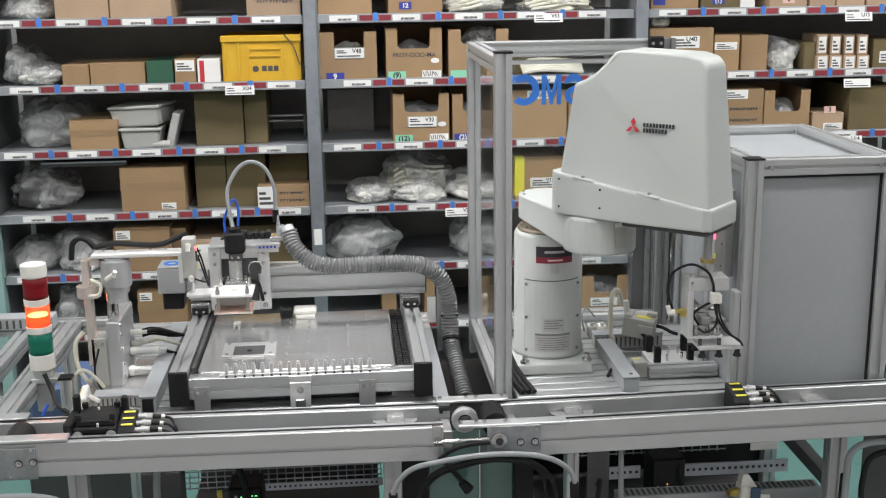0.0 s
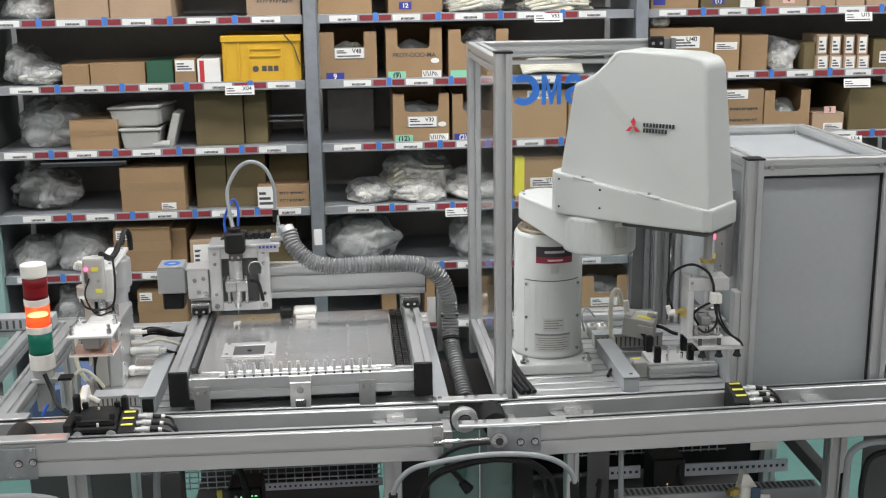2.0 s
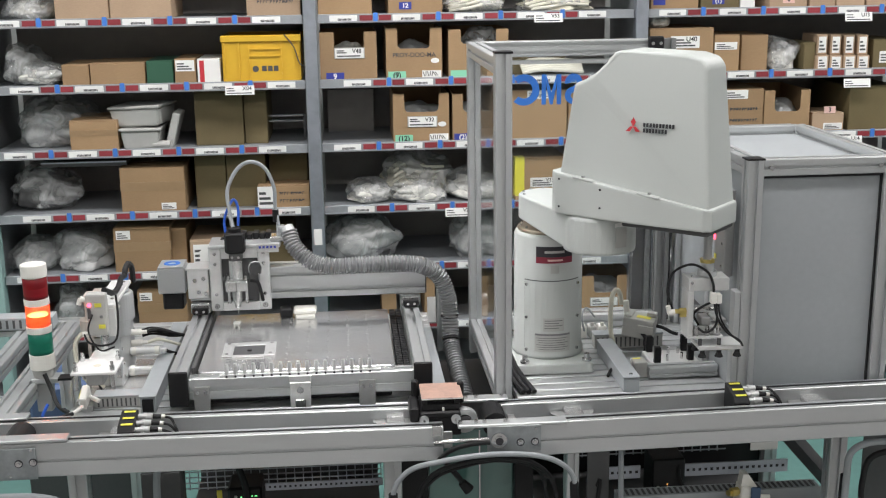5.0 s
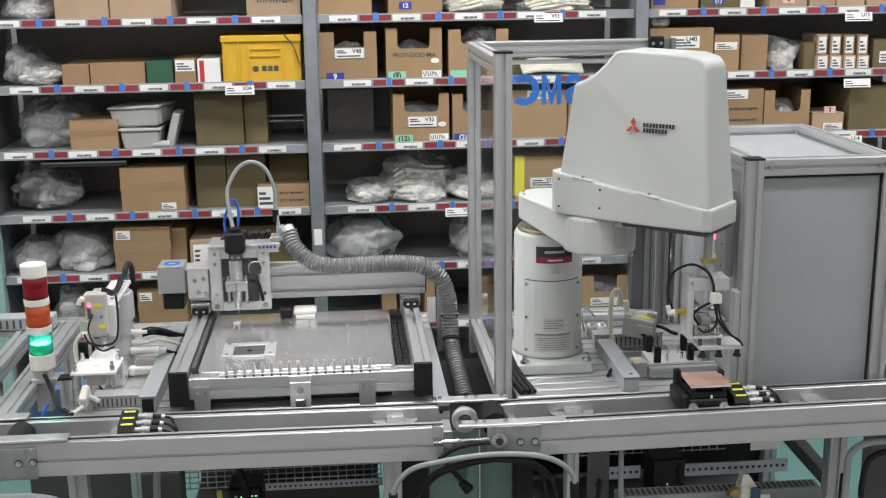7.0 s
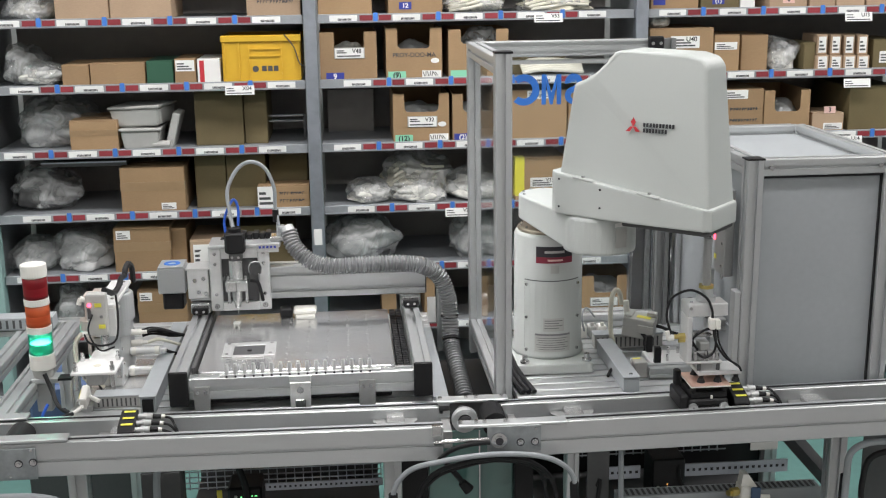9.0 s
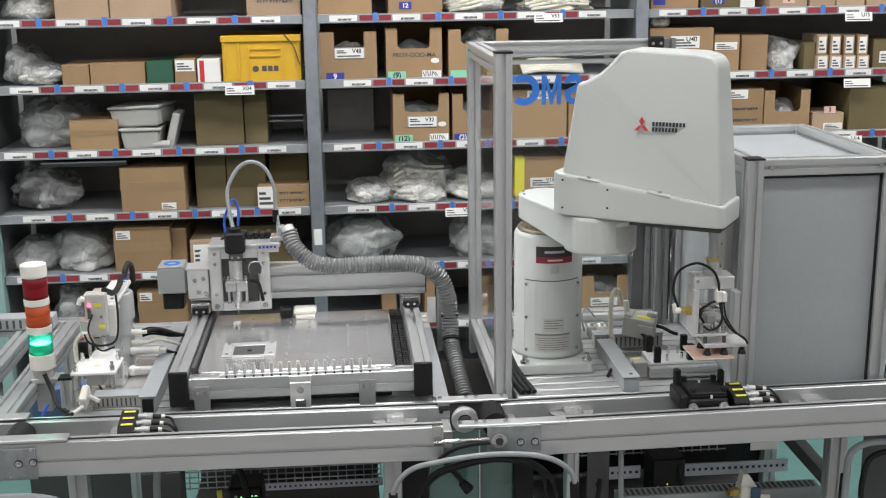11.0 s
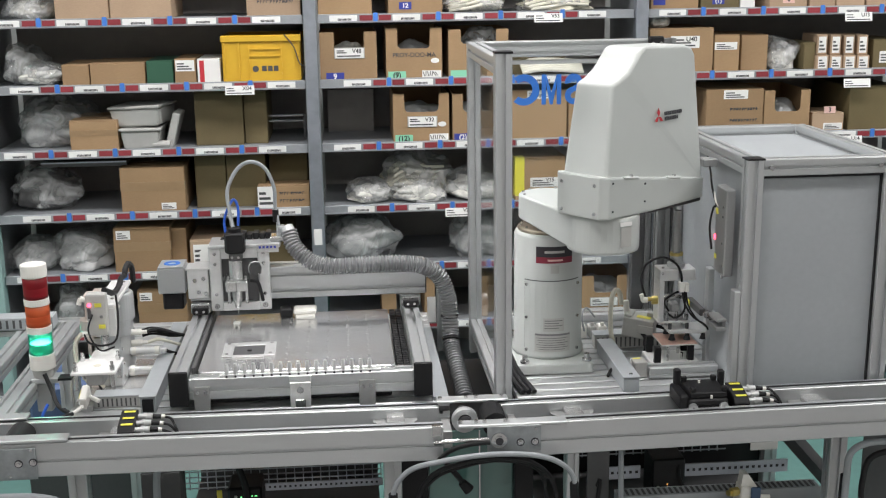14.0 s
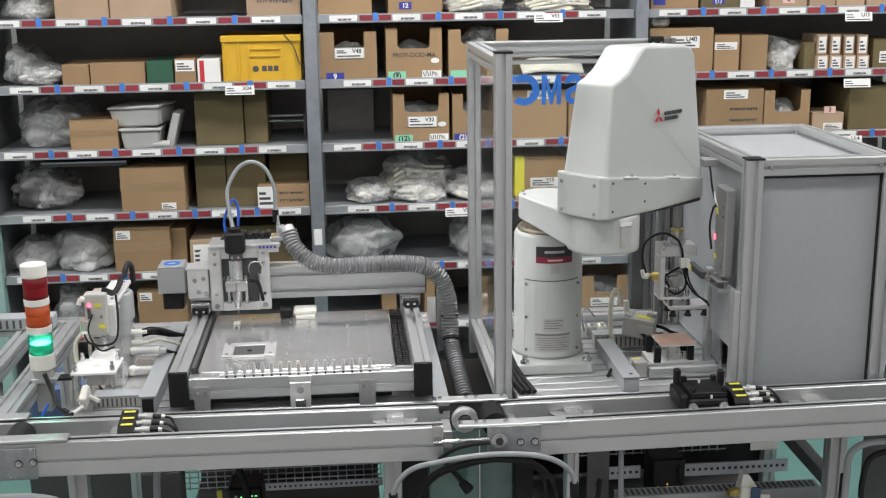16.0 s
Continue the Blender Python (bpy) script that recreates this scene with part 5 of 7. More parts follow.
    part("plate_label", cyl((px + 0.30, py, 1.188), (px + 0.30, py, 1.1885), 0.009, n=14), NATTUBE, gp)
    part("jaw", box(px + 0.26, px + 0.335, py - 0.02, py + 0.02, 1.15, 1.1818, 0.003), ALU_D, sw)
    part("arm_hose", tube([(px - 0.05, py + 0.01, 1.314), (px + 0.0, py + 0.012, 1.322), (px + 0.06, py + 0.016, 1.316), (px + 0.12, py + 0.014, 1.316), (px + 0.185, py + 0.006, 1.342)], 0.0075, 8), RUBBER, sw, "black sleeved hose")
    part("arm_hose", tube([(px - 0.05, py + 0.01, 1.312), (px - 0.068, py + 0.012, 1.332), (px - 0.088, py + 0.016, 1.338), (px - 0.108, py + 0.02, 1.322), (px - 0.115, py + 0.02, 1.28)], 0.0075, 8), RUBBER, sw)
    part("body_cable", tube([(px + 0.20, py - 0.048, 1.238), (px + 0.228, py - 0.03, 1.222), (px + 0.234, py + 0.005, 1.216), (px + 0.226, py + 0.034, 1.228), (px + 0.212, py + 0.04, 1.28), (px + 0.19, py + 0.034, 1.33)], 0.0026, 6), RUBBER, sw)
    part("body_cable", tube([(px + 0.215, py - 0.02, 1.29), (px + 0.228, py - 0.03, 1.25), (px + 0.235, py - 0.005, 1.205), (px + 0.23, py + 0.03, 1.21)], 0.0022, 6), RUBBER, sw)
    return t, lift, sw


SW = (-0.605, 0.40)
# plain metal with the signal lamp's pink glow mixed into its colour
ALU_LAMPLIT = mat("lamp_tinted_metal", (0.72, 0.64, 0.59), 0.35, 0.6, 0.04, 60)
pick_ob, lift_post, swing_arm = pick_place()


def small_left():
    t = thing("sensor_post", -0.735, 0.30, 0.925, "slotted sensor post with a black cap and white cable", "sensor post")
    part("post", beam("z", 0.926, 1.0, -0.745, -0.715, 0.28, 0.31), ALU, t)
    part("cap", box(-0.747, -0.713, 0.278, 0.312, 1.0, 1.006), BLACK, t)
    v = thing("flow_valve", -0.675, 0.27, 0.925, "white pneumatic valve with a yellow-green label and push-in fittings", "valve")
    part("body", spun(box(-0.69, -0.672, 0.24, 0.30, 0.94, 0.975, 0.003), about(-0.68, 0.27, 0.95, 20, 0, 0)), WHITE, v)
    part("label", spun(box(-0.6915, -0.6905, 0.25, 0.285, 0.955, 0.972), about(-0.68, 0.27, 0.95, 20, 0, 0)), YTAG, v)
    part("mount", box(-0.688, -0.66, 0.245, 0.305, 0.926, 0.94), ALU_D, v)
    part("fitting", join(cyl((-0.665, 0.25, 0.965), (-0.64, 0.24, 0.955), 0.0055, n=10), cyl((-0.68, 0.235, 0.945), (-0.70, 0.215, 0.935), 0.0055, n=10)), WHITE, v)
    part("air_tube", tube([(-0.70, 0.215, 0.935), (-0.73, 0.2, 0.93), (-0.76, 0.19, 0.92), (-0.78, 0.19, 0.90)], 0.005, 8), RUBBER, v)
    part("air_tube", tube([(-0.765, 0.235, 0.955), (-0.778, 0.225, 0.93), (-0.785, 0.22, 0.9)], 0.004, 8), BLUETUBE, v)
    d = thing("cable_duct", -0.60, 0.30, 0.925, "grey slotted cable duct on the table", "cable duct", "cable ducts")
    part("body", box(-0.66, -0.545, 0.265, 0.31, 0.926, 0.955, 0.001), PALEGREY, d)
    part("lid", box(-0.662, -0.543, 0.263, 0.312, 0.9552, 0.959, 0.001), GREY, d)
    for k in range(9):
        part("slot", box(-0.65 + k * 0.0115, -0.646 + k * 0.0115, 0.2638, 0.2648, 0.93, 0.951), DARKGREY, d)
    b = thing("cable_trough", -0.52, 0.5, 0.925, "long grey metal cable trough beside the gantry", "cable trough")
    part("trough", join(box(-0.535, -0.497, 0.215, 0.83, 0.9255, 0.968, 0.001)), GREY, b)
    part("lid", box(-0.538, -0.494, 0.213, 0.832, 0.9682, 0.972, 0.001), GREY, b)
    part("end_opening", box(-0.53, -0.502, 0.2135, 0.2148, 0.93, 0.964), BLACK, b)


small_left()


def sensor_block(x, y):
    """Three cable sockets in a black block with yellow stickers."""
    t = thing("sensor_block", x, y, 0.90, "black sensor block with yellow labels and three cables", "sensor block", "sensor blocks")
    b = part("body", prism([(y - 0.045, 0.902), (y + 0.035, 0.902), (y + 0.035, 0.977), (y - 0.03, 0.962), (y - 0.045, 0.95)], "x", x - 0.02, x + 0.02, 0.002), BLACK, t)
    for k in range(3):
        yy = y - 0.035 + k * 0.026
        part("yellow_label", spun(box(x - 0.012, x + 0.015, yy + 0.003, yy + 0.010, 0.9625, 0.9633), Matrix.Translation((0, 0, 0.0058 * k)) @ about(x, yy, 0.9625, 13, 0, 0)), YTAG, b, "yellow label")
        z = 0.95 + 0.006 * k
        part("connector", join(cyl((x + 0.02, yy + 0.006, z), (x + 0.034, yy + 0.006, z), 0.006, n=12), cyl((x + 0.034, yy + 0.006, z), (x + 0.04, yy + 0.006, z), 0.0095, n=6), cyl((x + 0.04, yy + 0.006, z), (x + 0.0545, yy + 0.006, z), 0.0072, n=14)), PLATEM, t, "metal cable connector")
        c = part("cable_plug", cyl((x + 0.055, yy + 0.006, z), (x + 0.074, yy + 0.006, z - 0.002), 0.0068, 0.005, n=12), RUBBER, t)
        part("white_band", cyl((x + 0.0745, yy + 0.006, z - 0.002), (x + 0.083, yy + 0.006, z - 0.003), 0.0054, n=12), WHITE, t)
        part("cable", tube([(x + 0.082, yy + 0.006, z - 0.003), (x + 0.098, yy + 0.004, z - 0.008), (x + 0.112, y - 0.01 + 0.005 * k, z - 0.026), (x + 0.122, y - 0.01, 0.905)], 0.0032, 6), RUBBER, t)
    return t


sensor_block(-0.54, 0.082)
sensor_block(0.957, 0.088)


def pallet():
    t = thing("pallet_carrier", PAL0, 0.083, 0.9042, "black plastic pallet carrier with corner posts and small rollers", "pallet")
    x, y = PAL0, 0.083
    part("body", box(x - 0.056, x + 0.044, y - 0.046, y + 0.06, 0.9495, 0.966, 0.004), BLACK, t)
    part("keel", box(x - 0.05, x + 0.044, y - 0.043, y + 0.043, 0.9042, 0.9493), BLACK, t)
    part("saddle", box(x - 0.05, x + 0.043, y - 0.038, y + 0.055, 0.9662, 0.982, 0.003), BLACK, t)
    for dx, dy in ((-0.043, -0.032), (0.036, -0.032), (-0.043, 0.045), (0.033, 0.045)):
        part("rest", box(x + dx - 0.007, x + dx + 0.007, y + dy - 0.006, y + dy + 0.006, 0.9822, 0.9955, 0.002), BLACK, t)
    part("end_block", box(x - 0.078, x - 0.0565, y - 0.045, y + 0.05, 0.94, 0.978, 0.004), BLACK, t)
    part("post", box(x - 0.070, x - 0.053, y + 0.033, y + 0.051, 0.9662, 1.018, 0.004), BLACK, t, "black corner post")
    part("post", box(x + 0.044, x + 0.06, y + 0.035, y + 0.052, 0.953, 1.01, 0.004), BLACK, t, "black corner post")
    for dx, dy in ((-0.008, 0.03), (0.02, -0.03), (0.002, -0.041)):
        part("pin", cyl((x + dx, y + dy, 0.9665), (x + dx, y + dy, 0.975 if dy < 0 else 0.988), 0.003, n=8), WHITE, t, "white pin")
    for dx in (-0.045, 0.032):
        for dy in (-0.048, 0.046):
            part("roller", cyl((x + dx, y + dy - 0.003, 0.947), (x + dx, y + dy + 0.003, 0.947), 0.0115, n=16), ALU, t, "small metal roller")
            part("axle", cyl((x + dx, y + dy - 0.006, 0.947), (x + dx, y + dy + 0.006, 0.947), 0.003, n=8), STEEL, t)
    return t


PAL0 = -0.605
pallet_ob = pallet()


def board():
    t = thing("copper_board", -0.305, 0.40, 1.137, "pinkish copper-clad circuit board blank", "circuit board")
    part("laminate", box(-0.305 - 0.05, -0.305 + 0.05, 0.35, 0.45, 1.137, 1.1405, 0.0006), WHITE, t)
    part("copper", box(-0.305 - 0.05, -0.305 + 0.05, 0.35, 0.45, 1.1406, 1.1425, 0.0005), COPPER, t, "pinkish copper face")
    return t


board_ob = board()


# ---- gantry details ----
def gantry_more():
    g = gantry_ob
    # belt motor at the left end of the cross beam
    m = part("belt_motor", join(box(-0.555, -0.475, 0.715, 0.795, 1.095, 1.172, 0.004), box(-0.552, -0.478, 0.713, 0.797, 1.1722, 1.178, 0.002)), ALU, g, "square motor with a blue emblem")
    part("motor_body", box(-0.545, -0.485, 0.725, 0.785, 1.045, 1.0948, 0.004), BLACK, m)
    part("emblem", join(lathe((-0.515, 0.75, 1.1782), [(0.012, 0), (0.024, 0), (0.024, 0.0008), (0.012, 0.0008), (0.012, 0)], 24)), BLUEPRINT, m, "blue ring emblem")
    b = part("beam_bracket", join(box(-0.466, -0.405, 0.69, 0.7185, 1.085, 1.17, 0.002), box(-0.47, -0.40, 0.688, 0.76, 1.1702, 1.176, 0.001)), PLATEM, g)
    for p in ((-0.445, 0.69, 1.14), (-0.42, 0.69, 1.145), (-0.435, 0.69, 1.105), (-0.415, 0.69, 1.1)):
        part("bracket_bolt", bolt(p, 0.006, 0.004), STEEL, b)
    # carriage with the milling spindle
    c = part("carriage_plate", join(box(-0.40, -0.365, 0.675, 0.687, 1.05, 1.235, 0.003), box(-0.262, -0.228, 0.675, 0.687, 1.05, 1.235, 0.003), box(-0.365, -0.262, 0.675, 0.687, 1.05, 1.075, 0.001),
                                    box(-0.365, -0.262, 0.675, 0.687, 1.205, 1.235, 0.001)), PLATEM, g, "milled carriage frame")
    part("carriage_back", box(-0.395, -0.235, 0.6875, 0.7185, 1.075, 1.225, 0.003), DARKGREY, g)
    part("carriage_top", box(-0.40, -0.195, 0.67, 0.78, 1.2355, 1.246, 0.002), ALU, g)
    for x in (-0.383, -0.245):
        for z in (1.065, 1.10, 1.19, 1.22):
            part("carriage_bolt", bolt((x, 0.675, z), 0.005 if z > 1.07 else 0.008, 0.004), STEEL, c)
    part("slide_rod", cyl((-0.345, 0.655, 1.078), (-0.345, 0.655, 1.16), 0.005, n=10), STEEL, c)
    part("slide_rod", cyl((-0.296, 0.655, 1.078), (-0.296, 0.655, 1.16), 0.005, n=10), STEEL, c)
    part("lift_motor", box(-0.348, -0.292, 0.625, 0.674, 1.23, 1.29, 0.006), BLACK, c, "black stepper motor")
    part("motor_top", cyl((-0.32, 0.65, 1.29), (-0.32, 0.65, 1.3), 0.018, n=16), BLACK, c)
    part("coupling_block", box(-0.338, -0.302, 0.63, 0.674, 1.208, 1.2298, 0.002), DARKGREY, c)
    part("coupling_bolts", join(bolt((-0.329, 0.63, 1.219), 0.004, 0.002), bolt((-0.311, 0.63, 1.219), 0.004, 0.002)), STEEL, c)
    s = part("spindle_body", cyl((-0.322, 0.65, 1.15), (-0.322, 0.65, 1.2078), 0.019, n=24, bevel=0.002), ALU_MILL, c, "bright spindle body")
    part("clamp_block", box(-0.352, -0.29, 0.628, 0.674, 1.118, 1.149, 0.003), ALU_MILL, c)
    part("clamp_split", box(-0.3225, -0.3215, 0.6272, 0.6279, 1.118, 1.149), BLACK, c)
    part("spindle_nose", join(cyl((-0.322, 0.65, 1.09), (-0.322, 0.65, 1.1178), 0.014, 0.016, n=20), cyl((-0.322, 0.65, 1.068), (-0.322, 0.65, 1.0899), 0.008, 0.012, n=16), cyl((-0.322, 0.65, 1.05), (-0.322, 0.65, 1.0679), 0.002, n=8)), STEEL, c)
    part("clear_guard", lathe((-0.322, 0.65, 1.15), [(0.036, 0.0), (0.038, 0.0), (0.038, 0.012), (0.036, 0.012), (0.036, 0.0)], 24), GLASS, c, "clear plastic ring")
    part("clear_knob", lathe((-0.268, 0.64, 1.165), [(0, 0), (0.018, 0.004), (0.02, 0.02), (0.014, 0.036), (0, 0.038)], 20), GLASS, c, "clear plastic knob", smooth=True)
    part("black_hose", tube([(-0.283, 0.65, 1.145), (-0.262, 0.64, 1.142), (-0.255, 0.64, 1.12), (-0.25, 0.65, 1.085)], 0.005, 8), RUBBER, c)
    part("name_card", box(-0.262, -0.2, 0.668, 0.6695, 1.222, 1.2455), PALEGREY, c)
    part("name_bar", join(*[box(-0.256 + 0.0105 * k, -0.249 + 0.0105 * k, 0.6668, 0.6678, 1.234, 1.241) for k in range(5)]), NAVYTAG, c)
    part("cable_chain", join(*[box(-0.33 + 0.018 * k, -0.314 + 0.018 * k, 0.735, 0.775, 1.2462, 1.262 + 0.004 * (k % 2), 0.002) for k in range(9)]), BLACK, g, "black cable carrier")
    part("chain_ramp", prism([(-0.372, 1.2463), (-0.335, 1.2463), (-0.335, 1.262)], "y", 0.74, 0.77), BLACK, g)
    part("white_slip", spun(box(-0.4405, -0.405, 0.80, 0.802, 1.14, 1.20), Matrix.Identity(4)), PAPER, g)
    # dust hose and cables
    part("hose_nozzle", join(cyl((-0.178, 0.70, 1.285), (-0.165, 0.685, 1.262), 0.021, n=20), cyl((-0.195, 0.715, 1.2465), (-0.195, 0.715, 1.29), 0.012, n=14)), ALU, g)
    part("hose_bracket", box(-0.225, -0.17, 0.69, 0.74, 1.2465, 1.262, 0.003), ALU_MILL, g)
    part("dust_hose", tube([(-0.17, 0.69, 1.275), (-0.155, 0.67, 1.235), (-0.11, 0.655, 1.195), (-0.05, 0.65, 1.18), (0.04, 0.65, 1.18), (0.13, 0.65, 1.182), (0.205, 0.65, 1.172), (0.255, 0.66, 1.14), (0.28, 0.66, 1.085), (0.288, 0.66, 1.03), (0.288, 0.63, 0.95), (0.296, 0.56, 0.90), (0.305, 0.49, 0.86), (0.31, 0.45, 0.835)], 0.025, 18, 8, (0.0096, 0.0042)), HOSE, g, "grey corrugated dust hose", smooth=False)
    part("hose_tie", cyl((0.288, 0.66, 1.012), (0.288, 0.66, 1.018), 0.026, n=20), BLACK, g)
    part("hose_tie", cyl((0.288, 0.628, 0.957), (0.288, 0.623, 0.951), 0.026, n=20), BLACK, g)
    part("loop_cable", tube([(-0.325, 0.66, 1.3), (-0.333, 0.68, 1.34), (-0.338, 0.70, 1.40), (-0.31, 0.72, 1.455), (-0.27, 0.72, 1.476), (-0.23, 0.72, 1.455), (-0.208, 0.72, 1.40), (-0.207, 0.72, 1.345), (-0.2, 0.715, 1.29)], 0.0055, 8), GREYHOSE, g, "grey loop of cable")
    part("cable_sleeve", cyl((-0.207, 0.72, 1.30), (-0.207, 0.72, 1.335), 0.009, n=12), BLACK, g)
    part("blue_tube", tube([(-0.345, 0.70, 1.25), (-0.352, 0.70, 1.31), (-0.33, 0.69, 1.365), (-0.318, 0.69, 1.372), (-0.31, 0.69, 1.345), (-0.312, 0.68, 1.3)], 0.004, 8), BLUETUBE, g, "blue air tube")
    # bed: pocket frame, clamps, brackets
    k = part("pocket_frame", join(box(-0.342, -0.314, 0.345, 0.455, 1.021, 1.0245, 0.0008), box(-0.232, -0.204, 0.345, 0.455, 1.021, 1.0245, 0.0008), box(-0.3138, -0.2322, 0.43, 0.455, 1.021, 1.0245, 0.0008),
                                  box(-0.3138, -0.2322, 0.335, 0.352, 1.021, 1.0245, 0.0008)), PLATEM, g, "milled frame round the dark pocket")
    part("pocket", box(-0.3136, -0.2324, 0.3522, 0.4298, 1.0209, 1.0222), DARKGREY, g, "dark pocket in the bed")
    for p in ((-0.33, 0.36), (-0.216, 0.36), (-0.33, 0.443), (-0.216, 0.443)):
        part("frame_screw", cyl((*p, 1.0245), (*p, 1.026), 0.005, n=8), STEEL, k)
    part("pocket_pin", cyl((-0.272, 0.39, 1.0222), (-0.272, 0.39, 1.025), 0.006, n=10), BLACK, g)
    part("clamp_bar", box(-0.335, 0.07, 0.2165, 0.228, 1.0125, 1.0195, 0.001), PLATEM, g)
    for i in range(17):
        x = -0.317 + 0.0225 * i
        q = part("bit_holder", join(cyl((x, 0.222, 1.0196), (x, 0.222, 1.04), 0.0058, n=10), cyl((x, 0.222, 1.04), (x, 0.222, 1.046), 0.0042, n=8)), PLATEM, g, "small steel tool bit")
        part("bit_screw", bolt((x, 0.2163, 1.014), 0.003, 0.0015), INK, g)
    part("front_lip", box(-0.39, 0.107, 0.2286, 0.2352, 1.0125, 1.0165), ALU_MILL, g)
    for xa, xb in ((-0.40, -0.36), (0.014, 0.056)):
        f = part("front_bracket", join(box(xa, xb, 0.209, 0.2145, 0.926, 0.992, 0.001)), ALU_D, g, "dull metal bracket")
        for dx in (0.01, 0.03):
            part("bracket_bolt", bolt((xa + dx, 0.209, 0.978), 0.005, 0.004), STEEL, f)
    f = part("latch_plate", join(box(-0.16, -0.108, 0.205, 0.2145, 0.926, 0.995, 0.001), box(-0.162, -0.106, 0.206, 0.236, 0.9952, 1.012, 0.001)), PLATEM, g, "bright latch plate")
    part("latch_screw", bolt((-0.134, 0.205, 0.975), 0.009, 0.004), STEEL, f)
    part("latch_catch", box(-0.147, -0.122, 0.2, 0.2048, 0.93, 0.95, 0.001), STEEL, f)
    for x in (0.125, 0.143):
        ch = part("energy_chain", box(x - 0.008, x + 0.008, 0.27, 0.84, 0.972, 0.976), BLACK, g, "black energy chain")
        for j in range(34):
            part("chain_link", box(x - 0.0085, x + 0.0085, 0.272 + j * 0.0165, 0.2835 + j * 0.0165, 0.9762, 0.99, 0.0015), BLACK, ch)
    part("chain_end", tube([(0.134, 0.262, 0.985), (0.148, 0.25, 0.99), (0.15, 0.245, 0.97), (0.145, 0.25, 0.945)], 0.003, 6), NATTUBE, g)
    part("rear_stop", join(box(-0.16, -0.105, 0.655, 0.71, 1.0212, 1.034, 0.003), box(-0.165, -0.10, 0.66, 0.715, 1.0342, 1.048, 0.004)), WHITE, g, "pale plastic stop")
    part("rear_motor", join(box(-0.205, -0.17, 0.67, 0.71, 1.0212, 1.05, 0.004)), BLACK, g)
    part("bit_clip", join(box(-0.335, -0.312, 0.60, 0.625, 1.0212, 1.034, 0.003), box(-0.331, -0.328, 0.58, 0.6, 1.0212, 1.03), box(-0.319, -0.316, 0.58, 0.6, 1.0212, 1.03)), PALEGREY, g, "small tool clip")
    part("rail_cover", box(-0.408, -0.398, 0.25, 0.9, 0.99, 1.03, 0.001), DARKGREY, g)
    part("bed_support", box(-0.38, 0.10, 0.27, 0.7, 0.9255, 1.012, 0.002), DARKGREY, g)


HOSE = mat("grey_corrugated_hose", (0.29, 0.295, 0.30), 0.28, 0.55, 0.05, 50)
gantry_more()


def hose_post():
    t = thing("service_post", 0.275, 0.78, 0.86, "slim aluminium service post with a white card beside the gantry", "post")
    part("post", beam("z", 0.86, 1.055, 0.262, 0.285, 0.79, 0.813), ALU, t)
    part("card", box(0.232, 0.258, 0.79, 0.792, 0.955, 1.035), PAPER, t, "white card")
    part("card_arm", box(0.24, 0.262, 0.7925, 0.80, 0.95, 0.962), ALU_D, t)
    s = thing("side_plate", 0.25, 0.5, 0.925, "sloping grey metal plate along the gantry", "metal plate")
    part("plate", box(0.203, 0.243, 0.215, 0.80, 0.9255, 0.936, 0.001), GREY, s)


hose_post()


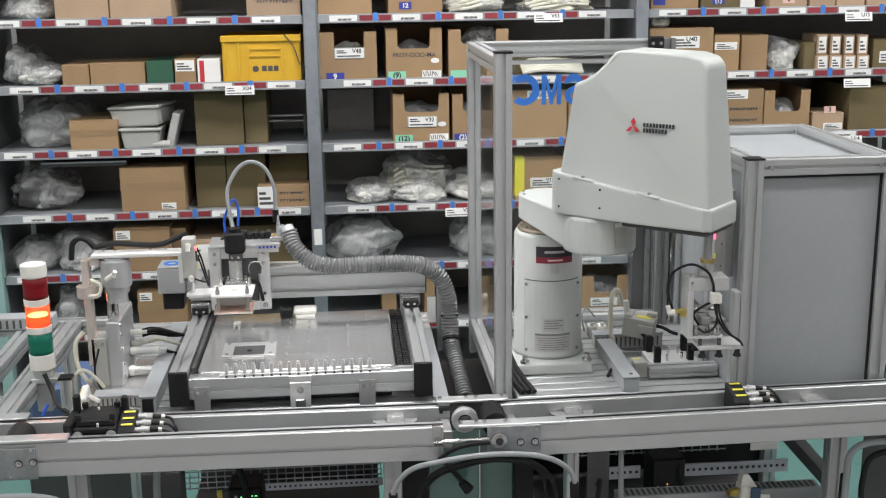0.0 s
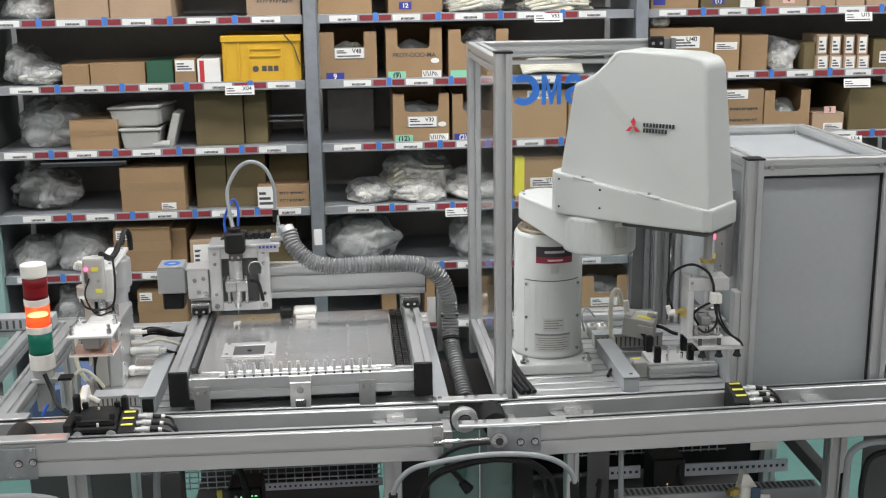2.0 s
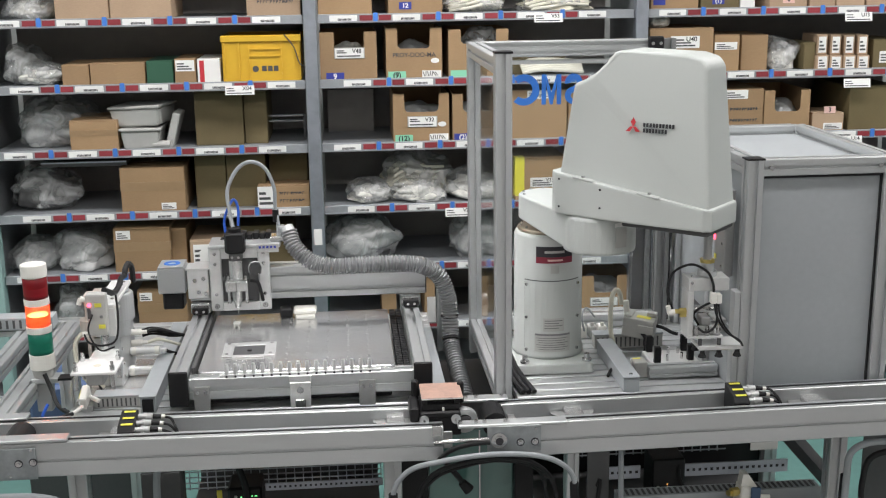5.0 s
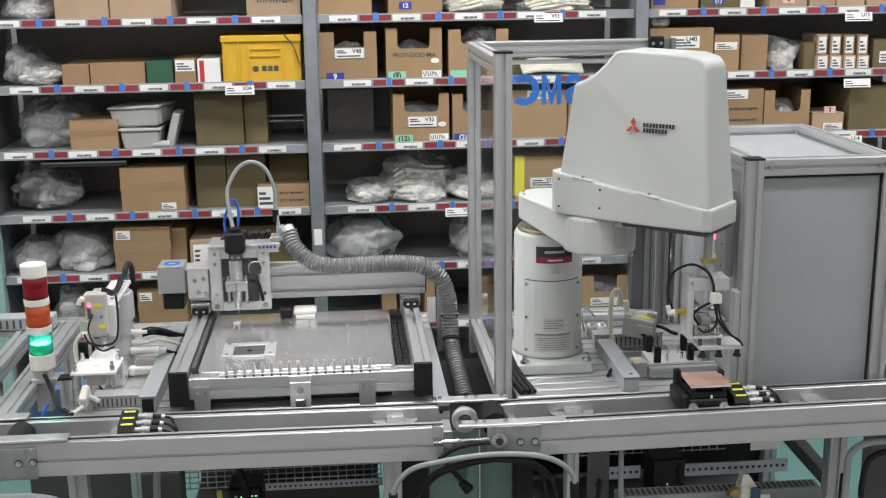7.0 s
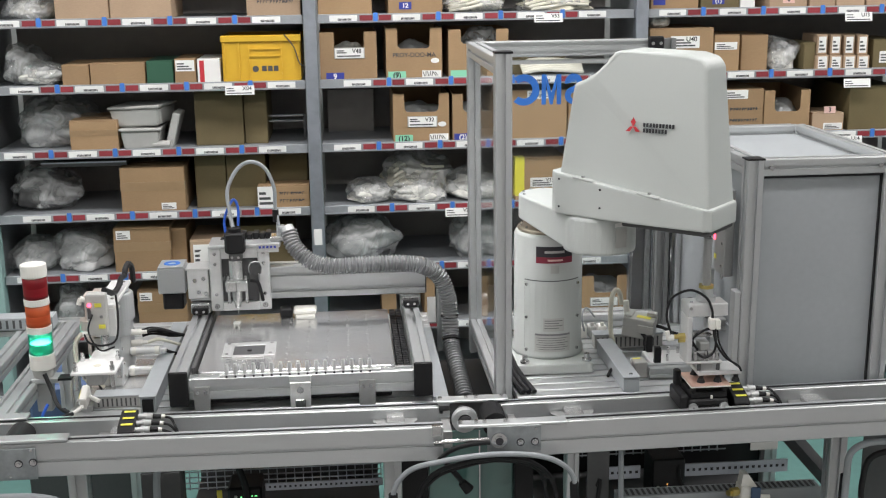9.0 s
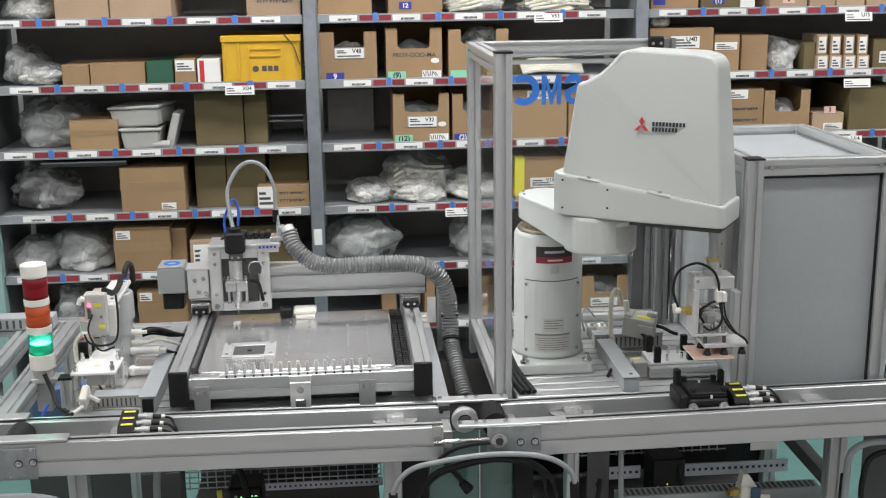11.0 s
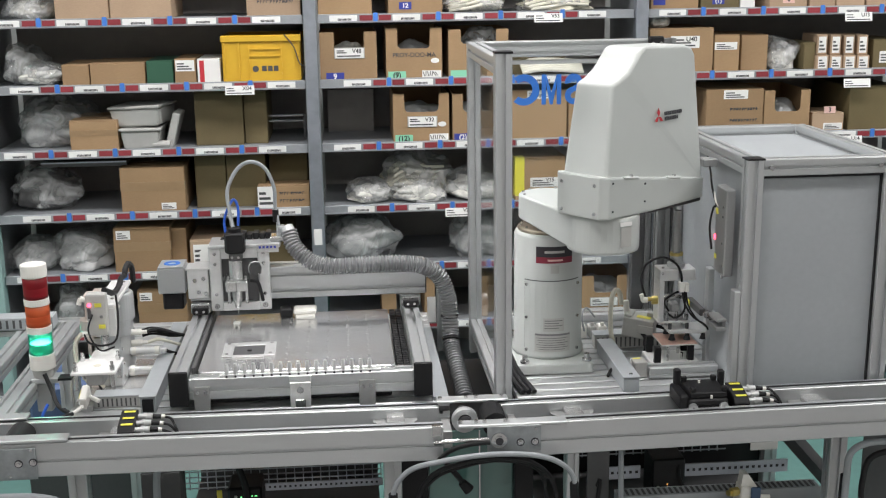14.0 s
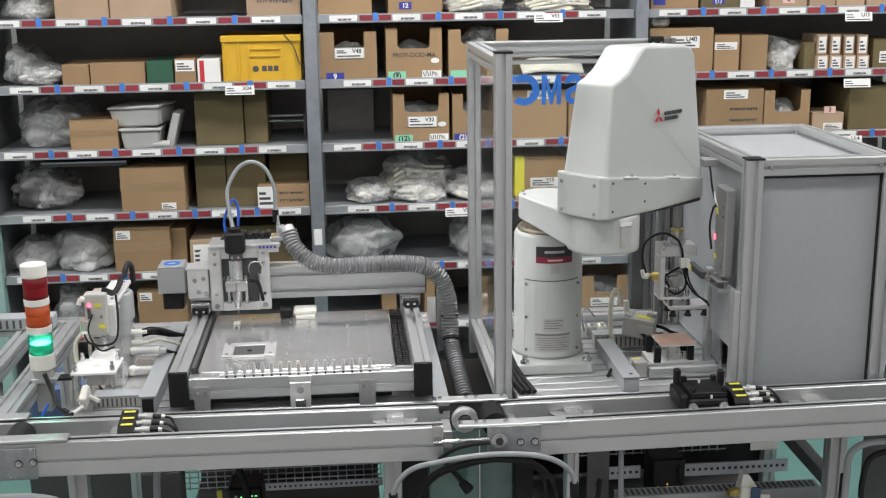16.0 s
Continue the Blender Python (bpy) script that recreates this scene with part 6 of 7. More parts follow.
# ---- right station ----
def gripper():
    x, y = GR0
    t = thing("robot_gripper", x, y, 1.27, "aluminium robot gripper with a C-shaped bracket, brass fittings and cables", "gripper")
    part("shaft", cyl((x, y, 1.305), (x, y, 1.43), 0.0105, n=16), ALU_D, t)
    part("flange", join(cyl((x, y, 1.272), (x, y, 1.285), 0.024, n=24, bevel=0.002), cyl((x, y, 1.285), (x, y, 1.305), 0.017, n=20)), ALU, t)
    part("amber_collar", cyl((x, y, 1.305), (x, y, 1.313), 0.018, n=16), BRASS, t)
    br = part("bracket", join(box(x - 0.052, x + 0.048, y - 0.03, y + 0.03, 1.24, 1.2718, 0.002), box(x - 0.052, x - 0.038, y - 0.03, y + 0.03, 1.125, 1.2398, 0.002), box(x - 0.052, x + 0.04, y - 0.03, y + 0.03, 1.118, 1.1248, 0.002)), PLATEM, t, "milled C-shaped bracket")
    part("bracket_bolt", join(bolt((x - 0.045, y - 0.03, 1.262), 0.004), cyl((x - 0.04, y - 0.015, 1.272), (x - 0.04, y - 0.015, 1.276), 0.004, n=8)), STEEL, br)
    part("plug", join(box(x - 0.002, x + 0.012, y - 0.05, y - 0.0305, 1.212, 1.24, 0.002), box(x + 0.013, x + 0.025, y - 0.05, y - 0.0305, 1.212, 1.236, 0.002)), WHITE, t, "white cable plug")
    part("brass_fitting", join(cyl((x - 0.052, y - 0.01, 1.185), (x - 0.068, y - 0.01, 1.185), 0.009, n=6), cyl((x - 0.068, y - 0.01, 1.185), (x - 0.08, y - 0.01, 1.185), 0.006, n=10), cyl((x - 0.052, y - 0.012, 1.176), (x - 0.068, y - 0.012, 1.176), 0.006, n=6)), BRASS, t, "brass fitting")
    part("white_elbow", join(cyl((x - 0.08, y - 0.01, 1.183), (x - 0.094, y - 0.01, 1.183), 0.008, n=10), cyl((x - 0.092, y - 0.01, 1.18), (x - 0.097, y - 0.01, 1.20), 0.006, n=10)), WHITE, t)
    part("air_cylinder", join(cyl((x - 0.041, y, 1.187), (x + 0.03, y, 1.187), 0.009, n=14)), STEEL, t)
    part("jaw_block", join(box(x - 0.03, x + 0.02, y - 0.02, y + 0.02, 1.125, 1.148, 0.003), box(x - 0.015, x + 0.01, y - 0.018, y + 0.018, 1.148, 1.17, 0.003)), ALU_D, t)
    for u in (-0.028, 0.0, 0.028):
        part("jaw_fitting", join(cyl((x + u, y - 0.022, 1.125), (x + u, y - 0.022, 1.143), 0.006, n=10), cyl((x + u, y - 0.022, 1.143), (x + u, y - 0.022, 1.15), 0.0045, n=8)), STEEL, t)
    part("inner_hose", tube([(x - 0.02, y - 0.015, 1.15), (x - 0.035, y - 0.02, 1.18), (x - 0.01, y - 0.02, 1.20), (x + 0.006, y - 0.028, 1.21)], 0.003, 8), RUBBER, t)
    part("inner_hose", tube([(x - 0.025, y - 0.022, 1.145), (x - 0.005, y - 0.03, 1.135), (x + 0.02, y - 0.028, 1.155), (x + 0.018, y - 0.028, 1.21)], 0.003, 8), RUBBER, t)
    part("plate", box(x - 0.022, x + 0.088, y - 0.035, y + 0.036, 1.089, 1.1005, 0.002), PLATEM, t, "milled gripper plate")
    for u in (-0.018, 0.03):
        for v in (-0.025, 0.025):
            part("spacer", cyl((x + u, y + v, 1.1006), (x + u, y + v, 1.1178), 0.005, n=8), DARKGREY, t)
    for u in (-0.012, 0.03, 0.076):
        for v in (-0.028, 0.028):
            part("suction_cup", join(cyl((x + u, y + v, 1.08), (x + u, y + v, 1.0888), 0.006, n=10), cyl((x + u, y + v, 1.071), (x + u, y + v, 1.08), 0.0105, 0.007, n=12)), RUBBER, t, "black suction cup")
    part("loop_cable", tube([(x - 0.08, y + 0.01, 1.185), (x - 0.09, y + 0.02, 1.23), (x - 0.078, y + 0.02, 1.275), (x - 0.04, y + 0.0, 1.30), (x - 0.008, y - 0.025, 1.288), (x + 0.004, y - 0.038, 1.262), (x + 0.006, y - 0.042, 1.235)], 0.0032, 8), RUBBER, t, "black loop of cable")
    part("hanging_cable", tube([(x + 0.008, y - 0.042, 1.215), (x + 0.014, y - 0.05, 1.18), (x + 0.04, y - 0.045, 1.14), (x + 0.075, y - 0.04, 1.115), (x + 0.085, y - 0.04, 1.10)], 0.0028, 8), RUBBER, t)
    part("hanging_cable", tube([(x + 0.018, y - 0.042, 1.215), (x + 0.024, y - 0.048, 1.175), (x + 0.05, y - 0.04, 1.135), (x + 0.08, y - 0.035, 1.108)], 0.0024, 8), RUBBER, t)
    return t


GR0 = (0.866, 0.092)
gripper_ob = gripper()


def fixture():
    x, y = FX
    t = thing("board_fixture", x, y, 0.86, "white fixture plate with black corner blocks on a slide", "fixture")
    part("plate", box(x - 0.068, x + 0.068, y - 0.06, y + 0.06, 0.926, 0.94, 0.002), GRIPM, t, "white fixture plate")
    for u, v in ((-0.052, -0.045), (0.045, -0.03), (-0.05, 0.05), (0.05, 0.05)):
        part("corner_block", box(x + u - 0.009, x + u + 0.009, y + v - 0.008, y + v + 0.008, 0.9402, 0.987, 0.002), BLACK, t, "black corner block")
    for u, v in ((-0.02, -0.03), (0.025, -0.015), (0.0, 0.03), (-0.025, 0.02), (0.028, 0.03)):
        part("pin", join(cyl((x + u, y + v, 0.94), (x + u, y + v, 0.957), 0.004, n=10)), STEEL, t)
    part("slide", box(x - 0.08, x + 0.09, y - 0.05, y + 0.05, 0.912, 0.9258, 0.001), ALU, t)
    part("slide_rail", box(x - 0.11, x + 0.10, y - 0.08, y - 0.052, 0.8995, 0.922, 0.002), ALU, t)
    part("support", join(box(x - 0.10, x - 0.07, y - 0.10, y - 0.085, 0.9255, 0.93)), ALU_D, t)
    return t


FX = (0.888, 0.43)
fixture()


def right_more():
    b = thing("cross_trough", 0.72, 0.4, 0.925, "grey metal cable trough between robot and fixture", "cable trough")
    part("trough", box(0.70, 0.742, 0.215, 0.53, 0.9255, 0.963, 0.001), GREY, b)
    part("lid", box(0.698, 0.744, 0.213, 0.532, 0.9632, 0.967, 0.001), GREY, b)
    part("bolt", cyl((0.722, 0.23, 0.967), (0.722, 0.23, 0.971), 0.005, n=8), STEEL, b)
    d = thing("cable_duct", 0.80, 0.55, 0.925, "grey slotted cable duct on the table", "cable duct", "cable ducts")
    part("body", box(0.70, 0.90, 0.56, 0.60, 0.926, 0.965, 0.001), PALEGREY, d)
    part("lid", box(0.698, 0.902, 0.558, 0.602, 0.9652, 0.97, 0.001), GREY, d)
    for k in range(14):
        part("slot", box(0.707 + k * 0.0135, 0.7115 + k * 0.0135, 0.5588, 0.5598, 0.931, 0.96), DARKGREY, d)
    v = thing("vacuum_unit", 0.835, 0.575, 0.925, "grey vacuum ejector block with a yellow label and cream tube", "vacuum unit")
    m = Matrix.Translation((0.045, -0.045, 0.0)) @ about(0.79, 0.60, 1.0, 0, 6, -25)
    part("stand", box(0.815, 0.865, 0.555, 0.61, 0.9705, 0.985, 0.002), ALU_D, v)
    bo = part("body", spun(join(box(0.742, 0.83, 0.562, 0.632, 0.966, 1.022, 0.002), box(0.742, 0.765, 0.568, 0.628, 1.022, 1.03, 0.002), box(0.80, 0.828, 0.606, 0.63, 1.022, 1.034, 0.002), box(0.785, 0.832, 0.5555, 0.5618, 0.985, 1.008, 0.001)), m), PALEGREY, v)
    part("yellow_label", spun(box(0.775, 0.815, 0.582, 0.604, 1.0222, 1.0232), m), YTAG, v)
    part("port", spun(join(cyl((0.80, 0.565, 0.985), (0.80, 0.57, 0.985), 0.009, n=12), cyl((0.82, 0.565, 1.0), (0.82, 0.57, 1.0), 0.006, n=10)), m), DARKGREY, v)
    part("elbow", spun(cyl((0.745, 0.60, 1.02), (0.735, 0.60, 1.06), 0.009, n=12), m), WHITE, v)
    part("cream_tube", tube([(0.78, 0.575, 1.055), (0.772, 0.57, 1.09), (0.758, 0.565, 1.10), (0.746, 0.56, 1.07), (0.744, 0.555, 0.99), (0.752, 0.55, 0.945)], 0.007, 10), NATTUBE, v, "cream air tube")
    part("black_tube", tube([(0.825, 0.53, 0.985), (0.833, 0.505, 0.975), (0.833, 0.495, 0.95), (0.83, 0.495, 0.93)], 0.006, 8), RUBBER, v)
    part("black_tube", tube([(0.88, 0.56, 0.99), (0.90, 0.55, 0.985), (0.92, 0.54, 0.975), (0.935, 0.53, 0.972)], 0.005, 8), RUBBER, v)
    k = thing("valve_cluster", 0.73, 0.70, 0.925, "cluster of small white pneumatic valves", "valves")
    for i in range(3):
        part("valve", join(box(0.675 + 0.03 * i, 0.698 + 0.03 * i, 0.66, 0.70, 0.926, 0.962, 0.003), cyl((0.686 + 0.03 * i, 0.67, 0.962), (0.686 + 0.03 * i, 0.67, 0.972), 0.006, n=10)), WHITE if i != 1 else PALEGREY, k)
    part("cable", tube([(0.69, 0.66, 0.95), (0.68, 0.65, 1.0), (0.70, 0.68, 1.015), (0.73, 0.70, 0.98)], 0.003, 6), GREYHOSE, k)
    s = thing("clamp_block", 0.765, 0.335, 0.925, "small grey clamp block with a yellow label", "clamp")
    part("block", box(0.755, 0.79, 0.315, 0.36, 0.9255, 0.968, 0.002), PALEGREY, s)
    part("yellow_label", box(0.758, 0.778, 0.345, 0.355, 0.968, 0.9688), YTAG, s)
    part("fitting", cyl((0.755, 0.345, 0.955), (0.735, 0.35, 0.95), 0.007, n=10), WHITE, s)
    part("tube", tube([(0.735, 0.35, 0.95), (0.715, 0.355, 0.945), (0.70, 0.35, 0.94), (0.685, 0.33, 0.928)], 0.0045, 8), RUBBER, s)
    c = thing("front_channel", 0.88, 0.31, 0.925, "low aluminium slide channel in front of the fixture", "slide channel")
    part("channel", beam("x", 0.792, 0.98, 0.30, 0.34, 0.9255, 0.957, 1, 1, 0.01, 0.006), ALU, c)
    # hatch of the cabinet
    h = thing("hatch_door", 0.985, 0.46, 0.93, "small grey sliding hatch with a steel lift bracket", "hatch")
    part("door", prism([(0.229, 0.905), (0.393, 0.905), (0.393, 1.065), (0.229, 1.065)], "x", 0.984, 0.990), GREY, h)
    part("lift_bracket", join(box(0.955, 0.9838, 0.262, 0.33, 1.045, 1.056, 0.002), box(0.955, 0.9838, 0.262, 0.33, 1.07, 1.078, 0.002), box(0.975, 0.9838, 0.27, 0.322, 1.056, 1.07)), ALU_D, h, "steel lift bracket")
    part("knob", join(cyl((0.966, 0.335, 1.06), (0.966, 0.365, 1.06), 0.008, n=10), cyl((0.966, 0.365, 1.06), (0.966, 0.37, 1.06), 0.012, n=10)), STEEL, h)
    part("sensor_arm", join(box(0.955, 0.972, 0.40, 0.52, 1.045, 1.065, 0.002)), DARKGREY, h)
    part("sensor_label", box(0.953, 0.9548, 0.49, 0.515, 1.046, 1.064), YTAG, h)
    g = thing("hatch_guide", 0.98, 0.36, 0.93, "grey lift cylinder with sensor cables on the cabinet side", "lift cylinder")
    part("cylinder", box(0.966, 0.991, 0.255, 0.335, 1.215, 1.445, 0.003), ALU_D, g, "grey cylinder body")
    part("guide_strip", box(0.974, 0.991, 0.186, 0.218, 0.90, 1.195, 0.002), ALU, g)
    part("guide_strip", box(0.974, 0.991, 0.396, 0.425, 0.927, 1.20, 0.002), ALU, g)
    part("piston_rod", cyl((0.976, 0.295, 1.20), (0.976, 0.295, 1.215), 0.004, n=10), STEEL, g)
    for z in (1.24, 1.3, 1.37, 1.395):
        part("screw", cyl((0.966, 0.275, z), (0.9645, 0.275, z), 0.004, n=8), STEEL, g)
    part("yellow_label", join(box(0.964, 0.9658, 0.315, 0.33, 1.37, 1.385), box(0.964, 0.9658, 0.315, 0.33, 1.25, 1.262)), YTAG, g)
    part("sensor_led", box(0.964, 0.9658, 0.329, 0.335, 1.30, 1.312), LED_RED, g, "red sensor light")
    part("sensor_cable", tube([(0.975, 0.45, 1.50), (0.968, 0.40, 1.47), (0.965, 0.37, 1.43), (0.968, 0.34, 1.39), (0.962, 0.345, 1.38), (0.956, 0.35, 1.33), (0.96, 0.34, 1.27)], 0.003, 6), RUBBER, g)
    part("sensor_cable", tube([(0.968, 0.36, 1.42), (0.966, 0.34, 1.40), (0.968, 0.315, 1.39)], 0.0025, 6), WHITE, g)
    part("top_bracket", box(0.95, 0.991, 0.41, 0.45, 1.478, 1.5, 0.003), ALU_D, g)
    ca = thing("robot_cable", 0.42, 0.3, 0.925, "bundle of black robot cables beside the base", "cables")
    for i in range(3):
        part("cable", tube([(0.43 + 0.012 * i, 0.62, 0.935), (0.418 + 0.012 * i, 0.5, 0.95), (0.418 + 0.012 * i, 0.38, 0.95), (0.424 + 0.015 * i, 0.3, 0.94), (0.438 + 0.015 * i, 0.225, 0.934)], 0.0065, 8), RUBBER, ca)
    # tall dark posts behind the robot
    q = thing("rear_mast", 0.86, 0.86, 0.86, "dark slotted masts with a perforated strip behind the robot", "mast")
    part("dark_mast", box(0.874, 0.913, 0.84, 0.87, 0.86, 1.5, 0.002), DARKGREY, q)
    part("dark_mast", box(0.9725, 0.9905, 0.818, 0.84, 0.86, 1.5, 0.002), BLACK, q)
    part("mast", beam("z", 0.86, 1.75, 0.914, 0.958, 0.84, 0.88), ALU_SHADE, q)
    st = part("strip", box(0.934, 0.95, 0.834, 0.8395, 0.9, 1.5), GALV, q)
    for i in range(26):
        part("strip_hole", box(0.940, 0.944, 0.8328, 0.8338, 0.92 + i * 0.022, 0.93 + i * 0.022), INK, st)
    return h


hatch_ob = right_more()


# ---- conveyor joint, rollers and stops ----
PLATEG = mat("zinc_plate", (0.37, 0.40, 0.41), 0.33, 0.75, 0.08, 60, blotch=0.16, blotch_scale=40)


def conveyor_more():
    t = thing("conveyor_joint", 0.29, 0.08, 0.86, "bolted conveyor joint with end plates and drive rollers", "conveyor joint")
    p = part("end_plate", box(0.315, 0.445, -0.006, -0.0005, 0.872, 0.9395, 0.001), PLATEG, t, "galvanised end plate")
    part("bearing", join(cyl((0.343, -0.006, 0.905), (0.343, -0.011, 0.905), 0.019, n=24), cyl((0.343, -0.011, 0.905), (0.343, -0.016, 0.905), 0.011, n=20)), STEEL, p)
    part("bearing_hole", cyl((0.343, -0.016, 0.905), (0.343, -0.0165, 0.905), 0.0095, n=16), INK, p)
    for q in ((0.395, -0.006, 0.897), (0.43, -0.006, 0.897)):
        part("washer", cyl((q[0], q[1], q[2]), (q[0], q[1] - 0.001, q[2]), 0.0098, n=20), INK, p, "dark washer")
        part("plate_bolt", join(bolt((q[0], q[1] - 0.001, q[2]), 0.0078, 0.002), bolt((q[0], -0.009, q[2]), 0.0045, 0.005)), STEEL, p)
    part("plate_bolt", bolt((0.432, -0.006, 0.93), 0.003, 0.002), STEEL, p)
    part("front_strip", box(0.245, 0.51, -0.005, 0.03, 0.9365, 0.945, 0.002), ALU, t)
    for x in (0.252, 0.29, 0.31, 0.36):
        part("strip_bolt", cyl((x, 0.01, 0.945), (x, 0.01, 0.952), 0.005, n=8), STEEL, t)
    part("back_strip", box(0.205, 0.385, 0.13, 0.166, 0.949, 0.956, 0.002), ALU, t)
    for x in (0.215, 0.28, 0.305, 0.37):
        part("strip_bolt", cyl((x, 0.148, 0.956), (x, 0.148, 0.961), 0.005, n=8), STEEL, t)
    part("lever", cyl((0.185, -0.012, 0.908), (0.318, -0.012, 0.912), 0.005, n=10), STEEL, t)
    part("left_bracket", box(0.182, 0.205, -0.012, -0.0005, 0.925, 0.95, 0.001), STEEL, t)
    part("drive_roller", cyl((0.34, 0.04, 0.925), (0.34, 0.125, 0.925), 0.031, n=28, bevel=0.002), RUBBER, t, "black drive roller")
    r = part("idler_wheel", lathe((0, 0, 0), [(0.017, 0), (0.03, 0), (0.032, 0.004), (0.032, 0.016), (0.03, 0.02), (0.017, 0.02), (0.017, 0)], 32), ALU, t, "ring-shaped idler wheel")
    r.data.transform(Matrix.Translation(Vector((0.268, 0.075, 0.932)) - ORG[t.name]) @ pose(0, 0, 0, 90, 0, 0) @ Matrix.Translation(ORG[t.name]))
    part("idler_axle", cyl((0.268, 0.05, 0.932), (0.268, 0.125, 0.932), 0.014, n=18), DARKGREY, t)
    part("tie_bar", box(0.213, 0.235, 0.037, 0.127, 0.87, 0.915, 0.002), ALU_D, t)
    part("tie_bar", box(0.38, 0.40, 0.037, 0.127, 0.87, 0.915, 0.002), ALU_D, t)
    part("cable", tube([(0.195, -0.015, 0.862), (0.225, -0.02, 0.89), (0.27, -0.02, 0.903), (0.32, -0.012, 0.903)], 0.006, 8), RUBBER, t)
    l = thing("conveyor_end", -0.80, 0.08, 0.86, "galvanised conveyor end plate with a black roller", "conveyor end")
    p = part("end_plate", box(-0.86, -0.738, -0.006, -0.0005, 0.862, 0.94, 0.001), PLATEG, l, "galvanised end plate")
    for q in ((-0.745, -0.006, 0.905), (-0.778, -0.006, 0.903)):
        part("washer", cyl((q[0], q[1], q[2]), (q[0], q[1] - 0.001, q[2]), 0.0098, n=20), INK, p, "dark washer")
        part("plate_bolt", join(bolt((q[0], q[1] - 0.001, q[2]), 0.0078, 0.002), bolt((q[0], -0.009, q[2]), 0.0045, 0.005)), STEEL, p)
    part("plate_bolt", bolt((-0.747, -0.006, 0.935), 0.0035, 0.002), STEEL, p)
    part("plate_bolt", bolt((-0.80, -0.006, 0.872), 0.003, 0.002), STEEL, p)
    part("front_strip", box(-0.86, -0.665, -0.007, 0.03, 0.952, 0.9605, 0.002), ALU, l)
    part("back_strip", box(-0.90, -0.79, 0.13, 0.168, 0.956, 0.962, 0.002), ALU, l)
    part("drive_roller", cyl((-0.80, 0.04, 0.925), (-0.80, 0.125, 0.925), 0.031, n=28, bevel=0.002), RUBBER, l, "black drive roller")
    for x, nm in ((-0.565, 1), (0.10, 1), (0.545, 1), (1.16, 1)):
        s = thing("cross_tie", x, 0.085, 0.90, "bright cross tie with triangular gussets in the conveyor", "cross tie", "cross ties")
        part("tie", box(x - 0.022, x + 0.022, 0.0375, 0.127, 0.906, 0.932, 0.002), ALU_MILL, s)
        for sx in (-1, 1):
            part("gusset", prism([(x + sx * 0.0225, 0.126), (x + sx * 0.0225, 0.07), (x + sx * 0.055, 0.11), (x + sx * 0.055, 0.126)], "z", 0.914, 0.918), ALU_D, s)


conveyor_more()


# ---- below the tables ----
def beam_between(p, q, r):
    """A square bar from p to q."""
    return cyl(p, q, r * 1.3, n=4)


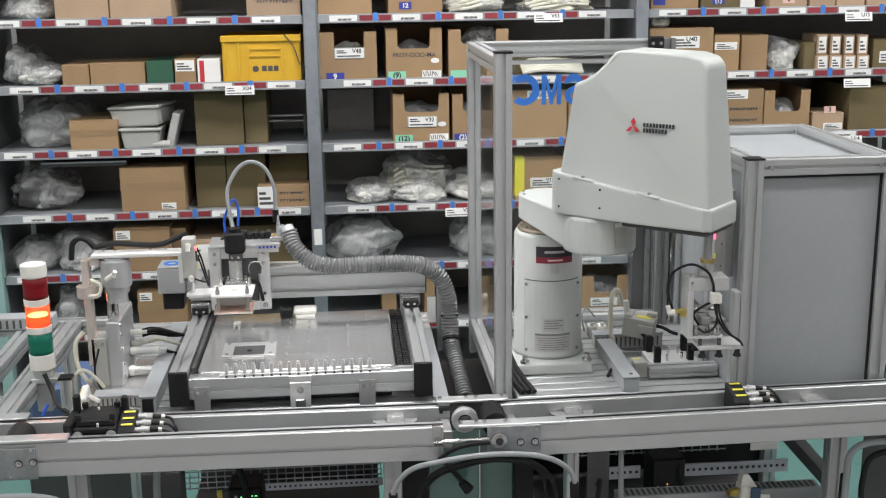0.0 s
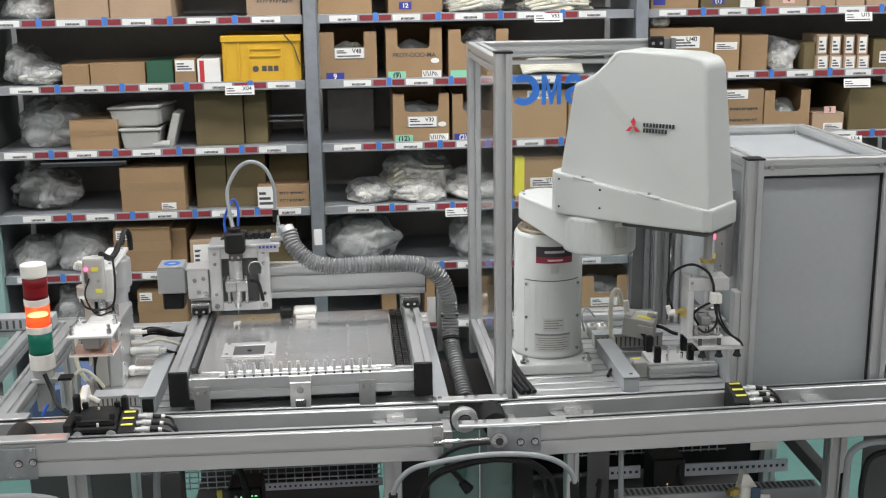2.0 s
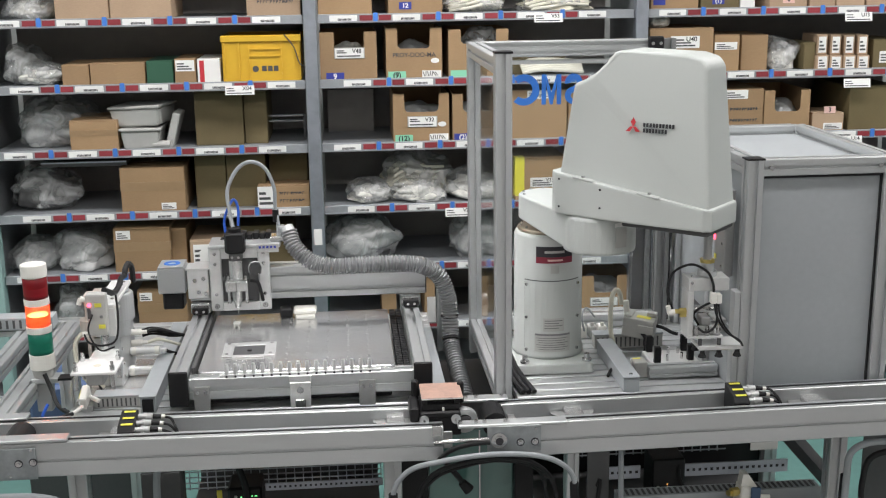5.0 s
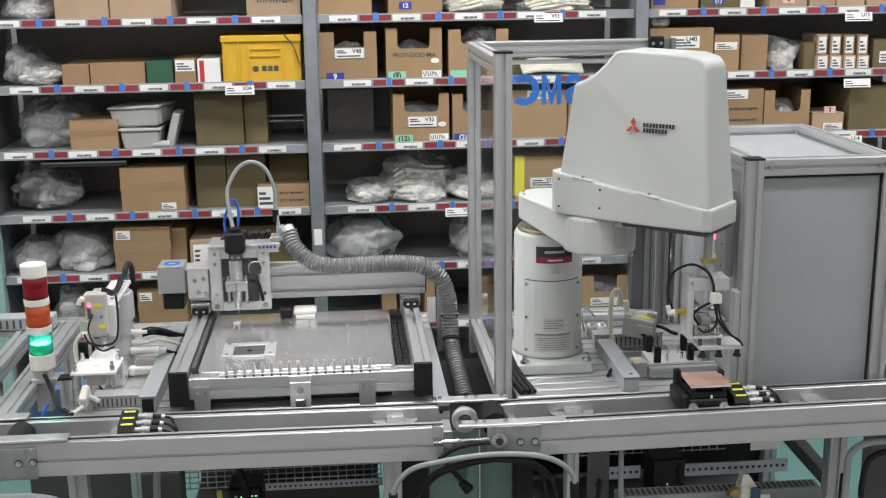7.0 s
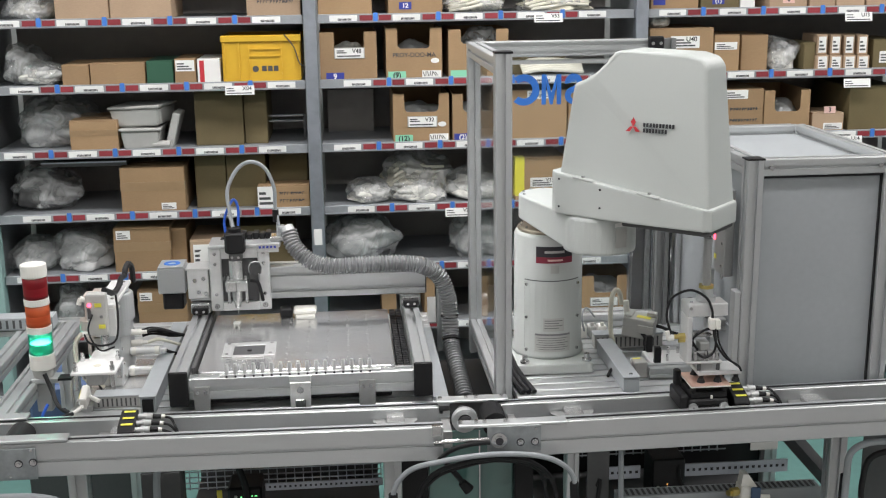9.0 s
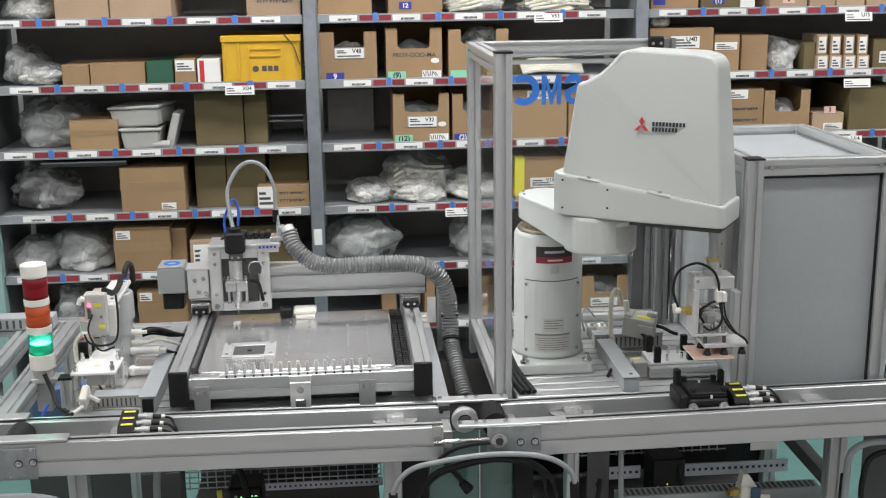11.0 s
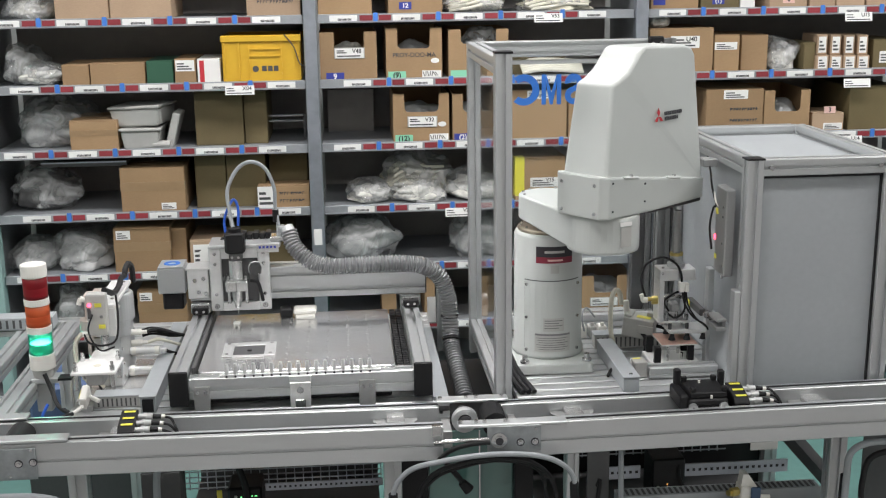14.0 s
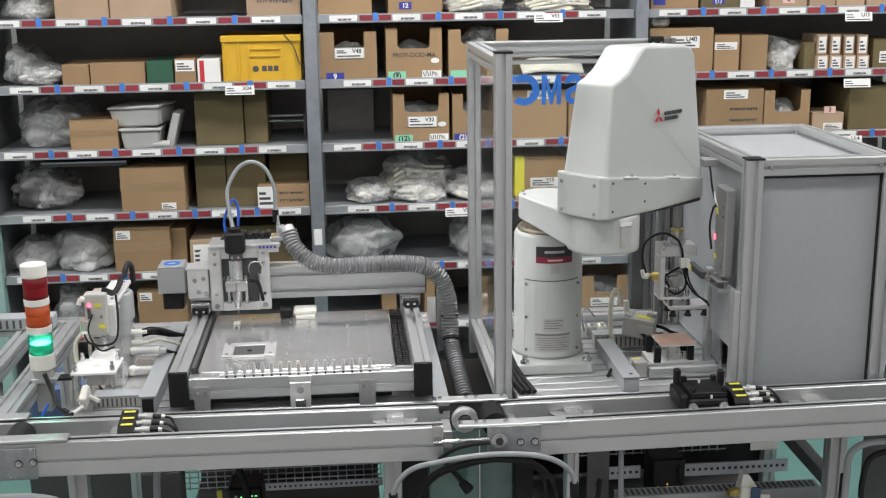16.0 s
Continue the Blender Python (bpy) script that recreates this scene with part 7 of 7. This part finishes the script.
def lower():
    t = thing("control_panel_rack", -0.2, 0.45, 0.0, "lower control rack with mesh, rails and a black controller", "control rack")
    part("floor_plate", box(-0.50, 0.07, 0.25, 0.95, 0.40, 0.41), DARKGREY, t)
    # added dark sheet, hides the floor and stands in for under-table shade
    part("rear_panel", box(-0.50, 0.07, 0.93, 0.94, 0.0, 0.49), DARKGREY, t, "dark sheet added for the shade under the table")
    r = part("perforated_rail", box(-0.26, 0.075, 0.50, 0.505, 0.562, 0.585, 0.001), GALV, t, "perforated mounting rail")
    for k in range(22):
        part("rail_slot", box(-0.25 + k * 0.0145, -0.244 + k * 0.0145, 0.4988, 0.4998, 0.571, 0.577), INK, r)
    m = part("mesh_panel", join(*[box(-0.56, 0.075, 0.55, 0.553, 0.555 + 0.017 * k, 0.558 + 0.017 * k) for k in range(4)]), GALV, t, "wire mesh panel")
    for k in range(26):
        part("mesh_wire", box(-0.555 + k * 0.025, -0.552 + k * 0.025, 0.5535, 0.556, 0.55, 0.62), GALV, t)
    c = part("controller", box(-0.36, -0.265, 0.44, 0.54, 0.45, 0.603, 0.006), BLACK, t, "black controller with green lights")
    part("led", box(-0.325, -0.321, 0.4385, 0.4398, 0.573, 0.577), LED_GREEN, c)
    part("led", box(-0.297, -0.291, 0.4385, 0.4398, 0.577, 0.579), LED_GREEN, c)
    part("led", box(-0.285, -0.279, 0.4385, 0.4398, 0.577, 0.579), LED_GREEN, c)
    part("switch", box(-0.342, -0.334, 0.434, 0.4398, 0.56, 0.583, 0.002), PALEGREY, c)
    part("fat_cable", tube([(-0.335, 0.40, 0.85), (-0.325, 0.41, 0.70), (-0.31, 0.43, 0.62), (-0.30, 0.43, 0.55)], 0.01, 8), RUBBER, t)
    part("yellow_tag", box(-0.395, -0.38, 0.48, 0.483, 0.545, 0.58), YTAG, t)
    part("upright", beam("z", 0.0, 0.86, 0.068, 0.113, 0.10, 0.145), ALU, t)
    part("leg_plate", box(-0.55, -0.45, 0.22, 0.30, 0.5, 0.76, 0.002), DARKGREY, t)
    part("grey_cable", tube([(-0.47, 0.12, 0.86), (-0.49, 0.12, 0.80), (-0.495, 0.13, 0.70), (-0.49, 0.14, 0.6)], 0.009, 8), GREYHOSE, t)
    u = thing("lower_cabinet", 0.27, 0.4, 0.0, "dark low cabinet with pale green clear doors behind the cables", "cabinet")
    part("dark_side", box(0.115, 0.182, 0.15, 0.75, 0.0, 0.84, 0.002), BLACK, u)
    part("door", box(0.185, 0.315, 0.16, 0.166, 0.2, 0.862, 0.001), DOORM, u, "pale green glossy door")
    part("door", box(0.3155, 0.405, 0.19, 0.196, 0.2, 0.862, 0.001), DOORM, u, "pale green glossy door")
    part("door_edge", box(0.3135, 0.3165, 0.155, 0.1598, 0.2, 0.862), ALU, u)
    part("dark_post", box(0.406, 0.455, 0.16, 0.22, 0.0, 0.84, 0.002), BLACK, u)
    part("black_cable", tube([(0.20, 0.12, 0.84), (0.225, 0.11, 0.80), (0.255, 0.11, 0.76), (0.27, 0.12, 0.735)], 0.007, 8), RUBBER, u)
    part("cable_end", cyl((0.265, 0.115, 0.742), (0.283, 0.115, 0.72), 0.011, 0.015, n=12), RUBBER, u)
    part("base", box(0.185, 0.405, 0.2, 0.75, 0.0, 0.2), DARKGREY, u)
    # added black sheet that makes the gap between gantry and guard read as shade
    part("lid", box(0.185, 0.405, 0.2, 0.85, 0.80, 0.81, 0.002), BLACK, u, "black sheet added for the dark gap beside the gantry")
    a = thing("cable_arch", 0.32, -0.01, 0.0, "grey and black cables arching in front of the conveyor joint", "cables")
    part("grey_cable", tube([(0.085, -0.03, 0.60), (0.085, -0.03, 0.76), (0.092, -0.03, 0.81), (0.13, -0.035, 0.853), (0.20, -0.04, 0.872), (0.30, -0.04, 0.883), (0.40, -0.04, 0.88), (0.47, -0.04, 0.862), (0.515, -0.03, 0.82), (0.525, -0.03, 0.76), (0.525, -0.03, 0.60)], 0.0065, 10), GREYHOSE, a, "grey cable")
    part("plug", cyl((0.0852, -0.03, 0.74), (0.0852, -0.03, 0.79), 0.011, n=12), RUBBER, a)
    part("plug", cyl((0.5252, -0.03, 0.74), (0.522, -0.03, 0.795), 0.011, n=12), RUBBER, a)
    part("black_cable", tube([(0.14, -0.02, 0.60), (0.145, -0.02, 0.76), (0.18, -0.025, 0.83), (0.25, -0.03, 0.86), (0.34, -0.03, 0.868), (0.42, -0.03, 0.852), (0.47, -0.02, 0.80), (0.485, -0.02, 0.72), (0.485, -0.02, 0.6)], 0.006, 10), RUBBER, a, "black cable")
    part("black_cable", tube([(0.15, -0.01, 0.60), (0.155, -0.01, 0.76), (0.19, -0.015, 0.82), (0.26, -0.02, 0.848), (0.34, -0.02, 0.858), (0.42, -0.02, 0.84), (0.455, -0.01, 0.78), (0.465, -0.01, 0.6)], 0.0045, 10), RUBBER, a, "black cable")
    w = thing("low_cable", -0.8, -0.05, 0.0, "grey and black cables hanging at the conveyor end", "cables")
    part("grey_cable", tube([(-1.1, -0.05, 0.845), (-0.85, -0.05, 0.842), (-0.74, -0.05, 0.838), (-0.68, -0.05, 0.82), (-0.665, -0.05, 0.78), (-0.66, -0.05, 0.6)], 0.009, 10), GREYHOSE, w)
    part("black_cable", tube([(-0.86, -0.04, 0.84), (-0.78, -0.04, 0.832), (-0.72, -0.04, 0.81), (-0.69, -0.04, 0.76), (-0.68, -0.04, 0.6)], 0.009, 10), RUBBER, w)
    # right side
    r = thing("control_panel_rack", 0.85, 0.45, 0.0, "lower control rack with perforated rails, trunking and valves", "control rack")
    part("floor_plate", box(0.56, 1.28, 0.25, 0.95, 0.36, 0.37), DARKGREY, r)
    # black sheet added behind the rack to give the shade below the table
    part("rear_panel", box(0.56, 1.36, 0.93, 0.94, 0.0, 0.485), BLACK, r, "dark sheet added for the shade under the table")
    part("upright", beam("z", 0.0, 0.86, 0.53, 0.562, 0.10, 0.145), ALU, r)
    part("dark_panel", box(0.616, 0.676, 0.25, 0.256, 0.45, 0.86, 0.001), DARKGREY, r, "dark grey upright panel")
    part("dark_panel", box(1.43, 1.8, 0.35, 0.356, 0.2, 0.86, 0.001), DARKGREY, r, "dark grey upright panel")
    for x0, x1, z in ((0.70, 0.83, 0.542), (0.962, 1.275, 0.54)):
        q = part("perforated_rail", box(x0, x1, 0.50, 0.505, z, z + 0.04, 0.001), GALV, r, "perforated mounting rail")
        n = int((x1 - x0) / 0.018)
        for k in range(n):
            part("rail_slot", box(x0 + 0.006 + k * 0.018, x0 + 0.014 + k * 0.018, 0.4988, 0.4998, z + 0.017, z + 0.025), INK, q)
    m = part("mesh_panel", join(*[box(0.62, 1.12, 0.60, 0.603, 0.575 + 0.017 * k, 0.578 + 0.017 * k) for k in range(4)]), GALV, r, "wire mesh panel")
    for k in range(19):
        part("mesh_wire", box(0.625 + k * 0.026, 0.628 + k * 0.026, 0.6035, 0.606, 0.57, 0.64), GALV, r)
    c = part("controller", box(0.85, 0.945, 0.44, 0.54, 0.38, 0.625, 0.004), BLACK, r, "black controller with amber lights")
    for k in range(5):
        part("led", box(0.892, 0.895, 0.4385, 0.4398, 0.515 + 0.008 * k, 0.518 + 0.008 * k), LED_AMBER, c)
    part("switch", box(0.862, 0.87, 0.432, 0.4398, 0.50, 0.545, 0.002), PALEGREY, c)
    d = part("trunking", box(0.69, 1.245, 0.20, 0.25, 0.60, 0.635, 0.001), GREY, r, "slotted grey trunking")
    for k in range(36):
        part("trunking_slot", box(0.70 + k * 0.015, 0.707 + k * 0.015, 0.208, 0.242, 0.6352, 0.6362), DARKGREY, d)
    v = part("valve", spun(join(box(1.0, 1.045, 0.14, 0.19, 0.60, 0.672, 0.004), prism([(1.0, 0.672), (1.045, 0.672), (1.015, 0.705), (1.0, 0.705)], "y", 0.15, 0.18)), about(1.02, 0.16, 0.64, 0, 8, 0)), WHITE, r, "white pneumatic valve")
    part("valve_front", box(1.027, 1.052, 0.131, 0.1398, 0.62, 0.675, 0.002), BINBLUE, r)
    part("brass_fitting", join(cyl((1.0, 0.16, 0.655), (0.98, 0.155, 0.655), 0.012, n=8), cyl((0.98, 0.155, 0.655), (0.97, 0.15, 0.655), 0.008, n=10)), BRASS, r)
    part("fitting", join(cyl((1.052, 0.14, 0.645), (1.078, 0.135, 0.645), 0.008, n=10), cyl((1.052, 0.14, 0.63), (1.078, 0.135, 0.63), 0.008, n=10)), WHITE, r)
    part("valve_base", box(0.95, 1.22, 0.11, 0.195, 0.585, 0.5995, 0.002), PALEGREY, r)
    part("card", box(0.99, 1.06, 0.06, 0.062, 0.815, 0.857), PAPER, r, "white card under the rail")
    part("diagonal_strut", beam_between((1.20, 0.47, 0.74), (1.40, 0.47, 0.51), 0.02), DARKGREY, r)
    part("upright", beam("z", 0.0, 0.862, 1.218, 1.263, 0.10, 0.145), ALU, r)
    part("grey_cable", tube([(0.655, 0.05, 0.86), (0.657, 0.05, 0.78), (0.658, 0.05, 0.7), (0.658, 0.05, 0.55)], 0.007, 8), GREYHOSE, r)
    part("plug", cyl((0.658, 0.05, 0.64), (0.658, 0.05, 0.70), 0.012, n=12), RUBBER, r)
    part("black_cable", tube([(0.60, 0.06, 0.74), (0.605, 0.055, 0.755), (0.598, 0.05, 0.70), (0.588, 0.05, 0.6)], 0.006, 8), RUBBER, r)
    part("black_cable", tube([(0.93, 0.45, 0.62), (0.925, 0.43, 0.57), (0.95, 0.40, 0.53), (0.98, 0.36, 0.53)], 0.006, 8), RUBBER, r)
    e = thing("end_cable", 1.3, 0.0, 0.0, "grey and black cables hanging at the far conveyor end", "cables")
    part("grey_cable", tube([(1.235, 0.04, 0.60), (1.237, 0.04, 0.74), (1.242, 0.04, 0.80), (1.27, 0.03, 0.83), (1.33, 0.03, 0.836), (1.5, 0.03, 0.835)], 0.009, 10), GREYHOSE, e)
    part("black_cable", tube([(1.235, 0.05, 0.55), (1.235, 0.05, 0.65), (1.237, 0.05, 0.74)], 0.011, 10), RUBBER, e)
    part("black_cable", tube([(1.285, 0.05, 0.66), (1.285, 0.05, 0.72), (1.30, 0.05, 0.78), (1.36, 0.05, 0.80), (1.45, 0.05, 0.80)], 0.008, 10), RUBBER, e)
    part("blue_ring", cyl((1.285, 0.05, 0.655), (1.285, 0.05, 0.668), 0.010, n=12), BLUETUBE, e)
    part("brass_plug", cyl((1.285, 0.05, 0.625), (1.285, 0.05, 0.655), 0.009, n=12), BRASS, e)
    part("socket_box", box(1.255, 1.36, 0.02, 0.12, 0.5, 0.625, 0.004), WHITE, e, "white socket box")


BINBLUE = mat("slate_blue_plastic", (0.05, 0.09, 0.16), 0.5)
DOORM = mat("pale_green_door", (0.10, 0.20, 0.18), 0.1, 0, 0.03, 20, coat=0.5)
lower()


# ---- what moves ----
def motions():
    a0 = math.degrees(math.atan2(J2[1] - J1[1], J2[0] - J1[0]))

    def upper(d):
        return pose(0, 0, 1.335 - 0.925, 0, 0, d)

    def fore(d, h):
        a = radians(a0 + d)
        n = math.hypot(J2[0] - J1[0], J2[1] - J1[1])
        return pose(n * math.cos(a), n * math.sin(a), 1.40 - 0.925, 0, 0, h)
    turn = [(0, 0, -42), (9.2, 0, -42), (10.6, 0, -42), (11.0, 0.5, -33), (11.3, 1.0, -12), (11.5, 1.8, 23.5), (11.7, 2.1, 32), (11.9, 2.3, 36), (12.1, 2.4, 38.5), (16, 2.4, 38.5)]
    walk(upper_arm, [(t, upper(d)) for t, d, h in turn])
    walk(forearm, [(t, fore(d, h)) for t, d, h in turn])

    # robot gripper and the spindle's end: over the belt, down, up, over the fixture, down, up
    def tip(d, h):
        f = (h + 42) / 80.5
        a, b, reach = radians(a0 + d), radians(-35.3 + 70.3 * f), 0.281 + 0.025 * f
        n = math.hypot(J2[0] - J1[0], J2[1] - J1[1])
        return J1[0] + n * math.cos(a) + reach * math.cos(b), J1[1] + n * math.sin(a) + reach * math.sin(b)

    def heading(t):
        for (ta, da, ha), (tb, db, hb) in zip(turn, turn[1:]):
            if ta <= t <= tb:
                f = (t - ta) / (tb - ta)
                return tip(da + f * (db - da), ha + f * (hb - ha))
        return tip(*turn[-1][1:])
    lifts = [(0, 0.006), (7.3, 0.006), (7.5, -0.007), (7.75, -0.026), (8.0, -0.046), (8.2, -0.056), (8.4, -0.059), (9.2, -0.059), (9.6, -0.04), (10.2, 0.0), (10.6, 0), (11.0, 0), (11.3, 0), (11.5, -0.002), (11.7, -0.004),
             (11.9, -0.005), (12.05, -0.008), (12.2, -0.02), (12.35, -0.037), (12.5, -0.05), (12.7, -0.06), (12.9, -0.063), (13.8, -0.063), (14.3, -0.063), (14.5, -0.046), (14.75, -0.023), (15.0, -0.004), (15.3, 0.004), (15.5, 0.005), (16, 0.005)]

    def grip(t):
        x, y = heading(t)
        return x + 0.002 - 0.006 * min(1, max(0, (y - 0.094) / 0.34)), y
    walk(gripper_ob, [(t, pose(*grip(t), 1.26 + dz)) for t, dz in lifts])

    # swing arm of the left station
    swing = [(0, 0, 0), (0.2, -3, 0), (0.4, -9, 0), (0.6, -18, 0), (0.8, -28, 0), (1.0, -38, 0), (1.2, -48, 0), (1.4, -62, 0), (1.6, -76, 0), (1.8, -86, 0), (2.0, -90, 0), (3.3, -90, 0),
             (3.5, -90, -0.03), (3.7, -90, -0.118), (3.8, -90, -0.125), (3.9, -90, -0.115), (4.2, -90, -0.09), (16, -90, -0.09)]
    ox, oy, oz = ORG[pick_ob.name]
    walk(swing_arm, [(t, pose(SW[0] - ox, SW[1] - oy, 1.2915 - oz + z, 0, 0, a)) for t, a, z in swing])
    walk(lift_post, [(t, pose(SW[0] - ox, SW[1] - oy, 1.0 - oz + z)) for t, a, z in swing])

    # pallet on the belts
    trip = [(0, PAL0), (3.75, PAL0), (3.8, PAL0), (3.9, -0.295), (4.0, -0.245), (4.1, -0.2), (4.2, -0.155), (5.0, 0.212), (5.9, 0.624), (6.2, 0.762), (6.3, 0.806), (6.4, 0.85), (6.5, 0.875), (16, 0.875)]
    walk(pallet_ob, [(t, pose(x, 0.083, 0.9042)) for t, x in trip])

    # circuit board: with the swing arm, then the pallet, then the robot
    r = 0.30
    rows = [(t, pose(SW[0] + r * math.cos(radians(a)), SW[1] + r * math.sin(radians(a)), 1.137 + z, 0, 0, a)) for t, a, z in swing if t < 3.75]
    rest = pose(PAL0, 0.095, 1.012, 0, 0, -90)
    rows += [(3.75, rest)]
    rows += [(t, pose(x, 0.09, 0.996, 0, 0, -90)) for t, x in trip if 3.8 < t < 7]
    rows += [(8.8, pose(0.875, 0.09, 0.996, 0, 0, -90)), (9.2, pose(0.872, 0.091, 0.996, 0, 0, -90))]
    for t, dz in lifts:
        if 9.3 < t < 14.35:
            rows.append((t, pose(*heading(t), 1.055 + dz - (0.005 if t > 12.8 else 0), 0, 0, -90)))
    gx, gy = heading(14)
    rows += [(14.5, pose(gx - 0.003, gy, 0.985, 0, 0, -90)), (16, pose(gx - 0.003, gy, 0.985, 0, 0, -90))]
    walk(board_ob, rows)

    # hatch of the cabinet and the lit tier of the signal tower
    hx, hy, hz = hatch_ob.location
    walk(hatch_ob, [(0, pose(hx, hy, hz + 0.02)), (15.1, pose(hx, hy, hz + 0.02)), (15.4, pose(hx, hy, hz + 0.04)), (15.6, pose(hx, hy, hz + 0.09)), (15.9, pose(hx, hy, hz + 0.125)), (16, pose(hx, hy, hz + 0.125))])
    cx, cy, cz = ORG[tower.name]
    walk(core, [(0, pose(0, 0, 1.128 - cz)), (5.1, pose(0, 0, 1.128 - cz)), (5.3, pose(0, 0, 1.05 - cz)), (16, pose(0, 0, 1.05 - cz))])


motions()
